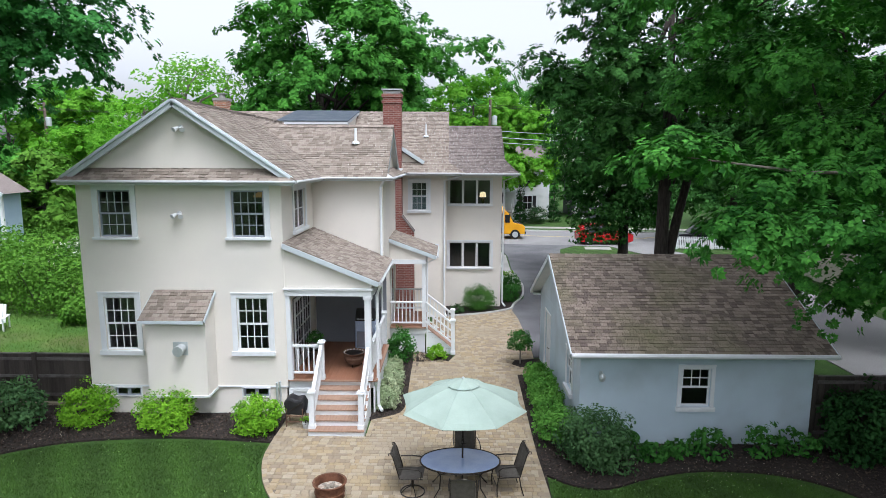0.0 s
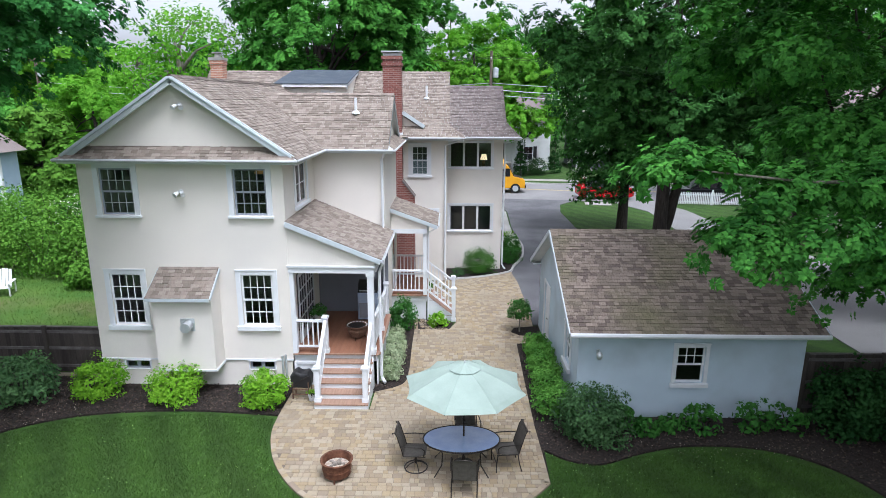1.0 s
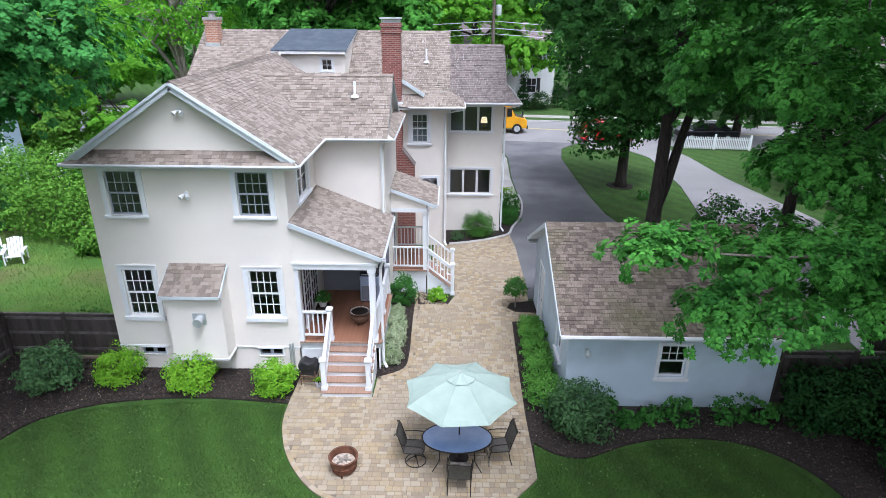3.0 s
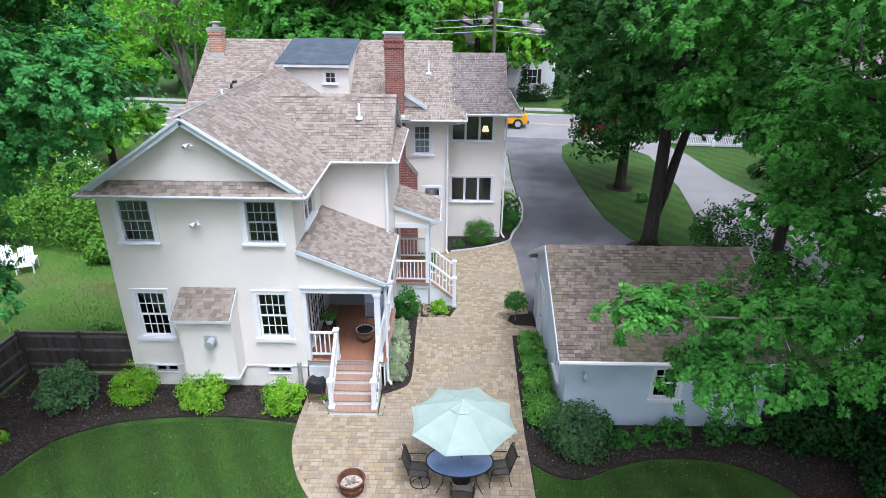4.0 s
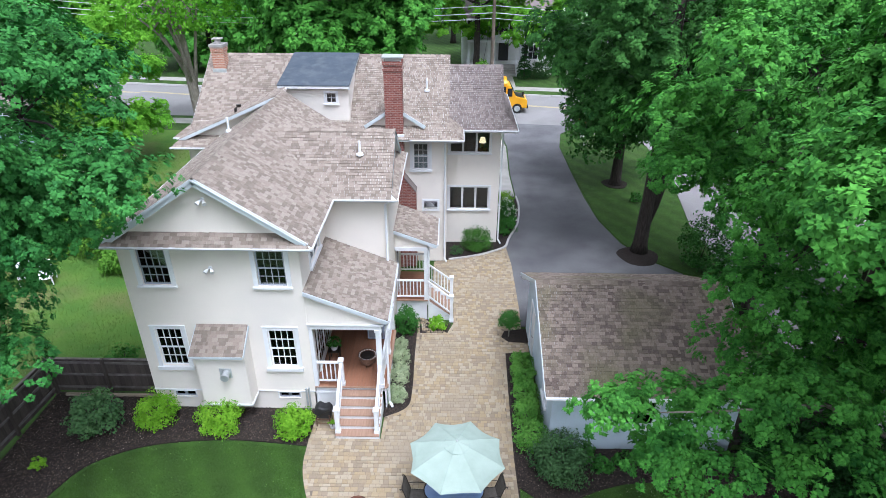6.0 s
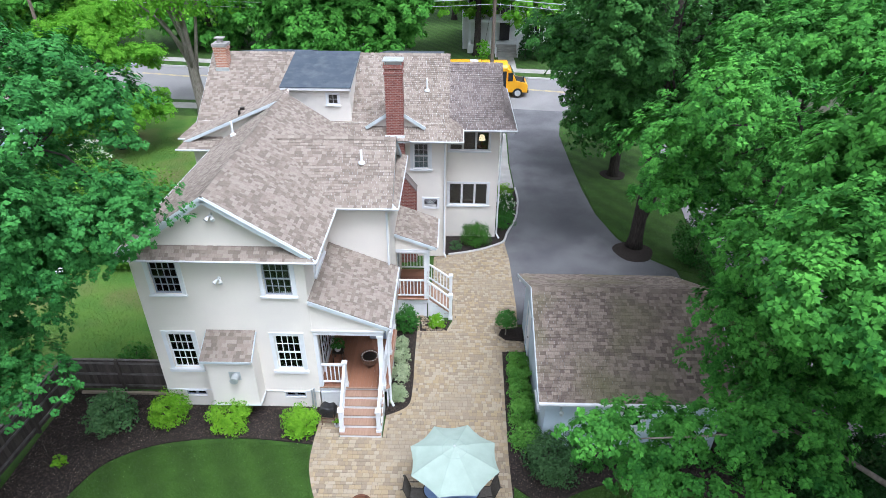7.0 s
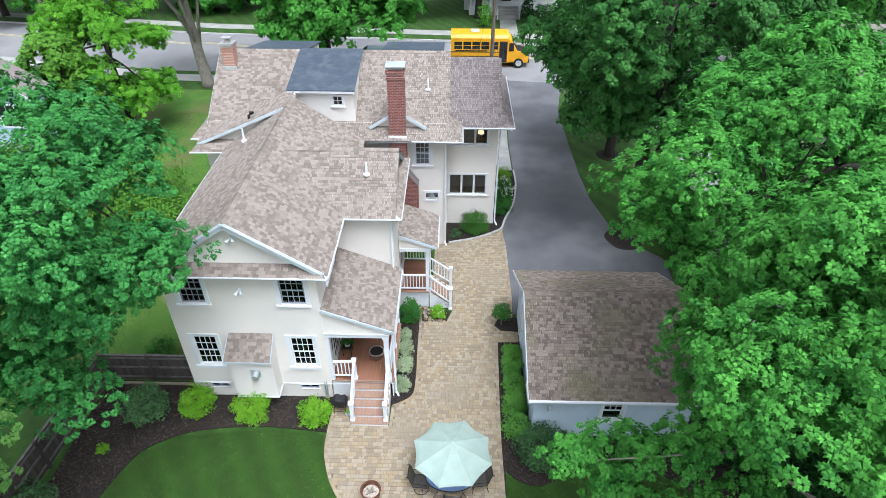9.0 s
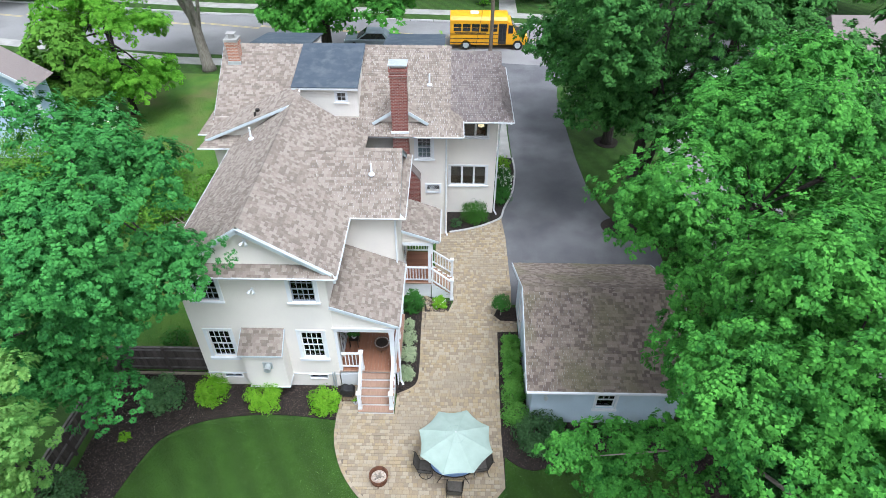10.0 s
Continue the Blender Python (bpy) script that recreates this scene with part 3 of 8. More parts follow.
def tree(name, base, height, r, blobs, nclump, per, radius, size, material, label, shape=OVAL, bark=None, seed=1, fork=0.45, lean=(0, 0), limbs=9, twigs=40, group="", **kw):
    rng = np.random.default_rng(seed)
    t = thing(name, base, label, "tree", group)
    cr, p = crown(rng, "crown", blobs, nclump, per, radius, size, material, t, shape, **kw)
    x, y, z = base
    top = Vector((x + lean[0], y + lean[1], z + height))
    pts = [Vector((x, y, z - 0.1)).lerp(top, k) + Vector((math.sin(k * 5 + seed) * 0.12 * k, math.cos(k * 4 + seed) * 0.12 * k, 0)) for k in (0, 0.04, 0.2, 0.45, 0.7, 1)]
    b = Build().tube(pts, [r * 1.55, r * 1.15, r * 0.95, r * 0.8, r * 0.55, r * 0.2], 12)
    part("trunk", b, bark or M["bark"], t, smooth=True)
    heads = []
    for k in range(limbs):
        q = Vector(p[int(rng.integers(len(p)))])
        s = pts[0].lerp(top, fork + (0.95 - fork) * k / limbs)
        q = s.lerp(q, 0.8)
        m1 = s.lerp(q, 0.5) + Vector((rng.normal(0, .15), rng.normal(0, .15), 0.12 * (q - s).length))
        part("limb", Build().tube([s, s.lerp(m1, 0.5) + Vector((0, 0, 0.05)), m1, q], [r * 0.42, r * 0.33, r * 0.22, r * 0.07], 7), bark or M["bark"], t, smooth=True)
        heads += [m1, q]
    tw = Build()
    for k in range(twigs):
        q = Vector(p[int(rng.integers(len(p)))])
        s = min(heads, key=lambda h: (h - q).length)
        if (s - q).length > 2.6:
            continue
        m1 = s.lerp(q, 0.5) + Vector((rng.normal(0, .1), rng.normal(0, .1), 0.08 * (q - s).length))
        tw.tube([s, m1, q], [r * 0.11, r * 0.08, 0.012], 5)
    if tw.f:
        part("twig", tw, bark or M["bark"], t, kind="stuff")
    return t


def shrub(x, y, r, h, material, label, z=0.0, size=0.07, n=130, per=22, seed=1, category="shrub", name="shrub", group="", flower=None, squash=1.0, up=0.6):
    rng = np.random.default_rng(seed)
    t = thing(name, (x, y, z), label, category, group)
    blobs = [(x, y, z + h * 0.5, r * 0.85, r * 0.85 * squash, h * 0.48)]
    for k in range(5):
        a = k * 1.257 + seed
        blobs.append((x + 0.42 * r * math.cos(a), y + 0.42 * r * squash * math.sin(a), z + h * (0.42 + 0.12 * math.sin(a * 3)), r * 0.55, r * 0.55, h * 0.42))
    cr, p = crown(rng, "foliage", blobs, n, per, r * 0.24, size, material, t, hollow=0.6, up=up, wild=0.6, zmin=z + 0.03)
    b = Build()
    for k in range(6):
        q = Vector(p[int(rng.integers(len(p)))])
        s = Vector((x + rng.normal(0, 0.04), y + rng.normal(0, 0.04), z - 0.03))
        b.tube([s, s.lerp(q, 0.5) + Vector((0, 0, 0.05)), s.lerp(q, 0.9)], [0.022, 0.016, 0.006], 5)
    part("stem", b, M["bark"], t, kind="stuff")
    if flower:
        q, w = clumps_in(rng, blobs, flower[1], 0.92)
        q = q[q[:, 2] > z + h * 0.3]
        off = rng.normal(0, flower[2] * 0.5, (len(q), 10, 3))
        v, f = leaves(rng, (q[:, None] + off).reshape(-1, 3), np.tile([0, 0, 1.0], (len(q) * 10, 1)), flower[2], OVAL, 0.7)
        tri_mesh("blossom", v, f, flower[0], t, "white blossom")
    return t


# ---- ground ----
WALK = smooth_line([(-0.92, 19.6), (-0.92, 18.0), (-0.90, 16.3), (-1.03, 15.4), (-1.75, 14.92)], 5)
PATIO = ([(-1.0, 21.0)] + WALK + [(-1.78, 13.95), (-3.25, 13.95), (-3.25, 15.32), (-4.02, 15.32), (-4.06, 13.7)]
         + smooth_line([(-4.05, 13.1), (-3.95, 12.5), (-3.62, 11.6), (-3.1, 10.8), (-2.5, 10.25), (-1.47, 9.85), (0.0, 9.72), (1.44, 9.95), (2.05, 10.45), (2.44, 10.9)], 4)
         + [(2.44, 11.6), (2.42, 13.2), (2.48, 16.0), (2.55, 18.4), (3.47, 18.42), (3.47, 19.08), (2.73, 19.12), (2.45, 19.45), (2.6, 19.85), (3.3, 20.0), (3.37, 21.3), (3.36, 25.35), (3.22, 27.1), (2.06, 26.3), (1.2, 25.95), (0.33, 25.7), (-0.4, 25.5), (-0.4, 22.2), (0.55, 22.1), (0.55, 20.35), (0.3, 19.65)])
EDGE = [(0.33, 25.70), (1.2, 25.95), (2.06, 26.30), (2.8, 26.75), (3.22, 27.15), (3.45, 28.0), (3.95, 29.4), (4.16, 30.3), (4.36, 32.0), (4.33, 33.6)]

bpy_ground = Build()
for gx in range(-10, 10):
    for gy in range(-6, 16):
        s = 30.0
        bpy_ground.add([(gx * s, gy * s, -0.035), (gx * s + s, gy * s, -0.035), (gx * s + s, gy * s + s, -0.035), (gx * s, gy * s + s, -0.035)], [(0, 1, 2, 3)])
far_ring = 3000
bpy_ground.add([(-far_ring, -180, -0.036), (-300, -180, -0.036), (-300, 480, -0.036), (-far_ring, 480, -0.036)], [(0, 1, 2, 3)])
bpy_ground.add([(300, -180, -0.036), (far_ring, -180, -0.036), (far_ring, 480, -0.036), (300, 480, -0.036)], [(0, 1, 2, 3)])
bpy_ground.add([(-far_ring, 480, -0.036), (far_ring, 480, -0.036), (far_ring, far_ring, -0.036), (-far_ring, far_ring, -0.036)], [(0, 1, 2, 3)])
bpy_ground.add([(-far_ring, -far_ring, -0.036), (far_ring, -far_ring, -0.036), (far_ring, -180, -0.036), (-far_ring, -180, -0.036)], [(0, 1, 2, 3)])
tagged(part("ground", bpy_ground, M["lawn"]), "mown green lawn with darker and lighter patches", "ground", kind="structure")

BED_REAR = [(-4.08, 13.62), (-4.04, 15.3), (-9.3, 15.3), (-9.4, 15.9), (-13.25, 15.9), (-13.25, 5.0), (-12.3, 5.0), (-11.75, 8.2)] + smooth_line([(-11.55, 9.6), (-11.3, 10.7), (-11.0, 11.8), (-10.5, 12.75), (-9.3, 13.45), (-7.8, 13.75), (-6.3, 13.82), (-4.8, 13.70), (-4.08, 13.62)], 4)[:-1]
BED_WALK = [(-1.80, 14.95)] + WALK[::-1] + [(-0.92, 19.62), (0.3, 19.66), (0.45, 20.3), (-0.5, 20.6), (-1.8, 20.7)]
BED_GARAGE = [(2.44, 10.95)] + smooth_line([(2.5, 12.15), (3.0, 11.75), (3.7, 11.62), (4.8, 12.1), (6.0, 12.4), (7.6, 12.28), (8.7, 11.6), (9.3, 10.4), (9.6, 8.0)], 4) + [(13.0, 7.0), (13.0, 13.7), (3.5, 13.75), (3.5, 18.45), (2.55, 18.4), (2.48, 16.0), (2.42, 13.2)]
BED_TOPIARY = [(3.5, 19.09), (2.74, 19.13), (2.47, 19.45), (2.61, 19.84), (3.3, 19.99), (3.5, 19.99)]
BED_BAY = EDGE + [(3.6, 33.6), (2.7, 33.4), (2.7, 27.6), (0.15, 27.6), (0.15, 25.65)]
for nm, ol, lb in (("mulch_bed", BED_REAR, "dark bark mulch bed below the rear wall"), ("mulch_bed", BED_WALK, "dark mulch bed between porch and paved walk"),
                   ("mulch_bed", BED_GARAGE, "dark shady mulch bed round the garage"), ("mulch_bed", BED_TOPIARY, "small mulch cutout in the paving"),
                   ("mulch_bed", BED_BAY, "dark mulch bed with granite edging by the sunroom")):
    sheet(nm, ol, 0.012, M["mulch"], lb, "mulch bed")
sheet("patio_base", PATIO, -0.004, M["sand"], "sand bed under the paved patio", "patio")
DRIVE = [(3.33, 20.2), (3.37, 21.3), (3.36, 25.35), (3.22, 27.15), (3.45, 28.0), (3.95, 29.4), (4.16, 30.3), (4.36, 32.0), (4.33, 33.6), (4.30, 37.4), (4.55, 43.0), (4.2, 46.4), (3.2, 49.3), (10.6, 48.4), (9.0, 46.3), (8.42, 43.0), (8.40, 37.5), (8.45, 33.5), (8.62, 30.4), (9.2, 27.7), (10.1, 25.9), (11.4, 24.6), (11.4, 20.2)]
sheet("driveway", DRIVE, 0.0, M["asphalt"], "dark grey asphalt driveway beside the house", "driveway")
sheet("front_walk", [(3.3, 33.7), (4.25, 33.7), (4.22, 37.4), (4.45, 43.0), (4.2, 45.0), (3.3, 45.0)], -0.002, M["concrete"], "pale paved strip beside the driveway", "path")
ROAD = [(-160, 66.0), (-60, 55.5), (-24, 50.6), (3.0, 49.2), (10.8, 48.3), (40, 45.5), (160, 34.0), (160, 44.5), (40, 54.8), (10, 58.0), (3, 58.9), (-24, 60.6), (-60, 65.5), (-160, 76.0)]
sheet("road", ROAD, -0.006, M["road"], "light grey asphalt street with faint markings", "road")
sheet("neighbour_drive", [(13.6, 14.0), (19.5, 14.0), (19.5, 30.0), (18.2, 38.0), (18.0, 44.0), (17.0, 47.9), (13.2, 48.2), (15.0, 43.5), (14.6, 36.0), (13.6, 30.0)], -0.004, M["road"], "pale grey driveway of the neighbouring house", "driveway")
line = Build()
for k in range(26):
    xa = -60 + k * 6.0
    ya, yb = 54.3 - 0.105 * (xa - 6), 54.3 - 0.105 * (xa - 0)
    for o in (-0.12, 0.12):
        line.prism([(xa, ya + 0.63 + o - 0.05, 0.001), (xa + 6.0, yb + o - 0.05, 0.001), (xa + 6.0, yb + o + 0.05, 0.001), (xa, ya + 0.63 + o + 0.05, 0.001)], (0, 0, 0.003))
tagged(part("road_marking", line, mat("yellow_paint", (0.55, 0.42, 0.14), (0.42, 0.36, 0.2), scale=3)), "worn double yellow line on the street", "road marking", kind="structure")


def kerb_row(x0, y0, x1, y1, n):
    for k in range(n):
        a, b_ = k / n, (k + 0.985) / n
        p, q = (x0 + (x1 - x0) * a, y0 + (y1 - y0) * a), (x0 + (x1 - x0) * b_, y0 + (y1 - y0) * b_)
        yield p, q


kerb = thing("kerb", (6, 58.6, 0), "grey granite kerb along the far side of the street", "kerb", kind="structure")
kp = [(-60, 65.55), (-24, 60.65), (3, 58.95), (10, 58.05), (40, 54.85), (90, 49.6)]
for i in range(len(kp) - 1):
    n = int(math.dist(kp[i], kp[i + 1]) / 2.2)
    for p, q in kerb_row(*kp[i], *kp[i + 1], n):
        part("kerb_stone", Build().prism([(*p, -0.05), (*q, -0.05), (q[0], q[1] + 0.16, -0.05), (p[0], p[1] + 0.16, -0.05)], (0, 0, 0.17)), M["kerb"], kerb)
sheet("far_verge", [(-60, 65.75), (-24, 60.85), (3, 59.15), (10, 58.25), (40, 55.05), (90, 49.8), (90, 51.2), (40, 56.4), (10, 59.7), (3, 60.6), (-24, 62.3), (-60, 67.2)], 0.10, M["lawn"], "grass verge behind the kerb", "verge", depth=0.2)
sheet("far_sidewalk", [(-60, 67.2), (-24, 62.3), (3, 60.6), (10, 59.7), (40, 56.4), (90, 51.2), (90, 52.7), (40, 57.9), (10, 61.2), (3, 62.1), (-24, 63.8), (-60, 68.7)], 0.11, M["concrete"], "concrete sidewalk across the street", "sidewalk", depth=0.2)
sheet("near_sidewalk", [(11.0, 46.4), (13.0, 46.2), (13.2, 47.5), (11.2, 47.7)], 0.0, M["concrete"], "concrete sidewalk beside the driveway apron", "sidewalk")
sheet("near_sidewalk", [(-60, 56.5), (-24, 48.4), (3.0, 46.6), (3.0, 47.9), (-24, 49.8), (-60, 57.9)], 0.0, M["concrete"], "concrete sidewalk in front of the house", "sidewalk")

M["side_lawn"] = mat("side_lawn", (0.044, 0.118, 0.012), (0.078, 0.152, 0.018), scale=0.7, rough=0.9, bump=1.0, bscale=60, fine=0.35, fscale=50, stain=(0.115, 0.110, 0.042), sscale=0.3)
sheet("side_lawn", [(-9.5, 16.1), (-13.2, 16.1), (-26, 14.0), (-30, 24), (-27, 36), (-25, 46.5), (-11.6, 46.0), (-11.6, 33.0), (-10.9, 24.5), (-9.5, 24.0)], -0.026, M["side_lawn"], "rough sunlit side lawn with dry patches", "lawn", depth=0.02)
sheet("drive_strip", [(8.7, 30.4), (9.3, 27.8), (10.2, 26.0), (11.5, 24.7), (13.4, 24.0), (13.5, 30.0), (14.5, 36.0), (14.9, 43.4), (13.4, 46.0), (9.2, 46.2), (8.5, 43.0), (8.48, 37.5)], -0.02, M["lawn"], "grass strip between the two driveways", "lawn", depth=0.02)
# ---- house ----
house = thing("house", (-5.0, 25.0, 0), "two-storey cream stucco house with brown shingle roofs and white trim", "house")
LL, LR, UL, UR = (-8.895, 1.80, -8.045, 3.265), (-5.345, 1.80, -4.495, 3.265), (-8.845, 4.875, -7.985, 6.10), (-5.36, 4.875, -4.50, 6.10)
BS1, BS2 = (-5.27, 0.49, -4.57, 0.745), (-8.77, 0.49, -8.07, 0.745)
FARW, LAT = (-1.33, 4.73, -0.64, 5.95), (-0.86, 2.78, -0.24, 3.18)
BAYU, BAYL = (0.30, 4.84, 2.24, 6.0), (0.30, 1.88, 2.26, 3.08)
SIDEW = (16.45, 4.92, 17.75, 6.06)
FDOOR = (16.0, 1.0, 17.9, 3.05)
T = 0.22


def walls(name, *defs):
    b = Build()
    for d in defs:
        wall_mesh(b, *d)
    return part(name, b, M["stucco"], house, weld=True)


walls("wall", ("y", 15.25, T, -9.40, -4.05, 0.78, 6.55, [LL, LR, UL, UR]))
walls("wall", ("x", -4.047, -T, 15.252, 18.8, 0.78, 6.5, [SIDEW, FDOOR]))
walls("wall", ("x", -9.398, T, 15.252, 24.1, 0.0, 6.5))
walls("wall", ("y", 18.8, T, -4.25, -1.80, 0.0, 6.5, [(-3.2, 1.0, -2.35, 3.0)]))
walls("wall", ("x", -1.802, -T, 18.802, 23.2, 0.0, 6.5, [(21.0, 1.0, 21.9, 3.05)]))
walls("wall", ("y", 25.6, T, -10.70, 0.17, 0.0, 6.9, [FARW, LAT]))
walls("wall", ("x", 0.168, -T, 25.602, 32.6, 0.0, 6.6))
walls("wall", ("y", 27.6, T, 0.17, 2.75, 0.0, 6.9, [BAYU, BAYL]))
walls("wall", ("x", 2.748, -T, 27.602, 32.4, 0.0, 6.6, [(28.3, 4.84, 31.2, 6.0), (28.3, 1.88, 31.2, 3.08)]))
walls("wall", ("y", 32.6, -T, -10.70, 2.75, 0.0, 6.6))
walls("wall", ("x", -10.698, T, 24.325, 32.37, 0.0, 6.42))
walls("wall", ("y", 24.1, T, -10.70, -9.2, 0.0, 6.45))
part("foundation", wall_mesh(Build(), "y", 15.27, T, -9.37, -4.08, -0.1, 0.78, [BS1, BS2]), M["stucco"], house, weld=True)
part("foundation", wall_mesh(Build(), "x", -4.08, -T, 15.3, 18.8, -0.1, 0.78), M["stucco"], house)


def gable(axis, c, a, b_, zl, peak, zp, thick=0.15):
    """A gable triangle from a to b_ at height zl, with its peak at (peak, zp)."""
    pts = [(a, zl), (b_, zl), (peak, zp)]
    if axis == "y":
        return Build().prism([(u, c, z) for u, z in pts], (0, thick, 0))
    return Build().prism([(c, u, z) for u, z in pts], (thick, 0, 0))


part("gable_wall", gable("y", 15.252, -9.26, -4.02, 6.52, -6.63, 8.27), M["stucco"], house)
part("gable_wall", gable("x", -1.95, 18.76, 22.84, 6.45, 20.80, 7.88), M["stucco"], house)
part("gable_wall", gable("x", 2.55, 27.0, 32.7, 6.5, 29.85, 8.36), M["stucco"], house)
part("gable_wall", gable("x", 0.02, 25.36, 32.52, 6.55, 28.94, 8.96), M["stucco"], house)
part("gable_wall", gable("x", -10.69, 25.36, 32.52, 6.55, 28.94, 8.96), M["stucco"], house)
part("gable_wall", gable("y", 24.12, -10.4, -4.3, 6.62, -6.66, 8.28), M["stucco"], house)

# bands and corner trim of the rear wall
part("water_table", Build().box(-9.42, 15.228, 0.77, -7.50, 15.25, 0.82), M["trim"], house, bevel=0.008)
part("water_table", Build().box(-5.94, 15.228, 0.77, -4.03, 15.25, 0.82), M["trim"], house, bevel=0.008)

# roofs: wing, side wing, main, sunroom, link
S = M["shingle"]
roof_plane(house, [(-3.60, 24.9, 6.37), (-3.60, 15.03, 6.37), (-6.63, 15.03, 8.41), (-6.63, 24.9, 8.41)], S, seed=1)
roof_plane(house, [(-9.70, 15.03, 6.37), (-9.70, 24.1, 6.37), (-6.63, 24.1, 8.41), (-6.63, 15.03, 8.41)], S, seed=2)
roof_plane(house, [(-10.95, 23.90, 6.58), (-10.95, 26.0, 6.58), (-6.66, 26.0, 8.44), (-6.66, 23.90, 8.44)], S, seed=3)
roof_plane(house, [(-6.5, 18.43, 6.377), (-1.62, 18.43, 6.377), (-1.62, 20.80, 8.05), (-6.5, 20.80, 8.05)], S, seed=4)
roof_plane(house, [(-1.62, 23.17, 6.377), (-6.5, 23.17, 6.377), (-6.5, 20.80, 8.05), (-1.62, 20.80, 8.05)], S, seed=5)
roof_plane(house, [(-10.95, 24.84, 6.375), (0.28, 24.84, 6.375), (0.28, 28.94, 9.13), (-10.95, 28.94, 9.13)], S, seed=6)
roof_plane(house, [(0.28, 33.04, 6.375), (-10.95, 33.04, 6.375), (-10.95, 28.94, 9.13), (0.28, 28.94, 9.13)], S, seed=7)
roof_plane(house, [(0.0, 26.49, 6.316), (2.84, 26.49, 6.316), (2.84, 29.85, 8.52), (0.0, 29.85, 8.52)], M["shingle_grey"], seed=8)
roof_plane(house, [(2.84, 33.2, 6.316), (0.0, 33.2, 6.316), (0.0, 29.85, 8.52), (2.84, 29.85, 8.52)], M["shingle_grey"], seed=9)
# pent roofs that return along the gables
roof_plane(house, [(-9.70, 14.89, 6.37), (-3.60, 14.89, 6.37), (-3.95, 15.26, 6.66), (-9.35, 15.26, 6.66)], S, seed=10, singles=60)
roof_plane(house, [(-1.45, 18.43, 6.377), (-1.45, 23.17, 6.377), (-1.79, 22.83, 6.61), (-1.79, 18.77, 6.61)], S, seed=11)
roof_plane(house, [(3.38, 26.49, 6.316), (3.38, 33.2, 6.316), (2.74, 32.15, 7.0), (2.74, 27.55, 7.0)], M["shingle_grey"], seed=12)
roof_plane(house, [(2.80, 26.49, 6.316), (3.38, 26.49, 6.316), (2.84, 27.38, 6.90), (2.80, 27.44, 6.94)], M["shingle_grey"], seed=19)
roof_plane(house, [(0.88, 24.84, 6.375), (0.88, 26.8, 6.375), (0.16, 26.8, 6.86), (0.16, 25.56, 6.86)], S, seed=13)
roof_plane(house, [(0.20, 24.84, 6.375), (0.88, 24.84, 6.375), (0.28, 25.44, 6.78), (0.20, 25.50, 6.81)], S, seed=20)
roof_plane(house, [(-11.55, 33.0, 6.375), (-11.55, 24.84, 6.375), (-10.85, 25.54, 6.84), (-10.85, 32.4, 6.84)], S, seed=14)
roof_plane(house, [(-11.55, 24.84, 6.375), (-10.9, 24.84, 6.375), (-10.9, 25.5, 6.82), (-10.92, 25.48, 6.81)], S, seed=21)
roof_plane(house, [(-11.15, 23.55, 6.377), (-9.3, 23.55, 6.377), (-9.3, 24.13, 6.72), (-10.75, 24.13, 6.72)], S, seed=15)


def ridge_caps(p, q, mt, n=None):
    p, q = Vector(p), Vector(q)
    k = n or int((q - p).length / 0.22)
    d = (q - p).normalized()
    side = d.cross(Vector((0, 0, 1))).normalized()
    b = Build()
    for i in range(k):
        a, e = p + d * (i * 0.22), p + d * (i * 0.22 + 0.24)
        lift = Vector((0, 0, 0.016))
        b.add([a + side * 0.13 - Vector((0, 0, 0.075)) + lift, a + lift * 1.5, a - side * 0.13 - Vector((0, 0, 0.075)) + lift,
               e + side * 0.13 - Vector((0, 0, 0.075)), e, e - side * 0.13 - Vector((0, 0, 0.075))], [(0, 1, 4, 3), (1, 2, 5, 4)])
    part("ridge_cap", b, mt, house, kind="stuff")


ridge_caps((-6.63, 15.03, 8.425), (-6.66, 25.3, 8.44), S)
ridge_caps((-1.62, 20.80, 8.065), (-6.3, 20.80, 8.065), S)
ridge_caps((-10.95, 28.94, 9.145), (0.28, 28.94, 9.145), S)
ridge_caps((0.28, 29.85, 8.535), (2.84, 29.85, 8.535), M["shingle_grey"])


def board(p, q, h, t, mt=None, parent=None, name="rake_board", up=(0, 0, 1)):
    """A straight board from p to q, h high and t thick."""
    p, q = Vector(p), Vector(q)
    d = (q - p).normalized()
    w = Vector(up)
    s = d.cross(w).normalized()
    w = s.cross(d).normalized()
    m = Matrix((d, s, w)).transposed().to_4x4()
    m.translation = (p + q) / 2
    return part(name, Build().obox(m, (q - p).length, t, h), mt or M["rake" if name == "rake_board" else "trim"], parent or house, bevel=0.006)


def gutter(p, q, r=0.04):
    p, q = Vector(p), Vector(q)
    part("gutter", Build().tube([p, q], r, 8), M["gutter"], house)


for a, b_ in (((-6.63, 15.0, 8.31), (-3.72, 15.0, 6.36)), ((-6.63, 15.0, 8.31), (-9.58, 15.0, 6.36))):
    board((a[0], a[1], a[2]), (b_[0], b_[1], b_[2] + 0.01), 0.20, 0.05)
    board((a[0], a[1] - 0.03, a[2] + 0.055), (b_[0], b_[1] - 0.03, b_[2] + 0.055), 0.05, 0.05)
for y0, y1, yp, x, z0, zp in ((18.75, 22.85, 20.80, -1.64, 6.46, 7.92), (24.95, 32.95, 28.94, -10.97, 6.30, 8.98)):
    board((x, yp, zp), (x, y0, z0), 0.16, 0.04)
    board((x, yp, zp), (x, y1, z0), 0.16, 0.04)
board((-10.9, 23.87, 6.53), (-6.9, 23.87, 8.25), 0.12, 0.05)
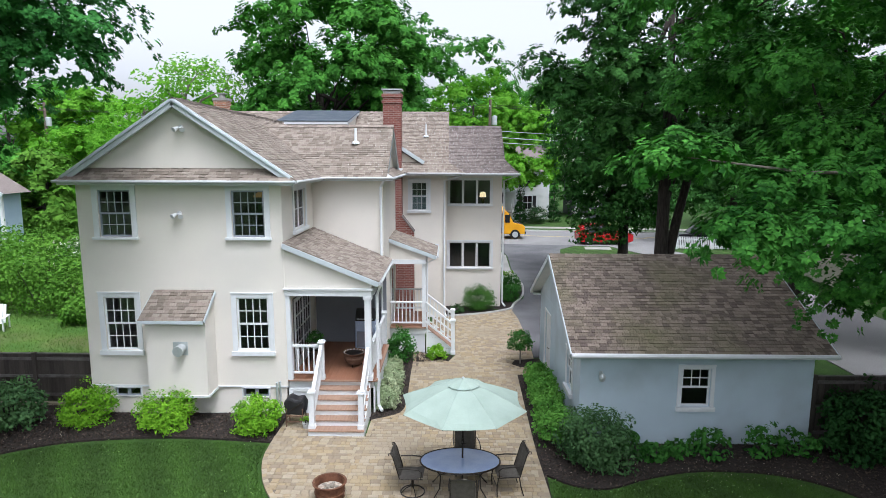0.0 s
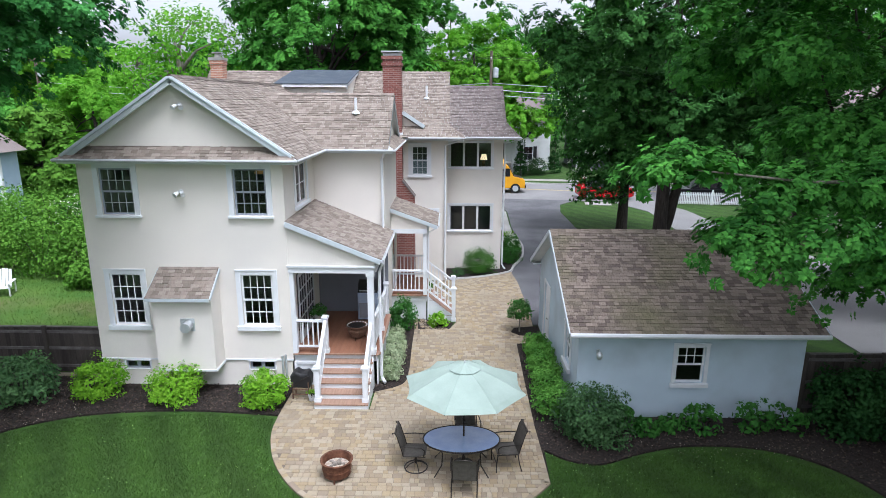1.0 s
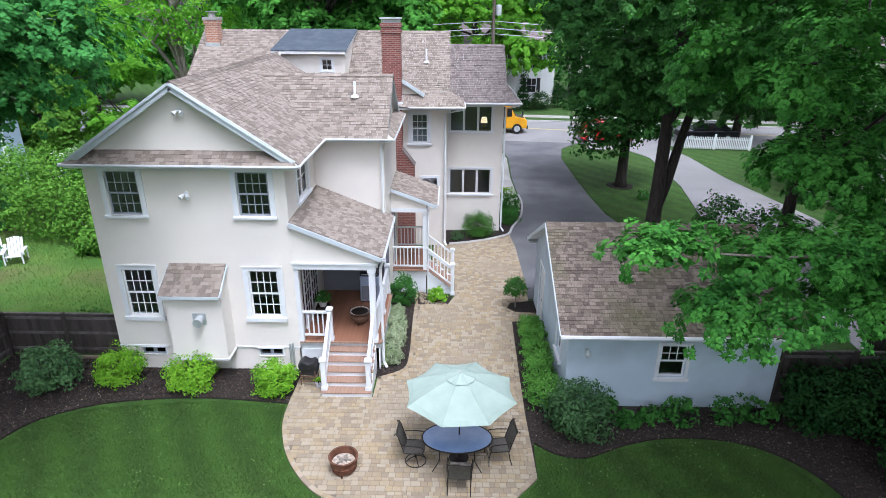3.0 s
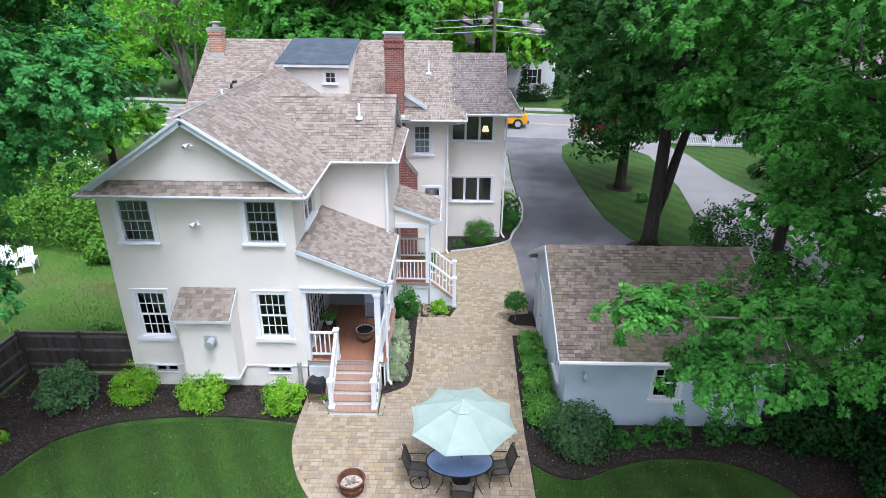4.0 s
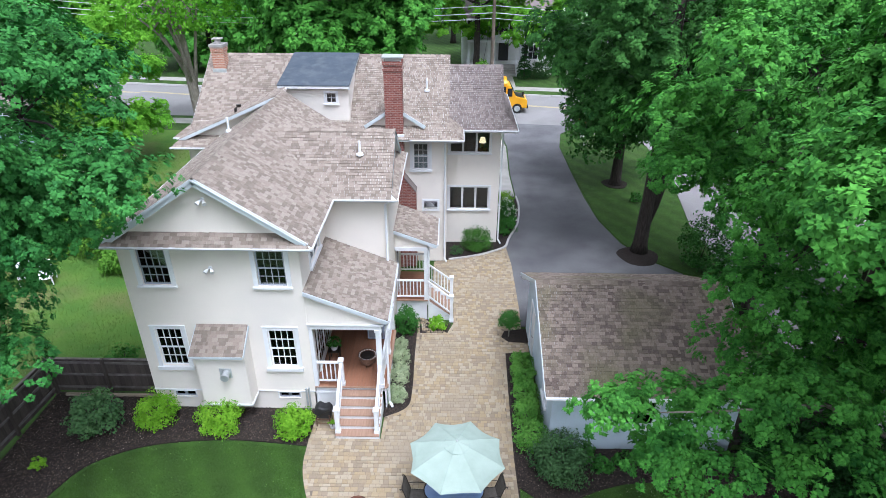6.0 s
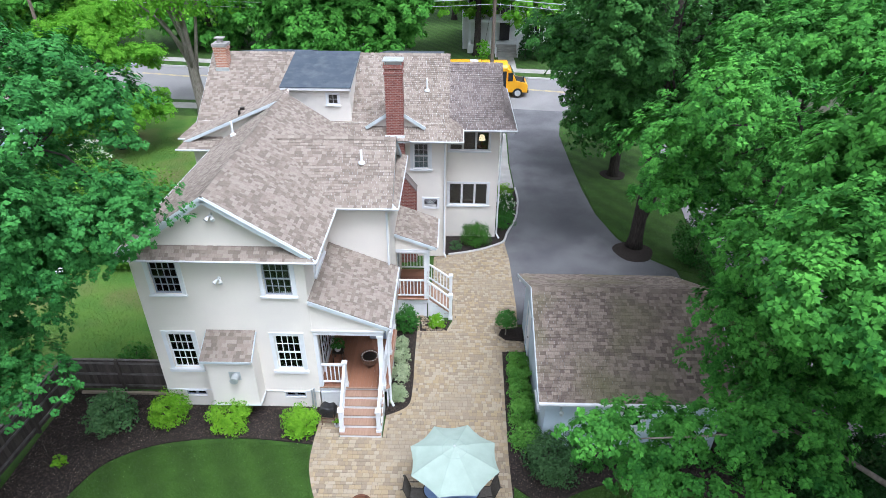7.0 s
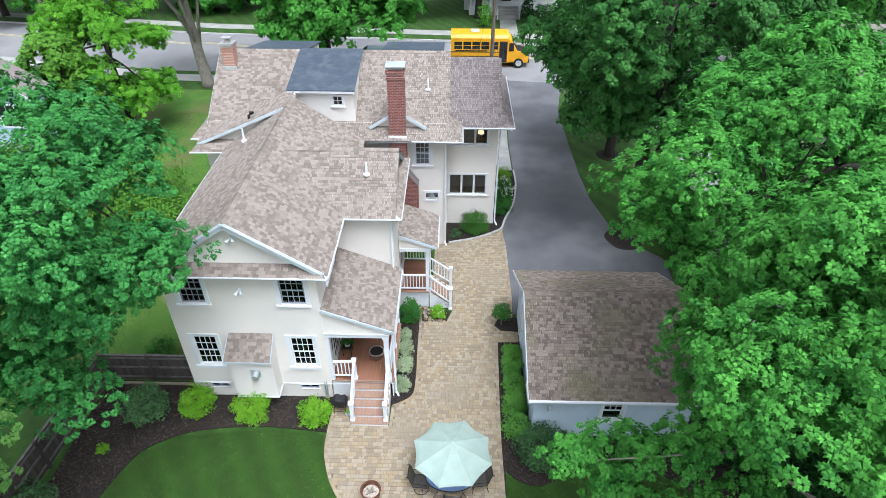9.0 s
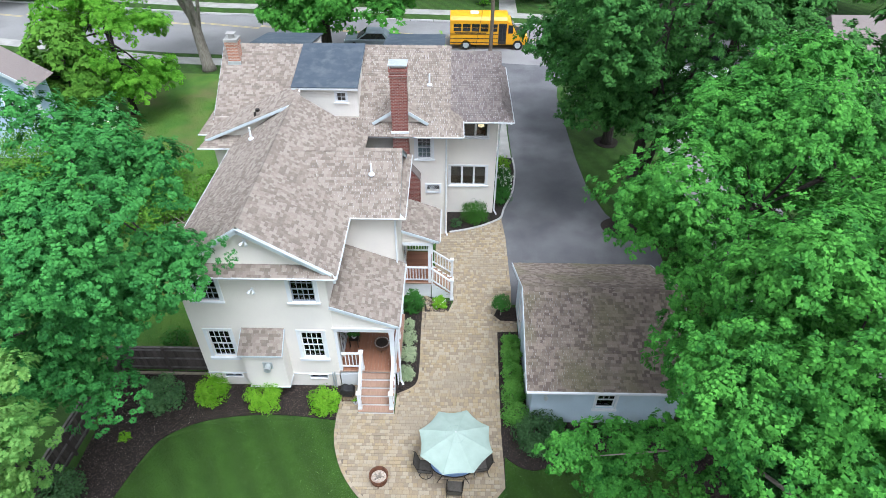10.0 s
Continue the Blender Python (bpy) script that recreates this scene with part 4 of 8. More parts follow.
# soffits and gutters
part("soffit", Build().box(-9.68, 14.93, 6.24, -3.62, 15.25, 6.30), M["trim"], house)
part("soffit", Build().box(-4.05, 15.25, 6.24, -3.62, 18.8, 6.30), M["trim"], house)
part("soffit", Build().box(-9.68, 15.25, 6.24, -9.40, 23.6, 6.30), M["trim"], house)
part("soffit", Build().box(-4.05, 18.45, 6.24, -1.48, 18.8, 6.30), M["trim"], house)
part("soffit", Build().box(-1.80, 18.8, 6.24, -1.48, 23.1, 6.30), M["trim"], house)
part("soffit", Build().box(-11.5, 24.88, 6.24, 0.85, 25.6, 6.30), M["trim"], house)
part("soffit", Build().box(0.17, 25.6, 6.24, 0.85, 26.5, 6.30), M["trim"], house)
part("soffit", Build().box(0.17, 26.52, 6.18, 3.35, 27.6, 6.24), M["trim"], house)
part("soffit", Build().box(2.75, 27.6, 6.18, 3.35, 33.1, 6.24), M["trim"], house)
part("soffit", Build().box(-11.1, 23.6, 6.24, -9.4, 24.1, 6.30), M["trim"], house)
part("soffit", Build().box(-11.5, 25.6, 6.24, -10.7, 33.0, 6.30), M["trim"], house)
for p, q in (((-9.74, 14.86, 6.33), (-3.56, 14.86, 6.33)), ((-3.56, 14.86, 6.33), (-3.56, 18.40, 6.33)), ((-3.56, 18.39, 6.33), (-1.42, 18.39, 6.33)), ((-1.42, 18.39, 6.33), (-1.42, 23.2, 6.33)),
             ((-1.42, 24.80, 6.33), (0.92, 24.80, 6.33)), ((0.92, 24.80, 6.33), (0.92, 26.45, 6.33)), ((0.92, 26.45, 6.27), (3.42, 26.45, 6.27)), ((3.42, 26.45, 6.27), (3.42, 33.2, 6.27)),
             ((-9.74, 14.86, 6.33), (-9.74, 23.6, 6.33)), ((-11.6, 24.8, 6.33), (-9.4, 24.8, 6.33)), ((-11.2, 23.5, 6.33), (-9.7, 23.5, 6.33))):
    gutter(p, q)


def downspout(pts):
    part("downspout", Build().tube(pts, 0.045, 6), M["trim"], house)


downspout([(-1.72, 18.45, 6.28), (-1.86, 18.70, 6.05), (-1.86, 18.72, 0.2), (-1.80, 18.5, 0.1)])
downspout([(0.86, 24.84, 6.27), (0.10, 25.52, 6.0), (0.10, 25.54, 0.25), (0.2, 25.3, 0.12)])
downspout([(3.3, 26.5, 6.2), (2.82, 27.5, 5.95), (2.82, 27.52, 0.25), (2.95, 27.3, 0.1)])
downspout([(-1.50, 15.24, 3.63), (-1.62, 15.45, 3.3), (-1.62, 15.5, 0.2), (-1.5, 15.3, 0.1)])


# windows
def ring(P, outer, inner, w0, w1):
    """A flat frame between two rectangles (u0, z0, u1, z1), from depth w0 to w1."""
    q = lambda r: [(r[0], r[1]), (r[2], r[1]), (r[2], r[3]), (r[0], r[3])]
    v = [P(u, w, z) for w in (w0, w1) for r in (outer, inner) for u, z in q(r)]
    f = []
    for k in range(4):
        n = (k + 1) % 4
        f += [(k, n, 4 + n, 4 + k), (8 + k, 8 + n, 12 + n, 12 + k), (k, n, 8 + n, 8 + k), (4 + k, 4 + n, 12 + n, 12 + k)]
    return Build().add(v, f)


def window(axis, c, hole, out=-1, cols=4, rows=4, split=True, lowgrid=True, case=0.145, sill=0.10, frame_only=False, lites=1, blind=None, sashm=None):
    """A window in an opening: casing, sill, sashes with muntins, and panes. out: the way that outside lies along the axis."""
    u0, z0, u1, z1 = hole
    sashm = sashm or M["trim"]
    P = (lambda u, w, z: (u, c + w * out, z)) if axis == "y" else (lambda u, w, z: (c + w * out, u, z))

    def bx(ua, wa, za, ub, wb, zb):
        p, q = P(ua, wa, za), P(ub, wb, zb)
        lo, hi = [min(i, j) for i, j in zip(p, q)], [max(i, j) for i, j in zip(p, q)]
        return (*lo, *hi)

    win = part("window", ring(P, (u0 - case, z0 - 0.004, u1 + case, z1 + case), (u0 - 0.003, z0, u1 + 0.003, z1 + 0.003), 0.0, 0.035), M["trim"], house)
    part("head_casing", Build().box(*bx(u0 - case - 0.01, 0.037, z1 + case - 0.03, u1 + case + 0.01, 0.055, z1 + case + 0.01)), M["trim"], win, bevel=0.005)
    if sill:
        part("sill", Build().box(*bx(u0 - case - 0.03, 0, z0 - sill, u1 + case + 0.03, 0.09, z0 - 0.003)), M["trim"], win, bevel=0.008)
    fr = Build()
    for k in range(lites):
        a0, a1 = u0 + (u1 - u0) * k / lites, u0 + (u1 - u0) * (k + 1) / lites
        f = 0.05
        for za, zb, w in (((z0, (z0 + z1) / 2 + 0.02, -0.05), ((z0 + z1) / 2 - 0.02, z1, -0.02)) if split else ((z0, z1, -0.03),)):
            sash = Build().box(*bx(a0 + 0.003, w - 0.04, za, a0 + f, w, zb)).box(*bx(a1 - f, w - 0.04, za, a1 - 0.003, w, zb))
            sash.box(*bx(a0 + f, w - 0.04, za, a1 - f, w, za + f)).box(*bx(a0 + f, w - 0.04, zb - f * 0.8, a1 - f, w, zb))
            nr = rows // 2 if split else rows
            if split and not lowgrid and za == z0:
                part("sash", sash, sashm, win)
                g = part("pane", Build().box(*bx(a0 + 0.04, w - 0.022, za + 0.04, a1 - 0.04, w - 0.017, zb - 0.04)), M["glass"], win)
                g.visible_shadow = False
                continue
            for i in range(1, cols):
                u = a0 + f + (a1 - a0 - 2 * f) * i / cols
                sash.box(*bx(u - 0.011, w - 0.028, za + f, u + 0.011, w - 0.006, zb - f))
            for j in range(1, nr):
                z = za + f + (zb - za - 2 * f) * j / nr
                sash.box(*bx(a0 + f, w - 0.027, z - 0.011, a1 - f, w - 0.007, z + 0.011))
            part("sash", sash, sashm, win)
            g = part("pane", Build().box(*bx(a0 + 0.04, w - 0.022, za + 0.04, a1 - 0.04, w - 0.017, zb - 0.04)), M["glass"], win)
            g.visible_shadow = False
    if blind:
        part("blind", Build().box(*bx(u0 + 0.01, -0.16, z0 + (z1 - z0) * blind[0], u1 - 0.01, -0.15, z0 + (z1 - z0) * blind[1])), M["blind"], win, "closed pale window blind")
    return win


for h in (LL, LR):
    window("y", 15.25, h, case=0.135, sill=0.13)
for h in (UL, UR):
    window("y", 15.25, h, case=0.14, sill=0.07, sashm=M["sash_grey"])
window("y", 25.6, FARW, cols=3, rows=4, blind=(0.0, 0.55))
window("y", 27.6, BAYU, cols=1, rows=1, split=False, lites=3, case=0.07, sill=0.07)
window("y", 27.6, BAYL, cols=1, rows=1, split=False, lites=3, case=0.10, sill=0.08)
window("x", 2.75, (28.3, 4.84, 31.2, 6.0), out=1, cols=1, rows=1, split=False, lites=4, case=0.08)
window("x", 2.75, (28.3, 1.88, 31.2, 3.08), out=1, cols=1, rows=1, split=False, lites=4, case=0.08)
window("x", -4.05, SIDEW, out=1, cols=1, rows=2, split=False, lites=2, case=0.15)
for h in (BS1, BS2):
    window("y", 15.27, h, cols=1, rows=1, split=False, lites=2, case=0.03, sill=0, sashm=M["sash_grey"])
# lattice vent
lat = part("vent_frame", Build().box(-0.96, 25.56, 2.68, -0.86, 25.6, 3.28).box(-0.24, 25.56, 2.68, -0.14, 25.6, 3.28).box(-0.86, 25.56, 3.18, -0.24, 25.6, 3.28).box(-0.86, 25.56, 2.68, -0.24, 25.6, 2.78), M["trim"], house)
for k in range(-2, 8):
    for s in (1, -1):
        x0, x1 = -0.86 + k * 0.11, -0.86 + k * 0.11 + 0.40 * s * 1.0
        p, q = Vector((x0 + (0.40 if s < 0 else 0), 25.585 + 0.006 * s, 2.78)), Vector((x0 + (0.0 if s < 0 else 0.40), 25.585 + 0.006 * s, 3.18))
        if max(p.x, q.x) > -0.23 or min(p.x, q.x) < -0.87:
            continue
        board(p, q, 0.03, 0.01, parent=lat, name="slat", up=(0, 1, 0))
# inside
part("room_floor", Build().box(-9.15, 15.5, 0.82, -4.3, 24.0, 0.95).box(-10.45, 25.85, 0.82, -0.1, 32.3, 0.95).box(0.2, 27.85, 0.82, 2.5, 32.3, 0.95), M["room_floor"], house)
part("upper_floor", Build().box(-9.15, 15.5, 3.65, -4.3, 24.0, 3.9).box(-10.45, 25.85, 3.55, -0.1, 32.3, 3.8).box(0.2, 27.85, 3.55, 2.5, 32.3, 3.8), M["room"], house)
part("partition", Build().box(-9.15, 18.2, 0.95, -4.3, 18.3, 6.2), M["room"], house)
part("partition", Build().box(0.2, 30.0, 0.95, 2.5, 30.1, 6.2), M["room"], house)
part("partition", Build().box(-10.4, 28.0, 0.95, -0.1, 28.1, 6.2), M["room"], house)

# dormer with a dark membrane roof
dorm = part("dormer", wall_mesh(Build(), "y", 25.66, 0.15, -6.95, -4.05, 6.8, 8.42, [(-5.04, 7.68, -4.57, 8.14)]), M["stucco"], house)
part("cheek", Build().prism([(-4.06, 25.8, 6.9), (-4.06, 25.8, 8.40), (-4.06, 28.6, 8.98), (-4.06, 28.6, 8.5)], (-0.12, 0, 0)), M["stucco"], dorm)
part("cheek", Build().prism([(-6.83, 25.8, 6.9), (-6.83, 25.8, 8.40), (-6.83, 28.6, 8.98), (-6.83, 28.6, 8.5)], (-0.12, 0, 0)), M["stucco"], dorm)
part("membrane_roof", Build().prism([(-7.02, 25.40, 8.47), (-3.96, 25.40, 8.47), (-3.96, 28.98, 9.17), (-7.02, 28.98, 9.17)], (0, 0, 0.035)), M["membrane"], dorm, "flat dark grey membrane roof")
part("fascia", Build().box(-7.0, 25.42, 8.36, -3.98, 25.47, 8.48).box(-4.02, 25.47, 8.30, -3.98, 25.66, 8.46), M["trim"], dorm)
board((-4.0, 25.45, 8.40), (-4.0, 28.9, 9.08), 0.12, 0.04, parent=dorm)
window("y", 25.66, (-5.04, 7.68, -4.57, 8.14), cols=2, rows=2, split=False, case=0.07, sill=0.06)
for x0, x1 in ((-9.75, -6.7), (-3.1, -0.05)):
    fd = part("dormer", Build().box(x0 + 0.1, 29.6, 7.4, x1 - 0.1, 32.0, 8.44), M["stucco"], house)
    part("membrane_roof", Build().prism([(x0, 29.0, 9.11), (x1, 29.0, 9.11), (x1, 32.4, 8.42), (x0, 32.4, 8.42)], (0, 0, 0.04)), M["membrane"], fd, "flat dark grey membrane roof")

# chimneys
ch = part("chimney", Build().box(-2.45, 25.0, -0.1, -1.70, 25.598, 9.57).box(-2.49, 24.96, 9.2, -1.66, 25.64, 9.3).box(-2.49, 24.96, 9.44, -1.66, 25.64, 9.575), M["brick"], house, "tall red brick chimney")
part("shoulder", Build().prism([(-1.70, 25.02, 0), (-1.2, 25.02, 0), (-1.2, 25.02, 3.85), (-1.70, 25.02, 4.5)], (0, 0.57, 0)), M["brick"], ch)
part("chimney_cap", Build().box(-2.5, 24.95, 9.72, -1.65, 25.65, 9.77).box(-2.43, 25.02, 9.575, -2.39, 25.06, 9.72).box(-1.76, 25.02, 9.575, -1.72, 25.06, 9.72).box(-2.43, 25.54, 9.575, -2.39, 25.58, 9.72).box(-1.76, 25.54, 9.575, -1.72, 25.58, 9.72).box(-2.38, 25.1, 9.575, -1.78, 25.5, 9.70), M["steel"], ch, "galvanised metal chimney cap")
board((-1.70, 25.30, 4.53), (-1.18, 25.30, 3.86), 0.05, 0.62, M["shingle_grey"], ch, "shoulder_cap")
part("flashing", Build().box(-2.5, 24.93, 6.42, -1.65, 24.99, 6.55), M["trim"], ch)
# small roof gable that the chimney splits
roof_plane(house, [(-3.35, 25.3, 6.83), (-3.35, 26.4, 6.83), (-2.075, 26.9, 7.65), (-2.075, 25.3, 7.65)], S, seed=16)
roof_plane(house, [(-0.80, 26.4, 6.83), (-0.80, 25.3, 6.83), (-2.075, 25.3, 7.65), (-2.075, 26.9, 7.65)], S, seed=17)
board((-2.45, 25.27, 7.36), (-3.38, 25.27, 6.76), 0.15, 0.04)
board((-1.70, 25.27, 7.36), (-0.77, 25.27, 6.76), 0.15, 0.04)
part("gable_wall", gable("y", 25.45, -3.1, -1.05, 6.8, -2.075, 7.45), M["stucco"], house)
c2 = part("chimney", Build().box(-10.56, 28.0, 7.5, -10.02, 28.55, 9.55).box(-10.59, 27.97, 9.38, -9.99, 28.58, 9.56), brick_mat("old_brick", (0.30, 0.12, 0.075), (0.40, 0.19, 0.12), (0.48, 0.42, 0.36)), house, "short weathered brick chimney with a pale cap")
part("chimney_cap", Build().box(-10.62, 27.94, 9.56, -9.96, 28.61, 9.68).lathe([(0.16, 9.68), (0.13, 9.86)], (-10.29, 28.27, 0), 10).box(-10.5, 28.1, 9.88, -10.08, 28.45, 9.92), M["concrete"], c2)
part("flashing", Build().box(-10.6, 27.93, 8.42, -9.98, 27.99, 8.62), M["steel"], c2)


def vent_pipe(x, y, z, h, lean=0.0, cap=False):
    v = part("vent_pipe", Build().tube([(x, y, z - 0.1), (x + lean, y, z + h)], 0.045, 10), M["trim"], house)
    part("flashing", Build().lathe([(0.13, -0.03), (0.12, 0.03), (0.06, 0.07)], (x, y, z), 10), M["trim"] if not cap else M["metal_dark"], v)


vent_pipe(-0.75, 27.1, 7.93, 0.55)
vent_pipe(-2.80, 19.85, 7.44, 0.48)
vent_pipe(-8.35, 22.75, 7.32, 0.55)
part("flue", Build().tube([(-8.5, 24.2, 7.55), (-8.48, 24.2, 7.82), (-8.36, 24.22, 7.92)], 0.055, 8).lathe([(0.10, 0), (0.10, 0.1)], (-8.34, 24.23, 7.88), 8), M["metal_dark"], house, "black flue pipe")

# chimney-breast box on the rear wall
bump = part("bay_box", Build().prism([(-7.50, 14.60, 0.77), (-7.50, 15.249, 0.77), (-7.50, 15.249, 3.30), (-7.50, 14.60, 2.82)], (1.55, 0, 0)), M["stucco"], house)
part("base_trim", Build().box(-7.52, 14.575, 0.735, -5.93, 14.60, 0.79).box(-5.95, 14.6, 0.735, -5.925, 15.2, 0.79), M["trim"], bump)
bdeck = roof_plane(house, [(-7.58, 14.42, 2.86), (-5.92, 14.42, 2.86), (-5.92, 15.25, 3.46), (-7.52, 15.25, 3.46)], S, seed=18, singles=60, thick=0.06)
board((-7.58, 14.40, 2.80), (-5.92, 14.40, 2.80), 0.09, 0.03)
board((-5.90, 14.42, 2.80), (-5.90, 15.25, 3.40), 0.08, 0.03)
board((-7.60, 14.42, 2.80), (-7.54, 15.25, 3.40), 0.08, 0.03)
vt = part("vent_plate", Build().box(-6.80, 14.585, 1.88, -6.42, 14.60, 2.24), M["steel"], house, "galvanised metal flue vent on a square plate", bevel=0.01)
part("vent_hood", Build().tube([(-6.58, 14.60, 2.08), (-6.58, 14.36, 2.05)], 0.115, 16).tube([(-6.58, 14.40, 2.055), (-6.58, 14.34, 2.05)], 0.135, 16), M["steel"], vt)


def flood_light(x, y, z):
    f = part("flood_light", Build().lathe([(0.06, 0), (0.06, 0.04)], (0, 0, 0), 12), M["trim"], house)
    f.data.transform(pose(x, y, z, 90))
    for s in (-1, 1):
        part("lamp_head", Build().tube([(x, y - 0.03, z), (x + s * 0.05, y - 0.09, z - 0.02)], 0.018, 8).tube([(x + s * 0.05, y - 0.09, z - 0.01), (x + s * 0.11, y - 0.20, z - 0.07)], [0.035, 0.065], 12), M["trim"], f)


flood_light(-6.72, 15.25, 5.50)
flood_light(-6.55, 15.25, 7.70)
# ---- rear porch ----
PF = 0.97
def floor_boards(parent, x0, x1, y0, y1, z, n, along="y"):
    w = (x1 - x0) / n if along == "y" else (y1 - y0) / n
    for k in range(n):
        if along == "y":
            part("deck_board", Build().box(x0 + k * w + 0.003, y0, z - 0.03, x0 + (k + 1) * w - 0.003, y1, z), M["deck"], parent)
        else:
            part("deck_board", Build().box(x0, y0 + k * w + 0.003, z - 0.03, x1, y0 + (k + 1) * w - 0.003, z), M["deck"], parent)


def newel(parent, x, y, z0, z1, w=0.135):
    n = part("newel_post", Build().box(x - w / 2, y - w / 2, z0, x + w / 2, y + w / 2, z1 - 0.05), M["trim"], parent, bevel=0.006)
    part("post_cap", Build().box(x - w / 2 - 0.03, y - w / 2 - 0.03, z1 - 0.075, x + w / 2 + 0.03, y + w / 2 + 0.03, z1 - 0.03).prism([(x - w / 2 - 0.01, y - w / 2 - 0.01, z1 - 0.03), (x + w / 2 + 0.01, y - w / 2 - 0.01, z1 - 0.03), (x + w / 2 + 0.01, y + w / 2 + 0.01, z1 - 0.03), (x - w / 2 - 0.01, y + w / 2 + 0.01, z1 - 0.03)], (0, 0, 0.03)), M["trim"], n, bevel=0.008)
    part("post_base", Build().box(x - w / 2 - 0.02, y - w / 2 - 0.02, z0, x + w / 2 + 0.02, y + w / 2 + 0.02, z0 + 0.11), M["trim"], n, bevel=0.006)
    return n


def rail(parent, p, q, lower=0.75, gap=0.125, top=0.0):
    """A top rail from p to q, a lower rail and square balusters."""
    p, q = Vector(p), Vector(q)
    r = board(p, q, 0.06, 0.09, parent=parent, name="handrail")
    low = Vector((0, 0, -lower))
    board(p + low, q + low, 0.06, 0.05, parent=parent, name="lower_rail")
    flat = Vector((q.x - p.x, q.y - p.y, 0))
    n = max(2, int(flat.length / gap))
    for k in range(1, n):
        c = p.lerp(q, k / n)
        part("baluster", Build().box(c.x - 0.018, c.y - 0.018, c.z - lower, c.x + 0.018, c.y + 0.018, c.z - 0.02), M["trim"], parent)


porch = thing("porch", (-2.9, 16.8, 0), "covered rear porch with brown deck boards and white railings", "porch")
floor_boards(porch, -4.04, -1.70, 15.32, 18.78, PF, 17)
part("deck_frame", Build().box(-4.04, 15.372, 0.72, -1.72, 18.78, 0.935), M["trim"], porch)
part("deck_edge", Build().box(-4.06, 15.26, 0.937, -1.66, 15.318, 0.974).box(-1.698, 15.32, 0.925, -1.62, 18.5, 0.972), M["tread"], porch)
part("skirt_panel", Build().box(-4.04, 15.36, -0.05, -3.24, 15.40, 0.72).box(-1.74, 15.36, -0.05, -1.70, 18.78, 0.72), M["trim"], porch)
part("skirt_trim", Build().box(-4.05, 15.33, 0.62, -3.24, 15.36, 0.70).box(-4.05, 15.33, 0.0, -3.96, 15.36, 0.62).box(-3.33, 15.33, 0.0, -3.24, 15.36, 0.62), M["trim"], porch, bevel=0.005)
part("beam", Build().box(-4.06, 15.24, 3.31, -1.74, 15.42, 3.50), M["trim"], porch, bevel=0.008)
part("beam_moulding", Build().box(-4.08, 15.20, 3.47, -1.70, 15.26, 3.53), M["trim"], porch, bevel=0.008)
part("beam", Build().box(-1.86, 15.42, 3.31, -1.70, 18.78, 3.50), M["trim"], porch)
part("gable_panel", Build().prism([(-4.05, 15.27, 3.50), (-1.74, 15.27, 3.50), (-1.74, 15.27, 3.70), (-4.05, 15.27, 4.63)], (0, 0.12, 0)), M["stucco"], porch)
part("porch_ceiling", Build().box(-4.04, 15.42, 3.42, -1.72, 18.78, 3.46), M["trim"], porch)
roof_plane(porch, [(-1.55, 15.18, 3.73), (-1.55, 18.82, 3.73), (-4.05, 18.82, 4.75), (-4.05, 15.18, 4.75)], S, seed=31, singles=120, thick=0.08)
board((-4.05, 15.16, 4.66), (-1.55, 15.16, 3.645), 0.13, 0.035, parent=porch)
board((-1.54, 15.18, 3.665), (-1.54, 18.8, 3.665), 0.08, 0.03, M["gutter"], porch, "fascia")
part("gutter", Build().tube([(-1.49, 15.2, 3.675), (-1.49, 18.78, 3.675)], 0.036, 8), M["gutter"], porch)
post = part("porch_post", Build().box(-1.94, 15.26, PF, -1.77, 15.42, 3.31), M["trim"], porch, bevel=0.008)
part("capital", Build().box(-1.97, 15.23, 3.22, -1.74, 15.45, 3.31), M["trim"], post, bevel=0.006)
part("plinth", Build().box(-1.97, 15.23, PF, -1.74, 15.45, PF + 0.14), M["trim"], post, bevel=0.006)
part("pilaster", Build().box(-4.049, 15.28, PF, -3.93, 15.42, 3.31), M["trim"], porch, bevel=0.006)
newel(porch, -3.14, 15.39, PF, 2.06)
newel(porch, -1.85, 15.55, PF, 2.06)
newel(porch, -1.78, 17.1, PF, 2.06)
newel(porch, -1.78, 18.6, PF, 2.06)
part("half_post", Build().box(-4.045, 15.32, PF, -3.92, 15.45, 1.98), M["trim"], porch, bevel=0.006)
rail(porch, (-3.92, 15.39, 1.90), (-3.21, 15.39, 1.90))
rail(porch, (-1.81, 15.62, 1.90), (-1.78, 17.03, 1.90))
rail(porch, (-1.78, 17.17, 1.90), (-1.78, 18.53, 1.90))
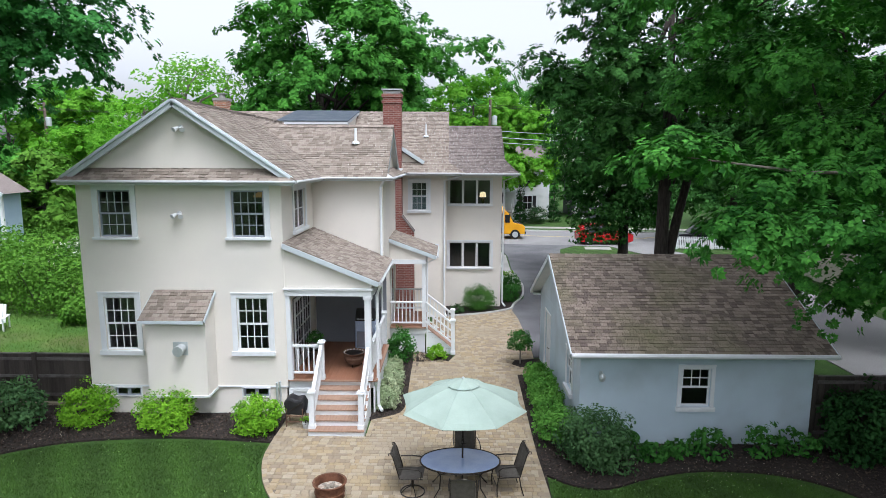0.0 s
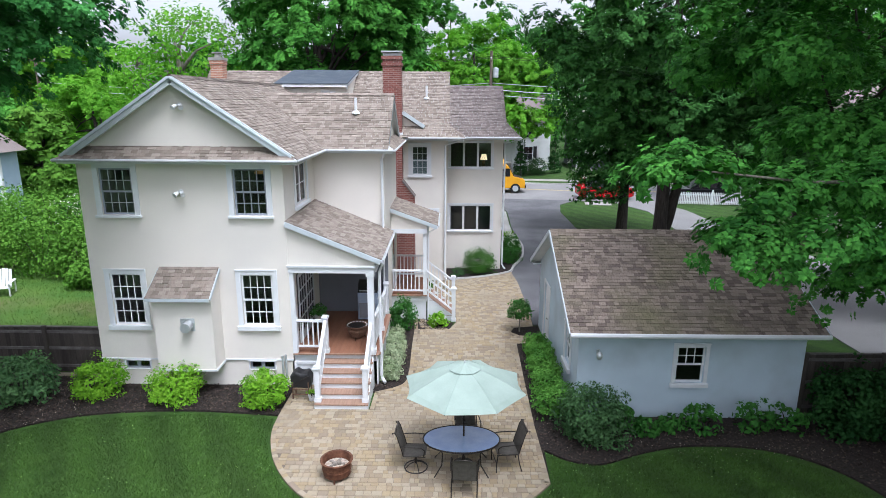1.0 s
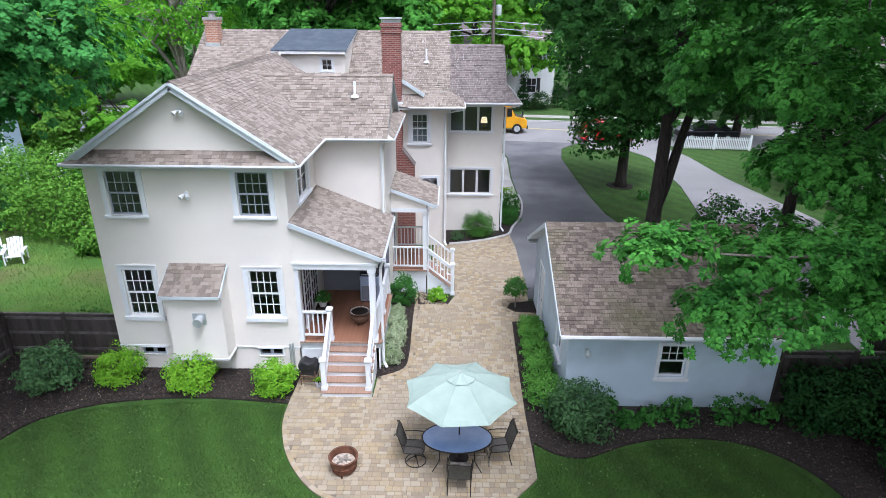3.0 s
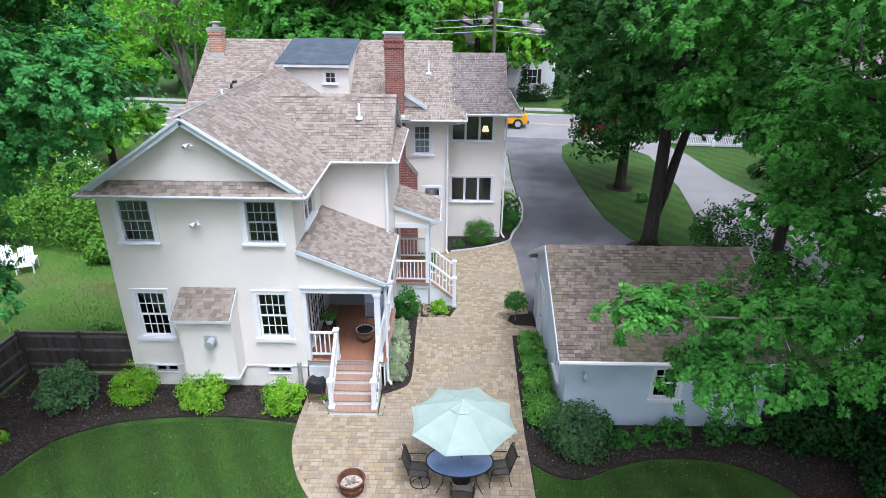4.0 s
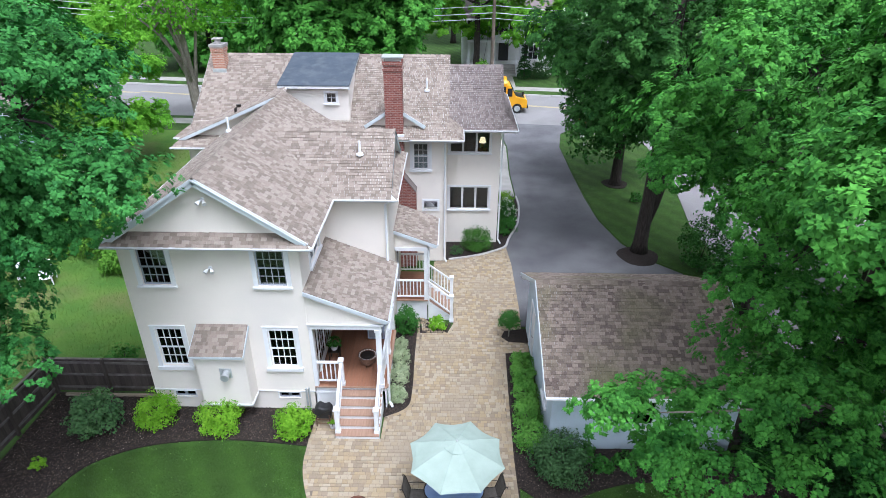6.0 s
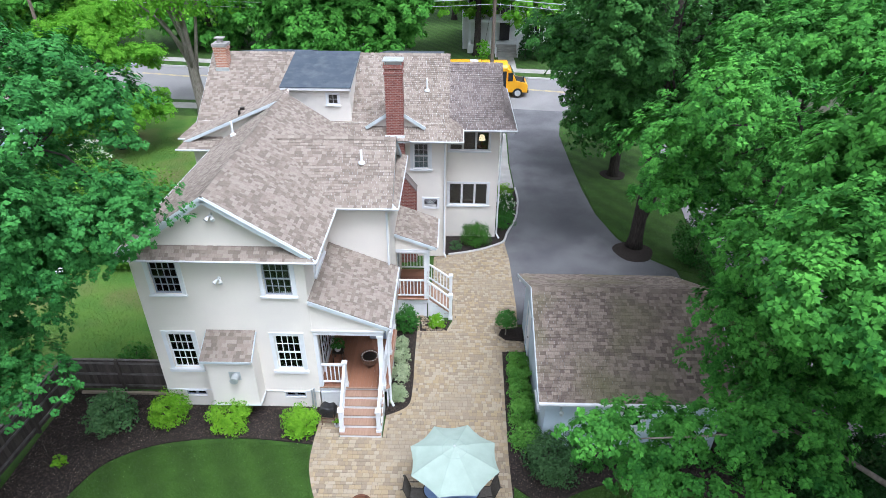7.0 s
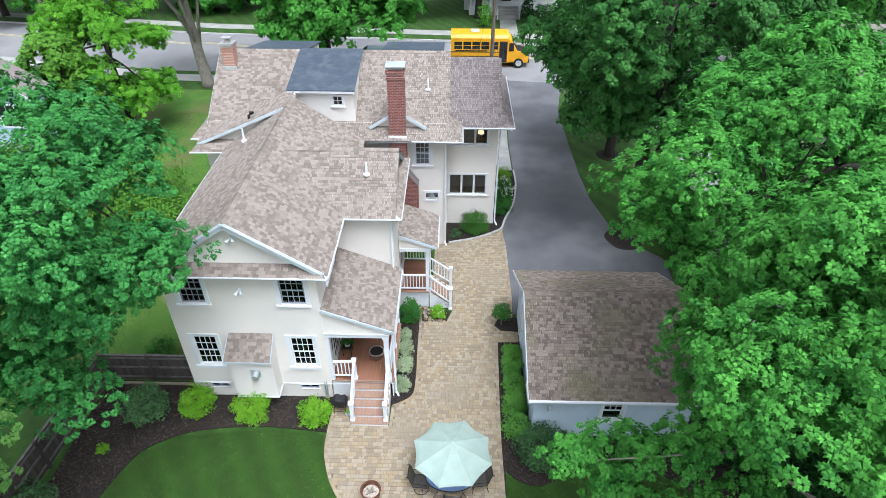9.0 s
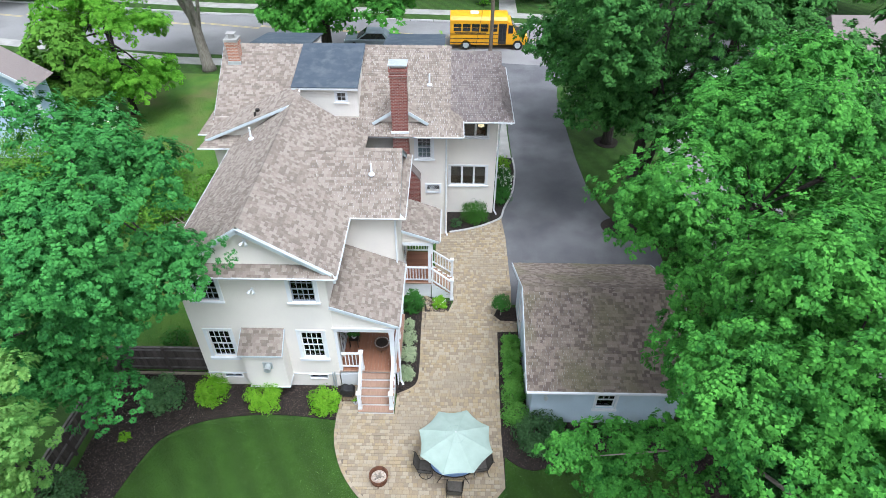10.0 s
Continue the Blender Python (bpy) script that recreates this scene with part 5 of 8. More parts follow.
# back wall lining, dark grey to paint the porch's shade, and doors
part("wall_lining", wall_mesh(Build(), "y", 18.776, 0.02, -4.02, -1.72, PF, 3.4), M["shade_grey"], porch)
door_2 = part("glazed_door", Build().box(-4.02, 16.02, PF, -3.99, 16.10, 3.03), M["trim"], porch)
for nm, bx_ in (("stile", (-4.02, 16.9, PF, -3.99, 17.0, 3.03)), ("stile", (-4.02, 17.82, PF, -3.99, 17.90, 3.03)), ("top_rail", (-4.02, 16.1, 2.93, -3.99, 17.82, 3.03)), ("bottom_rail", (-4.02, 16.1, PF, -3.99, 17.82, 1.25)), ("muntin", (-4.015, 16.1, 1.66, -3.995, 17.82, 1.69)), ("muntin", (-4.015, 16.1, 2.08, -3.995, 17.82, 2.11)), ("muntin", (-4.015, 16.1, 2.50, -3.995, 17.82, 2.53)), ("muntin", (-4.015, 16.36, 1.25, -3.995, 16.38, 2.93)), ("muntin", (-4.015, 16.63, 1.25, -3.995, 16.65, 2.93)), ("muntin", (-4.015, 17.26, 1.25, -3.995, 17.28, 2.93)), ("muntin", (-4.015, 17.54, 1.25, -3.995, 17.56, 2.93))):
    part(nm, Build().box(*bx_), M["trim"], door_2)
part("door_pane", Build().box(-4.012, 16.1, 1.25, -4.006, 17.82, 2.93), M["glass"], porch)

stair = thing("stairs", (-2.5, 14.6, 0), "white porch stairs with six risers, brown treads and white rails", "stairs")
RISE, GO = PF / 6, 0.282
for k in range(6):
    y = 13.93 + k * GO
    part("riser", Build().box(-3.19, y, k * RISE - (0.03 if k == 0 else 0), -1.83, y + 0.025, (k + 1) * RISE - 0.035), M["trim"], stair)
    if k < 5:
        part("tread", Build().box(-3.21, y - 0.03, (k + 1) * RISE - 0.034, -1.81, y + GO + 0.02, (k + 1) * RISE), M["tread"], stair, bevel=0.006)
for x in (-3.21, -1.84):
    part("stringer", Build().prism([(x, 13.935, -0.05), (x, 13.935, RISE - 0.04), (x, 15.34, PF - 0.05), (x, 15.34, -0.05)], (0.03, 0, 0)), M["trim"], stair)
for x in (-3.136, -1.892):
    newel(stair, x, 14.08, RISE, 1.16)
rail(stair, (-3.136, 14.15, 1.02), (-3.136, 15.33, 1.93), lower=0.66, gap=0.13)
rail(stair, (-1.892, 14.15, 1.02), (-1.86, 15.24, 1.90), lower=0.66, gap=0.13)

# things on the porch
ot = thing("side_table", (-2.43, 16.47, PF), "low round table with a patterned metal rim", "table")
part("table_top", Build().lathe([(0.03, 0.33), (0.27, 0.35), (0.30, 0.37), (0.33, 0.40), (0.34, 0.43), (0.315, 0.43), (0.29, 0.40), (0.03, 0.385)], (-2.43, 16.47, PF), 24), M["wicker"], ot, "woven dark rim")
part("inset", Build().lathe([(0.02, 0.386), (0.24, 0.395), (0.24, 0.40)], (-2.43, 16.47, PF), 20), M["metal_dark"], ot)
part("basket", Build().lathe([(0.18, 0.06), (0.25, 0.14), (0.29, 0.25), (0.27, 0.34)], (-2.43, 16.47, PF), 20), M["wicker"], ot, "woven dark basket body")
for k in range(18):
    a = k * math.pi / 9
    part("rim_tile", Build().obox(pose(-2.43 + 0.29 * math.cos(a), 16.47 + 0.29 * math.sin(a), PF + 0.408, 0, 0, 20 * k), 0.035, 0.05, 0.02), M["terracotta"], ot)
for k in range(3):
    a = k * 2.1 + 0.4
    part("leg", Build().tube([(-2.43 + 0.2 * math.cos(a), 16.47 + 0.2 * math.sin(a), PF + 0.36), (-2.43 + 0.13 * math.cos(a), 16.47 + 0.13 * math.sin(a), PF + 0.18), (-2.43 + 0.24 * math.cos(a), 16.47 + 0.24 * math.sin(a), PF + 0.004)], 0.014, 6), M["metal_dark"], ot)
gr = thing("storage_chest", (-2.2, 18.1, PF), "blue-grey covered grill cabinet against the porch wall", "cabinet")
part("body", Build().box(-2.62, 17.85, PF + 0.05, -1.98, 18.55, PF + 0.95), mat("blue_cover", (0.28, 0.34, 0.46), (0.33, 0.39, 0.51), scale=3, rough=0.6), gr, bevel=0.03)
part("front_panel", Build().box(-2.56, 17.835, PF + 0.12, -2.06, 17.85, PF + 0.62), M["shade_grey"], gr, bevel=0.005)
part("hood", Build().tube([(-2.60, 18.2, PF + 0.95), (-2.0, 18.2, PF + 0.95)], 0.33, 20), M["black"], gr, "dark rounded hood", smooth=True)
part("handle", Build().tube([(-2.55, 17.84, PF + 1.02), (-2.05, 17.84, PF + 1.02)], 0.015, 6), M["steel"], gr)
for x in (-2.58, -2.04):
    part("foot", Build().box(x, 17.9, PF, x + 0.05, 18.5, PF + 0.05), M["black"], gr)
ps = thing("plant_stand", (-3.62, 16.7, PF), "dark plant stand with a leafy potted plant", "plant stand")
part("stand", Build().box(-3.82, 16.5, PF + 0.42, -3.42, 16.9, PF + 0.46).box(-3.8, 16.52, PF, -3.77, 16.55, PF + 0.42).box(-3.47, 16.52, PF, -3.44, 16.55, PF + 0.42).box(-3.8, 16.85, PF, -3.77, 16.88, PF + 0.42).box(-3.47, 16.85, PF, -3.44, 16.88, PF + 0.42), M["metal_dark"], ps)
pp = shrub(-3.62, 16.7, 0.28, 0.40, L_SHRUB, "leafy green potted plant on the porch", z=PF + 0.60, size=0.09, n=40, per=10, seed=5, category="plant", name="potted_plant")
part("pot", Build().lathe([(0.10, 0), (0.14, 0.16), (0.15, 0.17), (0.13, 0.17)], (-3.62, 16.7, PF + 0.46), 14), M["terracotta"], pp)
bb = thing("black_bag", (-3.70, 14.55, 0), "black covered bag slung on a small wooden stand", "bag")
part("cover", Build().prism([(-3.93, 14.46, 0.34), (-3.44, 14.46, 0.30), (-3.40, 14.46, 0.60), (-3.50, 14.46, 0.76), (-3.66, 14.46, 0.71), (-3.82, 14.46, 0.80), (-3.97, 14.46, 0.66)], (0.02, 0.33, 0.03)), M["black"], bb, "slack black fabric cover", bevel=0.05)
part("strap", Build().tube([(-3.90, 14.44, 0.36), (-3.72, 14.43, 0.52), (-3.46, 14.44, 0.68)], 0.014, 6), M["metal_dark"], bb)
for x, y in ((-3.9, 14.45), (-3.46, 14.45), (-3.9, 14.78), (-3.46, 14.78)):
    part("leg", Build().tube([(x, y, 0.0), (x * 0.93 - 3.68 * 0.07, y, 0.5)], 0.016, 6), M["wicker"], bb)
part("crossbar", Build().box(-3.9, 14.435, 0.14, -3.46, 14.455, 0.17).box(-3.9, 14.43, 0.30, -3.46, 14.45, 0.33), M["wicker"], bb)
fp = shrub(-3.38, 14.40, 0.13, 0.20, L_LIME, "small trailing plant in a white pot", z=0.17, size=0.05, n=24, per=8, seed=8, category="plant", name="potted_plant")
part("pot", Build().lathe([(0.07, 0), (0.095, 0.15), (0.10, 0.17), (0.08, 0.17)], (-3.38, 14.40, 0), 12), M["terracotta"], fp)
mt = thing("meter_pipes", (-4.2, 15.2, 0), "grey utility pipes rising beside the basement window", "pipes")
part("pipe", Build().tube([(-4.34, 15.22, 0.0), (-4.34, 15.22, 0.92)], 0.03, 8), M["steel"], mt)
part("pipe", Build().tube([(-4.25, 15.22, 0.0), (-4.25, 15.22, 0.95)], 0.03, 8), M["steel"], mt)

# ---- side porch ----
sp = thing("side_porch", (-1.0, 21.5, 0), "small side porch with a shingled roof, brown deck and white railings", "porch")
floor_boards(sp, -1.79, -0.50, 20.62, 22.9, 0.96, 16, "x")
part("deck_frame", Build().box(-1.79, 20.64, 0.70, -0.52, 22.9, 0.925), M["trim"], sp)
part("deck_edge", Build().box(-1.79, 20.57, 0.915, -0.50, 20.618, 0.962), M["tread"], sp)
part("lattice_skirt", Build().box(-1.79, 20.68, -0.05, -0.54, 20.72, 0.70), M["trim"], sp)
for k in range(10):
    part("skirt_slat", Build().box(-1.74 + k * 0.12, 20.665, 0.04, -1.68 + k * 0.12, 20.68, 0.68), M["trim"], sp)
roof_plane(sp, [(-0.15, 20.48, 3.58), (-0.15, 22.95, 3.58), (-1.80, 22.95, 4.19), (-1.80, 20.48, 4.19)], S, seed=32, thick=0.07, singles=60)
board((-1.80, 20.46, 4.11), (-0.15, 20.46, 3.50), 0.13, 0.03, parent=sp)
board((-0.14, 20.48, 3.51), (-0.14, 22.95, 3.51), 0.11, 0.03, parent=sp, name="fascia")
part("gutter", Build().tube([(-0.10, 20.5, 3.53), (-0.10, 22.93, 3.53)], 0.036, 8), M["gutter"], sp)
part("gable_panel", Build().prism([(-1.79, 20.56, 3.42), (-0.52, 20.56, 3.42), (-0.52, 20.56, 3.58), (-1.79, 20.56, 4.06)], (0, 0.1, 0)), M["stucco"], sp)
part("beam", Build().box(-1.79, 20.54, 3.26, -0.50, 20.70, 3.42).box(-0.66, 20.70, 3.26, -0.50, 22.9, 3.42), M["trim"], sp)
part("porch_ceiling", Build().box(-1.79, 20.7, 3.36, -0.52, 22.9, 3.40), M["trim"], sp)
for y in (20.68, 22.78):
    part("porch_post", Build().box(-0.65, y - 0.07, 0.96, -0.51, y + 0.07, 3.26), M["trim"], sp, bevel=0.006)
part("bracket", Build().tube([(-0.14, 20.6, 3.46), (-0.45, 20.62, 3.30), (-0.47, 20.62, 0.1)], 0.03, 6), M["trim"], sp)
rail(sp, (-1.78, 20.66, 1.86), (-0.66, 20.66, 1.86))
rail(sp, (-1.78, 22.84, 1.86), (-0.66, 22.84, 1.86))
sdoor = part("side_door", Build().box(-1.79, 21.0, 0.96, -1.76, 21.06, 3.05).box(-1.79, 21.84, 0.96, -1.76, 21.9, 3.05).box(-1.79, 21.06, 2.97, -1.76, 21.84, 3.05).box(-1.79, 21.06, 0.96, -1.765, 21.84, 1.7), M["trim"], sp, "white side door")
part("door_pane", Build().box(-1.785, 21.06, 1.7, -1.779, 21.84, 2.97), M["glass"], sp)
ss = thing("stairs", (0.0, 21.2, 0), "short white side stairs with brown treads descending to the walk", "stairs")
for k in range(5):
    x = 0.44 - k * 0.235
    part("riser", Build().box(x - 0.025, 20.66, k * 0.192 - (0.03 if k == 0 else 0), x, 21.86, (k + 1) * 0.192 - 0.035), M["trim"], ss)
    if k < 4:
        part("tread", Build().box(x - 0.25, 20.62, (k + 1) * 0.192 - 0.034, x + 0.03, 21.9, (k + 1) * 0.192), M["tread"], ss, bevel=0.006)
for y in (20.62, 21.88):
    part("stringer", Build().prism([(0.45, y, -0.05), (0.45, y, 0.16), (-0.5, y, 0.92), (-0.5, y, -0.05)], (0, 0.03, 0)), M["trim"], ss)
for y in (20.50, 21.98):
    newel(ss, 0.463, y, 0.0, 1.30)
rail(ss, (0.42, 20.52, 1.13), (-0.52, 20.62, 1.86), lower=0.70)
rail(ss, (0.42, 21.96, 1.13), (-0.52, 21.94, 1.86), lower=0.70)

# ---- garage ----
gar = thing("garage", (6.3, 16.9, 0), "single-storey stucco garage with bluish shade in its wall colour and a mossy brown shingle roof", "garage")
GW, GD, GS = (5.95, 0.98, 6.66, 1.95), (18.0, 0.02, 18.9, 2.05), (14.55, 0.95, 15.25, 1.95)
gb = Build()
wall_mesh(gb, "y", 13.68, 0.2, 3.5, 9.12, -0.05, 2.5, [GW])
part("wall", gb, M["stucco_shade_blue"], gar, weld=True)
part("wall", wall_mesh(Build(), "x", 3.502, 0.2, 13.69, 20.03, -0.05, 2.5, [GD, GS]), M["stucco_shade_blue"], gar, weld=True)
part("wall", wall_mesh(Build(), "x", 9.118, -0.2, 13.69, 20.03, -0.05, 2.5), M["stucco_shade_blue"], gar)
part("wall", wall_mesh(Build(), "y", 20.05, -0.2, 3.5, 9.12, -0.05, 2.5), M["stucco_shade_blue"], gar)
part("gable_wall", Build().prism([(3.504, 13.6, 2.48), (3.504, 20.13, 2.48), (3.504, 16.9, 4.08)], (0.15, 0, 0)), M["stucco_shade_blue"], gar)
part("gable_wall", Build().prism([(8.966, 13.6, 2.48), (8.966, 20.13, 2.48), (8.966, 16.9, 4.08)], (0.15, 0, 0)), M["stucco_shade_blue"], gar)
roof_plane(gar, [(3.21, 13.336, 2.418), (9.42, 13.336, 2.418), (9.42, 16.9, 4.213), (3.21, 16.9, 4.213)], M["shingle_old"], seed=41, thick=0.08, singles=150)
roof_plane(gar, [(9.42, 20.42, 2.418), (3.21, 20.42, 2.418), (3.21, 16.9, 4.213), (9.42, 16.9, 4.213)], M["shingle_old"], seed=42, thick=0.08)
rb = Build()
for k in range(28):
    x = 3.21 + k * 0.222
    rb.add([(x, 16.77, 4.165), (x, 16.9, 4.24), (x, 17.03, 4.165), (x + 0.235, 16.77, 4.155), (x + 0.235, 16.9, 4.225), (x + 0.235, 17.03, 4.155)], [(0, 3, 4, 1), (1, 4, 5, 2)])
part("ridge_cap", rb, M["shingle_old"], gar, kind="stuff")
for x in (3.19, 9.44):
    board((x, 13.34, 2.35), (x, 16.9, 4.13), 0.14, 0.035, parent=gar)
    board((x, 20.42, 2.35), (x, 16.9, 4.13), 0.14, 0.035, parent=gar)
part("soffit", Build().box(3.23, 13.38, 2.30, 9.40, 13.68, 2.35), M["trim"], gar)
part("soffit", Build().box(3.23, 20.05, 2.30, 9.40, 20.40, 2.35), M["trim"], gar)
part("gutter", Build().tube([(3.2, 13.29, 2.37), (9.44, 13.29, 2.37)], 0.06, 8), M["trim"], gar)
house_keep, house = house, gar
window("y", 13.68, GW, cols=3, rows=4, case=0.09, sill=0.10, lowgrid=False)
window("x", 3.5, GS, cols=3, rows=4, case=0.09, sill=0.12, lowgrid=False)
house = house_keep
part("door", Build().box(3.53, 18.02, 0.02, 3.57, 18.88, 2.03), M["trim"], gar, "white side door")
part("door_frame", Build().box(3.47, 17.9, 0.0, 3.50, 18.0, 2.12).box(3.47, 18.9, 0.0, 3.50, 19.0, 2.12).box(3.47, 18.0, 2.05, 3.50, 18.9, 2.12), M["trim"], gar)
part("door_handle", Build().tube([(3.53, 18.1, 1.0), (3.46, 18.1, 1.0), (3.46, 18.2, 1.0)], 0.012, 6), M["metal_dark"], gar)
part("floor_slab", Build().box(3.7, 13.9, -0.04, 8.9, 19.85, 0.02), M["concrete"], gar)
wl = part("wall_lamp", Build().box(3.95, 13.64, 1.72, 4.03, 13.68, 1.86), M["steel"], gar, "grey wall lantern")
part("lamp_arm", Build().tube([(3.99, 13.64, 1.82), (3.99, 13.55, 1.88), (3.99, 13.50, 1.84)], 0.012, 6), M["steel"], wl)
part("lamp_shade", Build().lathe([(0.03, 0.06), (0.075, 0.0), (0.08, -0.05), (0.05, -0.13), (0.02, -0.14)], (3.99, 13.50, 1.80), 12), M["steel"], wl)
sl = part("flood_light", Build().tube([(3.50, 16.9, 3.62), (3.36, 16.85, 3.60)], [0.03, 0.06], 10).tube([(3.50, 16.95, 3.62), (3.36, 17.05, 3.60)], [0.03, 0.06], 10), M["trim"], gar)
# ---- patio furniture ----
UX, UY = 0.613, 11.53
umb = thing("patio_umbrella", (UX, UY, 0), "pale sea-green octagonal patio umbrella, open, over the table", "umbrella")
RIM, ZR, ZT = 1.34, 1.93, 2.42
rim = [(UX + RIM * math.cos(radians(27 + 45 * k)), UY + RIM * math.sin(radians(27 + 45 * k))) for k in range(8)]


def canopy_z(f):
    return ZR + (ZT - ZR) * (1 - f ** 1.25)


cb = Build()
STEPS = 8
for k in range(8):
    a, b_ = Vector((*rim[k], 0)), Vector((*rim[(k + 1) % 8], 0))
    c = Vector((UX, UY, 0))
    for i in range(2, STEPS):
        f0, f1 = i / STEPS, (i + 1) / STEPS
        for j in range(4):
            def pt(f, s):
                q = c.lerp(a.lerp(b_, s), f)
                sag = 0.05 * math.sin(math.pi * s) * f
                inner = 1 - 0.05 * math.sin(math.pi * s) * (f > 0.99)
                return (c.x + (q.x - c.x) * inner, c.y + (q.y - c.y) * inner, canopy_z(f) - sag)
            cb.add([pt(f0, j / 4), pt(f1, j / 4), pt(f1, (j + 1) / 4), pt(f0, (j + 1) / 4)], [(0, 1, 2, 3)])
can = part("canopy", cb, M["canvas"], umb, weld=True)
sol = can.modifiers.new("cloth", "SOLIDIFY")
sol.thickness = 0.006
vb = Build()
for k in range(8):
    a, b_ = Vector((*rim[k], 0)), Vector((*rim[(k + 1) % 8], 0))
    c = Vector((UX, UY, 0))
    p, q = c.lerp(a, 0.27), c.lerp(b_, 0.27)
    m_ = (p + q) / 2
    vb.add([(UX, UY, ZT + 0.045), (p.x, p.y, canopy_z(0.27) + 0.025), (m_.x, m_.y, canopy_z(0.27) + 0.005), (q.x, q.y, canopy_z(0.27) + 0.025)], [(0, 1, 2), (0, 2, 3)])
vt_ = part("vent_top", vb, M["canvas"], can, weld=True)
vt_.modifiers.new("cloth", "SOLIDIFY").thickness = 0.006
part("vent_edge", Build().tube([(UX + 0.362 * math.cos(radians(27 + 45 * k)), UY + 0.362 * math.sin(radians(27 + 45 * k)), canopy_z(0.27) + 0.022) for k in range(9)], 0.0035, 5), mat("seam", (0.20, 0.28, 0.25), (0.24, 0.32, 0.29)), can, "dark seam of the top vent")
for k in range(8):
    c0 = Vector((UX, UY, ZT - 0.04))
    part("rib", Build().tube([c0] + [(UX + (rim[k][0] - UX) * f, UY + (rim[k][1] - UY) * f, canopy_z(f) - 0.012) for f in (0.3, 0.5, 0.75, 1.0)], 0.009, 5), M["metal_dark"], umb)
    part("seam", Build().tube([(UX + (rim[k][0] - UX) * f, UY + (rim[k][1] - UY) * f, canopy_z(f) + 0.003) for f in (0.35, 0.5, 0.75, 0.995)], 0.004, 5), M["canvas"], can)
part("pole", Build().tube([(UX, UY, 0.10), (UX, UY, ZT)], 0.019, 10), M["metal_dark"], umb)
part("crank_box", Build().box(UX - 0.03, UY - 0.045, 1.05, UX + 0.03, UY + 0.03, 1.17).tube([(UX, UY - 0.045, 1.11), (UX, UY - 0.11, 1.11), (UX + 0.07, UY - 0.11, 1.09)], 0.009, 6), M["metal_dark"], umb)
part("finial", Build().lathe([(0.028, ZT - 0.01), (0.032, ZT + 0.02), (0.022, ZT + 0.035), (0.026, ZT + 0.065), (0.012, ZT + 0.08)], (UX, UY, 0), 12), M["steel"], umb)
part("base_plate", Build().lathe([(0.24, 0.0), (0.24, 0.04), (0.06, 0.07), (0.035, 0.22)], (UX, UY, 0), 20), M["metal_dark"], umb)

TX, TY = 0.56, 11.42
tb = thing("patio_table", (TX, TY, 0), "oval glass-topped patio table with a dark metal frame", "table")
ring = [(TX + 0.83 * math.cos(a), TY + 0.55 * math.sin(a), 0.715) for a in [2 * math.pi * k / 40 for k in range(41)]]
part("rim", Build().tube(ring, 0.018, 8, cap=False), M["metal_dark"], tb)
part("glass_top", Build().lathe([(1.0, 0.712), (1.0, 0.722)], (TX, TY, 0), 40, 0.82, 0.54), M["table_glass"], tb, "textured glass with reflected sky blue put into its colour")
for sx in (-1, 1):
    for sy in (-1, 1):
        part("leg", Build().tube([(TX + sx * 0.52, TY + sy * 0.32, 0.70), (TX + sx * 0.40, TY + sy * 0.26, 0.52), (TX + sx * 0.42, TY + sy * 0.28, 0.25), (TX + sx * 0.58, TY + sy * 0.38, 0.015)], 0.014, 6), M["metal_dark"], tb)
part("stretcher", Build().tube([(TX - 0.42, TY, 0.40), (TX, TY, 0.46), (TX + 0.42, TY, 0.40)], 0.010, 6).tube([(TX - 0.41, TY - 0.27, 0.42), (TX - 0.42, TY, 0.40), (TX - 0.41, TY + 0.27, 0.42)], 0.010, 6).tube([(TX + 0.41, TY - 0.27, 0.42), (TX + 0.42, TY, 0.40), (TX + 0.41, TY + 0.27, 0.42)], 0.010, 6), M["metal_dark"], tb)


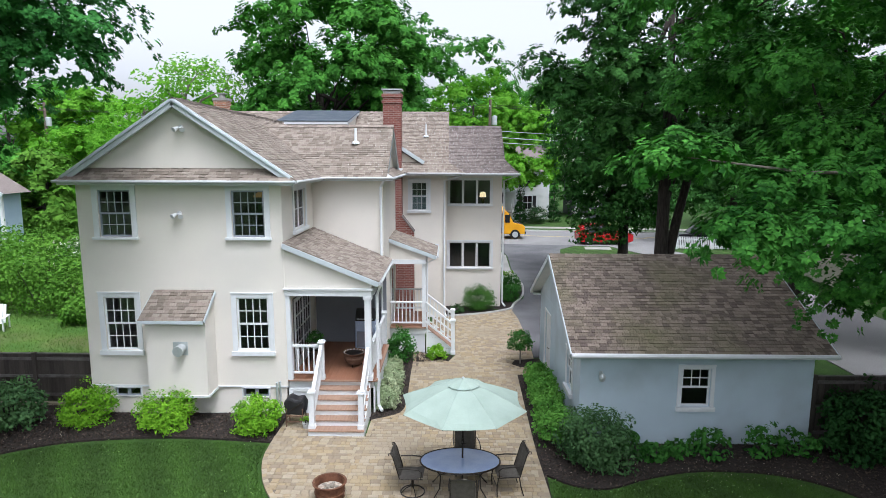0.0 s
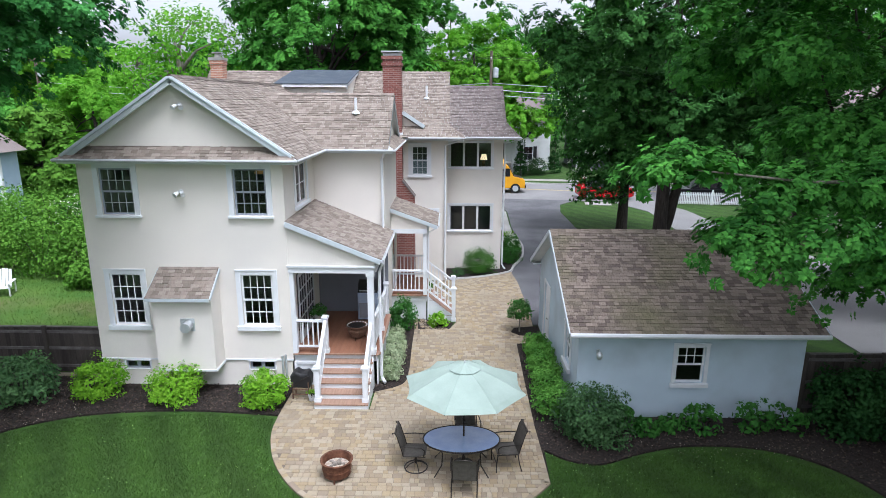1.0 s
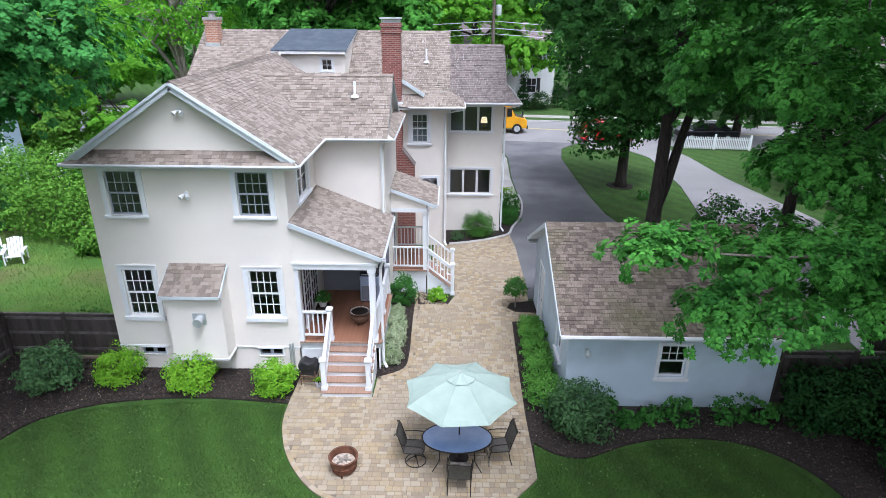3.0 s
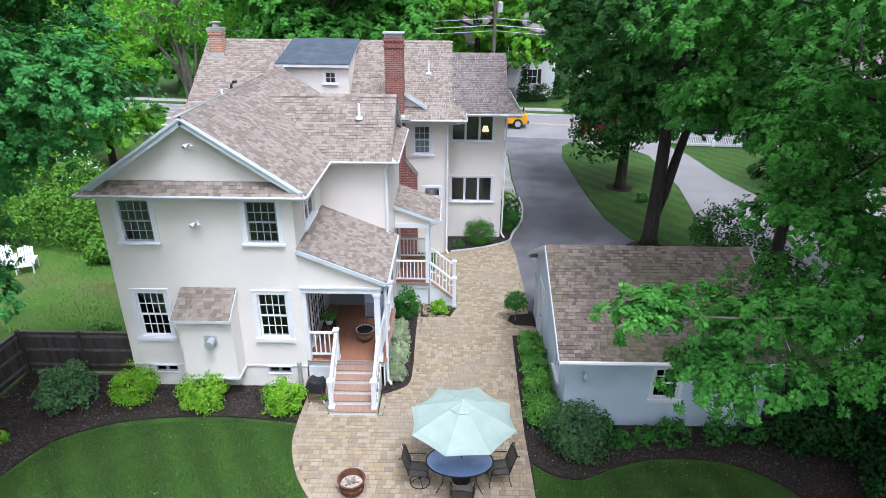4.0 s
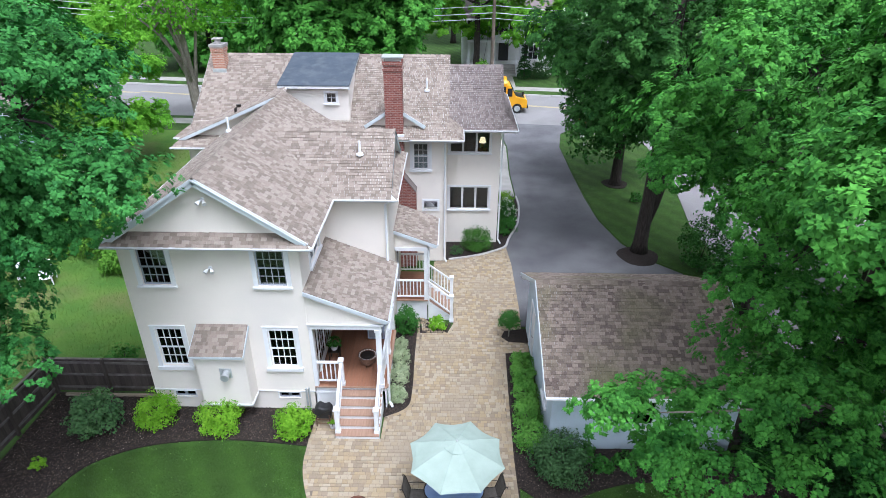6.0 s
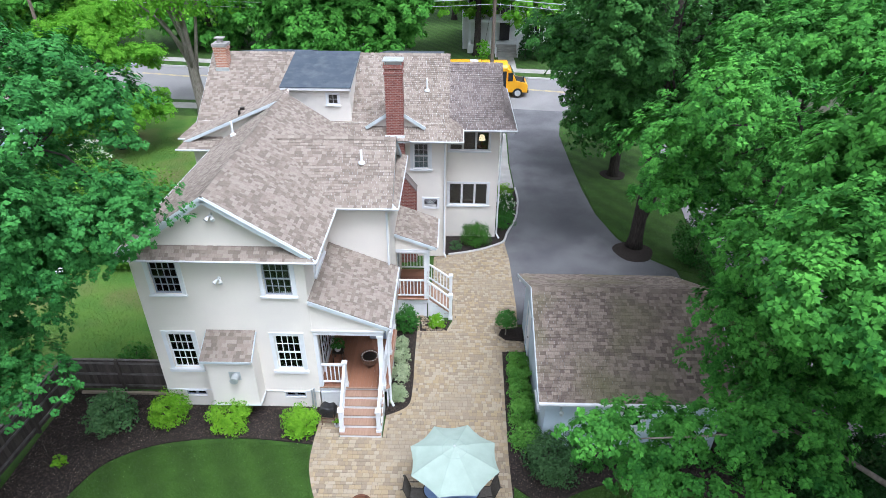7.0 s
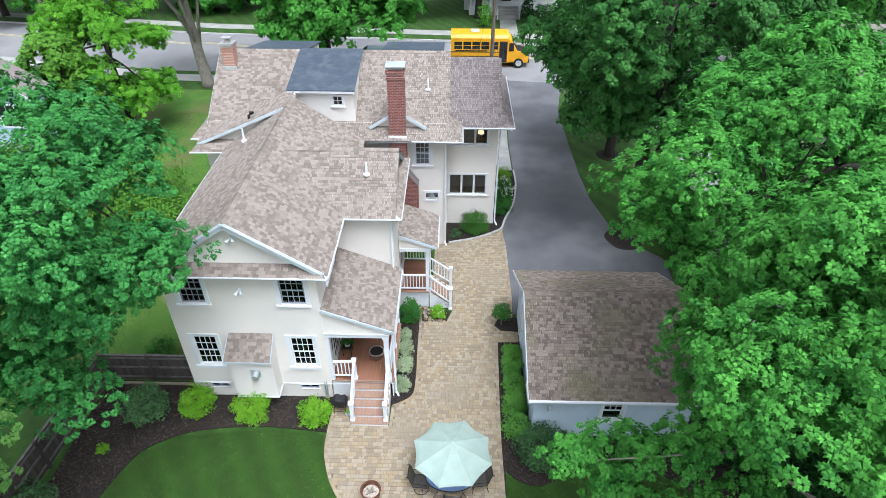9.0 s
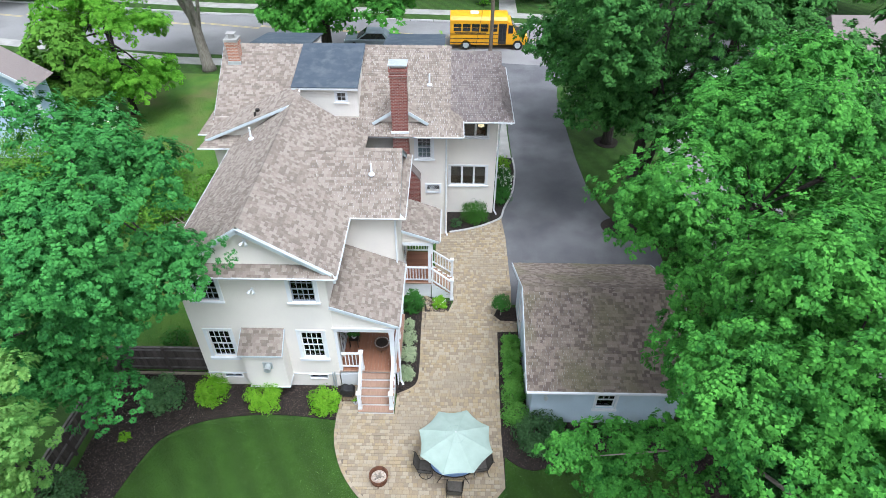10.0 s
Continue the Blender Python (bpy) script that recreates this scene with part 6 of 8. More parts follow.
def patio_chair(swivel, label):
    """A sling chair at the origin that faces +x."""
    c = thing("patio_chair", (0, 0, 0), label, "chair", "chairs round the patio table")
    seat = Build()
    for i in range(6):
        x0, x1 = -0.24 + i * 0.08, -0.24 + (i + 1) * 0.08
        z0, z1 = 0.41 + 0.02 * (abs(i - 2) / 3) ** 2 + 0.006 * i, 0.41 + 0.02 * (abs(i - 1) / 3) ** 2 + 0.006 * (i + 1)
        seat.add([(x0, -0.24, z0), (x1, -0.24, z1), (x1, 0.24, z1), (x0, 0.24, z0), (x0, -0.24, z0 - 0.012), (x1, -0.24, z1 - 0.012), (x1, 0.24, z1 - 0.012), (x0, 0.24, z0 - 0.012)], [(0, 1, 2, 3), (7, 6, 5, 4), (0, 4, 5, 1), (2, 6, 7, 3)])
    part("seat", seat, M["sling"], c, weld=True)
    back = Build()
    bp = [(-0.24, 0.42), (-0.28, 0.58), (-0.33, 0.74), (-0.37, 0.88), (-0.42, 0.97)]
    for (x0, z0), (x1, z1) in zip(bp, bp[1:]):
        back.add([(x0, -0.23, z0), (x1, -0.23, z1), (x1, 0.23, z1), (x0, 0.23, z0), (x0 - 0.012, -0.23, z0), (x1 - 0.012, -0.23, z1), (x1 - 0.012, 0.23, z1), (x0 - 0.012, 0.23, z0)], [(0, 1, 2, 3), (7, 6, 5, 4), (0, 4, 5, 1), (2, 6, 7, 3)])
    part("backrest", back, M["sling"], c, weld=True)
    for s in (-1, 1):
        part("back_post", Build().tube([(0.24, s * 0.25, 0.43), (-0.2, s * 0.25, 0.42)] + [(x, s * 0.25, z) for x, z in bp] + [(-0.47, s * 0.25, 0.96), (-0.46, s * 0.25, 0.92)], 0.012, 6), M["metal_dark"], c)
        part("armrest", Build().tube([(-0.29, s * 0.27, 0.66), (-0.05, s * 0.29, 0.67), (0.15, s * 0.29, 0.66), (0.22, s * 0.28, 0.60), (0.20, s * 0.26, 0.44)], 0.013, 6), M["metal_dark"], c)
    part("top_rail", Build().tube([(-0.40, -0.25, 0.93), (-0.41, 0, 0.98), (-0.40, 0.25, 0.93)], 0.012, 6), M["metal_dark"], c)
    if swivel:
        part("swivel_base", Build().tube([(0.25 * math.cos(a), 0.25 * math.sin(a), 0.02) for a in [2 * math.pi * k / 24 for k in range(25)]], 0.014, 6, cap=False), M["metal_dark"], c)
        part("column", Build().tube([(0, 0, 0.12), (0, 0, 0.40)], 0.03, 10), M["metal_dark"], c)
        for k in range(4):
            a = k * math.pi / 2 + 0.4
            part("spoke", Build().tube([(0, 0, 0.16), (0.14 * math.cos(a), 0.14 * math.sin(a), 0.12), (0.25 * math.cos(a), 0.25 * math.sin(a), 0.02)], 0.011, 6), M["metal_dark"], c)
    else:
        for s in (-1, 1):
            part("leg", Build().tube([(0.22, s * 0.26, 0.44), (0.25, s * 0.26, 0.2), (0.24, s * 0.26, 0.006)], 0.013, 6), M["metal_dark"], c)
            part("leg", Build().tube([(-0.22, s * 0.26, 0.42), (-0.26, s * 0.26, 0.2), (-0.32, s * 0.26, 0.006)], 0.013, 6), M["metal_dark"], c)
        part("stretcher", Build().tube([(0.24, -0.26, 0.22), (0.24, 0.26, 0.22)], 0.009, 6), M["metal_dark"], c)
    return c


ch_sw = patio_chair(True, "dark swivel patio chair with a ring base and sling seat")
ch_a = patio_chair(False, "dark metal patio chair with curved arms and sling seat")
copy_thing(ch_a, pose(0.62, 10.62, 0, 0, 0, 86))
copy_thing(ch_a, pose(0.72, 12.30, 0, 0, 0, -84))
ch_sw.matrix_basis = pose(-0.43, 11.42, 0, 0, 0, -4)
ch_a.matrix_basis = pose(1.53, 11.52, 0, 0, 0, 188)

fpit = thing("fire_pit", (-2.10, 11.08, 0), "round rusted steel fire pit with pale ash inside", "fire pit")
part("bowl", Build().lathe([(0.22, 0.05), (0.29, 0.09), (0.305, 0.30), (0.315, 0.40), (0.35, 0.41), (0.35, 0.425), (0.305, 0.425), (0.29, 0.36), (0.27, 0.24), (0.05, 0.20)], (-2.10, 11.08, 0), 28), M["rust"], fpit, smooth=False)
part("band", Build().lathe([(0.298, 0.20), (0.312, 0.205), (0.314, 0.235), (0.300, 0.24)], (-2.10, 11.08, 0), 28), M["rust"], fpit)
part("ash", Build().lathe([(0.272, 0.27), (0.15, 0.30), (0.03, 0.31)], (-2.10, 11.08, 0), 18), M["ash"], fpit)
for k in range(3):
    a = k * 2.094 + 0.5
    part("leg", Build().tube([(-2.10 + 0.24 * math.cos(a), 11.08 + 0.24 * math.sin(a), 0.2), (-2.10 + 0.30 * math.cos(a), 11.08 + 0.30 * math.sin(a), 0.004)], 0.022, 6), M["rust"], fpit)
for k in range(4):
    a = k * 1.3
    part("log", Build().tube([(-2.10 + 0.18 * math.cos(a), 11.08 + 0.18 * math.sin(a), 0.30), (-2.10 - 0.10 * math.cos(a), 11.08 - 0.10 * math.sin(a), 0.33)], 0.03, 7), M["bark_grey"], fpit)

# ---- fences ----
def board_fence(x0, y0, x1, y1, h, label, out=1):
    f = thing("fence", (x0, y0, 0), label, "fence")
    p, q = Vector((x0, y0, 0)), Vector((x1, y1, 0))
    d = (q - p).normalized()
    s = Vector((-d.y, d.x, 0)) * out
    n = int((q - p).length / 0.142)
    rz = math.degrees(math.atan2(d.y, d.x))
    me = None
    for k in range(n):
        c = p + d * (0.071 + k * (q - p).length / n)
        ob = part("board", Build().obox(pose(c.x, c.y, h / 2 + 0.02, 0, 0, rz), 0.136, 0.02, h - 0.06), M["fence"], f)
    m = 1 + int((q - p).length / 2.4)
    for k in range(m + 1):
        c = p + d * ((q - p).length * k / m) + s * 0.06
        part("post", Build().box(c.x - 0.05, c.y - 0.05, 0, c.x + 0.05, c.y + 0.05, h + 0.05), M["fence"], f)
    for z in (0.25, h * 0.55, h - 0.15):
        a, b_ = p + s * 0.03, q + s * 0.03
        board((a.x, a.y, z), (b_.x, b_.y, z), 0.085, 0.035, M["fence_cap"], f, "rail")
    board((p.x, p.y, h), (q.x, q.y, h), 0.03, 0.09, M["fence_cap"], f, "cap_rail")
    return f


board_fence(-13.30, 15.95, -9.45, 15.95, 1.45, "weathered dark brown board fence beside the house", -1)
board_fence(-13.30, 15.85, -13.9, 6.0, 1.45, "weathered dark brown board fence along the garden", 1)
board_fence(9.25, 13.9, 13.2, 13.9, 1.7, "dark brown board fence behind the garage bed", -1)
tr = thing("sill_beam", (-11.4, 15.6, 0), "pale timber lying along the foot of the fence", "timber")
part("timber", Build().box(-12.9, 15.70, 0.0, -9.5, 15.80, 0.09), mat("grey_timber", (0.22, 0.18, 0.14), (0.30, 0.25, 0.19), scale=3, rough=0.9), tr, bevel=0.01)

# ---- shrubs and beds ----
L_HEDGE = leaf_mat("euonymus_leaf", (0.055, 0.19, 0.026), (0.17, 0.37, 0.065))
shrub(-11.0, 14.25, 0.80, 1.35, leaf_mat("azalea_leaf", (0.042, 0.105, 0.040), (0.125, 0.24, 0.090)), "dusty blue-green rhododendron in the mulch bed", size=0.11, n=200, per=22, seed=11)
shrub(-9.15, 14.55, 0.68, 1.10, L_LIME, "rounded bright green shrub below the window", size=0.075, n=260, per=24, seed=12, group="shrubs along the rear wall")
shrub(-7.02, 14.40, 0.72, 1.05, L_LIME, "rounded lime green shrub before the vent box", size=0.075, n=260, per=24, seed=13, group="shrubs along the rear wall")
shrub(-4.55, 14.20, 0.64, 0.98, L_LIME, "rounded lime green shrub beside the porch stairs", size=0.075, n=240, per=24, seed=14, group="shrubs along the rear wall")
shrub(-11.95, 12.6, 0.25, 0.35, L_LIME, "small lime green clump in the mulch", size=0.07, n=40, per=16, seed=15)
shrub(-11.6, 17.2, 0.7, 0.9, L_SHRUB, "loose green shrub behind the fence", size=0.10, n=110, per=16, seed=16)
shrub(-13.0, 10.2, 0.8, 1.3, L_RHODO, "dark leafy shrub by the garden fence", size=0.11, n=150, per=18, seed=17)
for i, (x, y, r, h) in enumerate(((-1.40, 15.75, 0.36, 0.66), (-1.38, 16.78, 0.38, 0.68), (-1.42, 17.72, 0.36, 0.66), (-1.48, 18.52, 0.32, 0.60))):
    shrub(x, y, r, h, L_VARI, "variegated cream and green shrub beside the walk", size=0.06, n=150, per=20, seed=20 + i, group="shrubs along the walk")
shrub(-1.35, 19.75, 0.55, 1.20, L_SHRUB, "dense dark green shrub by the side porch", size=0.08, n=190, per=20, seed=25)
shrub(-0.10, 20.05, 0.38, 0.48, L_LIME, "low yellow-green hosta with white flowers", size=0.11, n=90, per=14, seed=26, flower=(L_WHITE, 14, 0.05))
for i, (x, y, r, h) in enumerate(((2.98, 13.75, 0.52, 1.05), (3.0, 14.75, 0.50, 1.0), (3.0, 15.7, 0.48, 0.95), (3.02, 16.6, 0.46, 0.9), (3.05, 17.45, 0.42, 0.85))):
    shrub(x, y, r, h, L_HEDGE, "bright green hedge shrub along the garage", size=0.075, n=190, per=20, seed=30 + i, group="hedge along the garage")
tp = shrub(2.75, 19.5, 0.42, 0.75, L_SHRUB, "small standard tree clipped to a ball", z=0.5, size=0.07, n=150, per=18, seed=36)
part("stem", Build().tube([(2.75, 19.5, -0.02), (2.76, 19.5, 0.4), (2.75, 19.5, 0.8)], [0.03, 0.025, 0.02], 7), M["bark_grey"], tp)
shrub(3.72, 12.85, 0.95, 1.28, L_RHODO, "large dusky green shrub at the garage corner", size=0.085, n=340, per=24, seed=37)
for i, (x, y, r, h) in enumerate(((5.05, 12.9, 0.35, 0.4), (5.75, 13.05, 0.35, 0.42), (6.5, 13.1, 0.5, 0.75), (7.7, 13.15, 0.5, 0.8), (8.6, 13.15, 0.45, 0.7), (4.6, 13.3, 0.4, 0.6))):
    shrub(x, y, r, h, L_SHRUB, "loose leafy perennial in the shady bed", size=0.13, n=45, per=10, seed=40 + i, category="perennial", group="perennials along the garage")
shrub(1.72, 26.85, 0.78, 1.25, leaf_mat("boxwood_leaf", (0.03, 0.10, 0.015), (0.075, 0.19, 0.03)), "clipped round boxwood by the sunroom", size=0.06, n=330, per=24, seed=50)
shrub(0.66, 26.35, 0.34, 0.42, L_RHODO, "low grey-green shrub in the corner bed", size=0.06, n=80, per=16, seed=51)
for i, (x, y, fl) in enumerate(((3.35, 28.7, 0), (3.45, 29.8, 60), (3.55, 30.9, 60))):
    shrub(x, y, 0.58, 1.05, L_SHRUB, "dark green shrub with white flower heads" if fl else "dark green shrub at the bed's edge", size=0.09, n=150, per=16, seed=52 + i, flower=(L_WHITE, fl, 0.09) if fl else None, group="shrubs beside the sunroom")
shrub(3.55, 32.3, 0.6, 0.95, L_LIME, "yellow-green shrub beside the driveway", size=0.08, n=150, per=16, seed=57)
# near-black leaf colour stands in for the deep shade under the maples
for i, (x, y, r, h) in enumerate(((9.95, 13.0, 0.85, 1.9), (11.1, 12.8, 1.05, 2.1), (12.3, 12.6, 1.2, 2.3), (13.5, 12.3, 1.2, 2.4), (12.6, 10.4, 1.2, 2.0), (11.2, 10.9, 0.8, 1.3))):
    shrub(x, y, r, h, L_CEDAR, "rhododendron with deep shade painted into its dark leaves", size=0.12, n=260, per=20, seed=60 + i, group="shade shrubs")
for i, (x, y, r, h) in enumerate(((-22.0, 30.6, 1.9, 3.6), (-24.6, 31.0, 2.0, 3.9), (-18.6, 26.5, 2.0, 3.2), (-16.4, 26.2, 1.6, 2.4), (-21.0, 27.0, 2.2, 3.4), (-14.7, 27.2, 1.5, 2.0), (-19.8, 29.6, 2.4, 4.0), (-17.0, 29.6, 2.0, 3.0), (-23.5, 28.6, 2.4, 3.8), (-15.2, 24.4, 0.9, 1.1), (-22.0, 24.6, 1.4, 2.2), (-25.5, 26.0, 2.2, 3.2), (-13.3, 29.5, 1.2, 1.4))):
    shrub(x, y, r, h, L_BRUSH, "tangled wild brush at the edge of the lawn", size=0.16, n=240, per=16, seed=70 + i, category="brush", name="brush", group="brush at the lawn's edge")
brs = thing("brush_pile", (-14.6, 25.6, 0), "heap of cut bare branches on the lawn", "branches")
rr = random.Random(9)
for k in range(26):
    x, y = -14.6 + rr.uniform(-1.2, 1.2), 25.8 + rr.uniform(-0.8, 0.8)
    a = rr.uniform(0, 3.1)
    l_ = rr.uniform(0.8, 2.2)
    part("branch", Build().tube([(x, y, 0.02 + rr.uniform(0, 0.4)), (x + l_ * 0.5 * math.cos(a), y + l_ * 0.5 * math.sin(a), 0.15 + rr.uniform(0, 0.5)), (x + l_ * math.cos(a), y + l_ * math.sin(a), 0.06 + rr.uniform(0, 0.8))], [0.025, 0.018, 0.008], 5), M["bark_grey"], brs)

# granite edging of the corner bed
edging = thing("edging", (2, 26.3, 0), "granite cobble edging round the mulch bed", "edging", kind="structure")
ep = smooth_line(EDGE, 9)
acc = 0.0
for i in range(len(ep) - 1):
    a, b_ = Vector((*ep[i], 0)), Vector((*ep[i + 1], 0))
    board((a.x, a.y, 0.02), a.lerp(b_, 0.94) + Vector((0, 0, 0.02)), 0.11, 0.10, M["kerb"], edging, "cobble")

# garden chairs on the far lawn
def garden_chair(m, label):
    c = thing("garden_chair", (0, 0, 0), label, "chair", "white chairs on the lawn")
    for k in range(5):
        part("back_slat", Build().obox(pose(-0.25 + k * 0.12, 0.32, 0.62, -22), 0.10, 0.02, 0.85 - 0.06 * abs(k - 2)), M["trim"], c)
        part("seat_slat", Build().box(-0.28, -0.32 + k * 0.11, 0.33 - 0.02 * k, 0.28, -0.23 + k * 0.11, 0.355 - 0.02 * k), M["trim"], c)
    for s in (-1, 1):
        part("armrest", Build().box(s * 0.36 - 0.06, -0.42, 0.54, s * 0.36 + 0.06, 0.36, 0.565), M["trim"], c)
        part("leg", Build().box(s * 0.33 - 0.02, -0.36, 0.0, s * 0.33 + 0.02, -0.27, 0.54), M["trim"], c)
        part("leg", Build().box(s * 0.33 - 0.02, 0.38, 0.0, s * 0.33 + 0.02, 0.46, 0.5), M["trim"], c)
    c.matrix_basis = m
    return c


g1 = garden_chair(pose(-18.9, 23.2, 0, 0, 0, 35), "white slatted garden chair on the grass")
copy_thing(g1, pose(-18.0, 23.1, 0, 0, 0, 20))

# ---- clover in the lawn ----
rng_c = np.random.default_rng(606)
cp_ = rng_c.uniform((-11.4, 4.0, 0.01), (8.5, 13.7, 0.03), (5200, 3))
keep_ = [k for k, q in enumerate(cp_) if not any(inside(o, q[0], q[1]) for o in (PATIO, BED_REAR, BED_GARAGE)) and math.sin(q[0] * 1.3) * math.sin(q[1] * 1.7 + q[0]) > rng_c.uniform(-0.7, 0.5)]
cv_, cf_ = leaves(rng_c, cp_[keep_], np.tile([0, 0, 1.0], (len(keep_), 1)), 0.035, OVAL, 0.3)
clover = tri_mesh("clover", cv_, cf_, leaf_mat("clover_leaf", (0.10, 0.24, 0.04), (0.34, 0.44, 0.22)))
tagged(clover, "pale clover specks scattered through the mown lawn", "clover", kind="stuff")
# ---- trees ----
maple = tree("maple_tree", (10.6, 6.2, 0), 11.0, 0.32,
     [(9.2, 6.2, 11.8, 4.3, 3.4, 1.9), (9.8, 7.0, 12.6, 4.2, 3.6, 2.2), (7.1, 6.4, 11.8, 1.9, 2.0, 1.3)],
     0, 0, 0, 0.118, L_MAPLE, "broad bright green maple overhanging the garden", seed=3, fork=0.4, limbs=9, twigs=60, ragged=0.24, lump=(135, 1.05))
rng_b = np.random.default_rng(31)
crown(rng_b, "low_branch", [(3.45, 7.9, 6.95, 0.55, 0.55, 0.3), (4.3, 8.6, 6.9, 0.7, 0.6, 0.35), (5.2, 8.6, 6.6, 0.7, 0.6, 0.4), (6.2, 8.6, 6.6, 0.8, 0.7, 0.4), (7.4, 8.6, 6.8, 1.1, 0.9, 0.5),
                             (4.5, 8.0, 6.0, 0.6, 0.5, 0.4), (5.6, 7.6, 6.0, 0.7, 0.6, 0.35), (7.0, 7.4, 6.3, 1.0, 0.8, 0.45)],
      0, 0, 0, 0.118, L_MAPLE, maple, lump=(52, 0.56), label="low leafy branch reaching over the bed")
for q_ in ((3.5, 7.9, 6.95), (4.6, 8.1, 6.1)):
    part("limb", Build().tube([(10.3, 6.3, 5.2), (9.2, 6.9, 6.3), (8.1, 7.8, 6.6), (7.2, 8.3, 6.85), (6.3, 8.3, 6.75), (5.3, 8.2, 6.75), q_], [0.10, 0.07, 0.05, 0.04, 0.03, 0.022, 0.01], 7), M["bark_grey"], maple, smooth=True)
tree("maple_tree", (12.6, 14.8, 0), 12.0, 0.34,
     [(9.7, 13.0, 11.0, 4.3, 3.6, 3.0), (7.3, 12.8, 9.8, 2.0, 2.0, 1.6), (11.4, 14.5, 12.6, 4.2, 3.8, 2.4), (10.2, 12.6, 8.4, 2.6, 2.2, 1.3), (13.4, 11.5, 8.8, 3.0, 3.0, 2.8), (10.6, 11.6, 6.4, 1.8, 1.4, 1.2), (8.7, 12.7, 5.3, 1.2, 0.8, 1.3), (8.9, 12.6, 6.9, 1.3, 1.0, 1.2), (12.0, 12.0, 5.4, 1.8, 1.5, 1.6), (7.3, 15.8, 8.7, 1.0, 1.2, 0.9), (7.8, 11.6, 7.2, 1.2, 1.2, 1.0), (9.4, 12.0, 4.6, 1.5, 1.1, 1.2)],
     0, 0, 0, 0.128, L_MAPLE, "large green maple behind the garage", seed=4, fork=0.4, limbs=9, twigs=50, ragged=0.22, lump=(200, 1.05))
tree("maple_tree", (-15.2, 11.2, 0), 11.5, 0.30,
     [(-8.7, 12.0, 11.0, 2.5, 2.5, 2.4), (-10.9, 12.0, 11.4, 3.8, 3.2, 2.8), (-9.0, 12.2, 9.3, 2.3, 2.2, 1.2), (-10.9, 11.6, 8.2, 2.6, 2.4, 1.5), (-13.5, 9.4, 7.0, 2.6, 2.6, 1.6), (-11.4, 11.6, 6.2, 1.5, 1.5, 1.3), (-10.0, 10.5, 5.7, 1.0, 1.0, 0.8), (-11.3, 9.7, 6.8, 1.5, 1.3, 1.2), (-13.2, 13.6, 8.6, 2.4, 2.2, 2.2)],
     0, 0, 0, 0.122, L_LEFT, "dense blue-green maple beside the garden fence", seed=5, fork=0.4, limbs=10, twigs=60, ragged=0.34, lump=(165, 1.0))
tree("young_tree", (-11.6, 4.6, 0), 9.5, 0.16, [(-9.75, 7.0, 9.7, 1.45, 1.4, 1.9), (-10.4, 6.0, 8.0, 1.8, 1.6, 1.6)],
     0, 0, 0, 0.115, L_YOUNG, "light green young tree at the garden's edge", seed=6, limbs=7, twigs=30, lump=(50, 0.55), lean=(1.2, 1.4))
tree("shade_tree", (9.95, 26.9, 0), 15.0, 0.31, [(8.9, 27.0, 12.8, 5.0, 4.2, 5.0), (7.6, 27.2, 7.9, 2.0, 2.0, 2.2), (9.9, 28.6, 7.8, 2.6, 2.2, 2.2), (12.6, 27.2, 10.2, 3.4, 3.2, 3.2), (10.9, 26.2, 7.6, 2.2, 2.0, 1.8), (6.2, 27.4, 9.6, 1.8, 1.8, 2.2)],
     0, 0, 0, 0.21, L_DARK, "tall dark shade tree between the driveways", OVAL, seed=7, fork=0.28, limbs=12, twigs=60, ragged=0.34, lump=(150, 1.25))
tree("shade_tree", (13.0, 21.4, 0), 11.0, 0.24, [(14.2, 21.2, 8.8, 3.0, 2.8, 3.8), (13.4, 20.6, 5.6, 2.0, 1.8, 1.6)],
     0, 0, 0, 0.19, L_DARK, "dark leafy tree beside the neighbouring drive", seed=17, limbs=8, twigs=30, ragged=0.34, lump=(80, 1.0))
shade_ = scene.objects["shade_tree"]
part("trunk", Build().tube([(9.98, 26.95, 1.2), (10.35, 27.0, 2.6), (10.75, 27.1, 4.6), (11.3, 27.2, 7.0), (12.2, 27.3, 10.5)], [0.25, 0.24, 0.2, 0.16, 0.08], 10), M["bark"], shade_, smooth=True)
shrub(12.4, 25.3, 1.2, 2.8, L_DARK, "tall dark shrub behind the garage", size=0.14, n=170, per=22, seed=71)
shrub(12.9, 22.6, 1.3, 3.2, L_DARK, "tall dark shrub behind the garage", size=0.14, n=170, per=22, seed=72)
tree("chestnut_tree", (10.85, 35.9, 0), 11.0, 0.30, [(10.3, 36.0, 9.0, 3.8, 3.4, 4.4), (9.6, 35.4, 5.0, 2.2, 2.0, 2.8), (12.4, 36.5, 6.0, 2.2, 2.2, 3.0)],
     800, 40, 0.7, 0.28, L_DARK, "dark horse chestnut beside the driveway", OVAL, seed=8, fork=0.3, limbs=10, twigs=40)
for o in [q for q in scene.objects if q.name.startswith("chestnut_tree")]:
    rngc = np.random.default_rng(88)
    cp, cw = clumps_in(rngc, [(10.3, 36.0, 9.0, 3.8, 3.4, 4.4), (9.6, 35.4, 5.0, 2.2, 2.0, 2.8)], 260, 0.95)
    cv, cf = leaves(rngc, np.repeat(cp, 5, axis=0) + rngc.normal(0, 0.07, (len(cp) * 5, 3)), np.tile([0, 0, 1.0], (len(cp) * 5, 1)), 0.16, OVAL, 0.8)
    tri_mesh("blossom", cv, cf, L_WHITE, o, "white blossom candles")
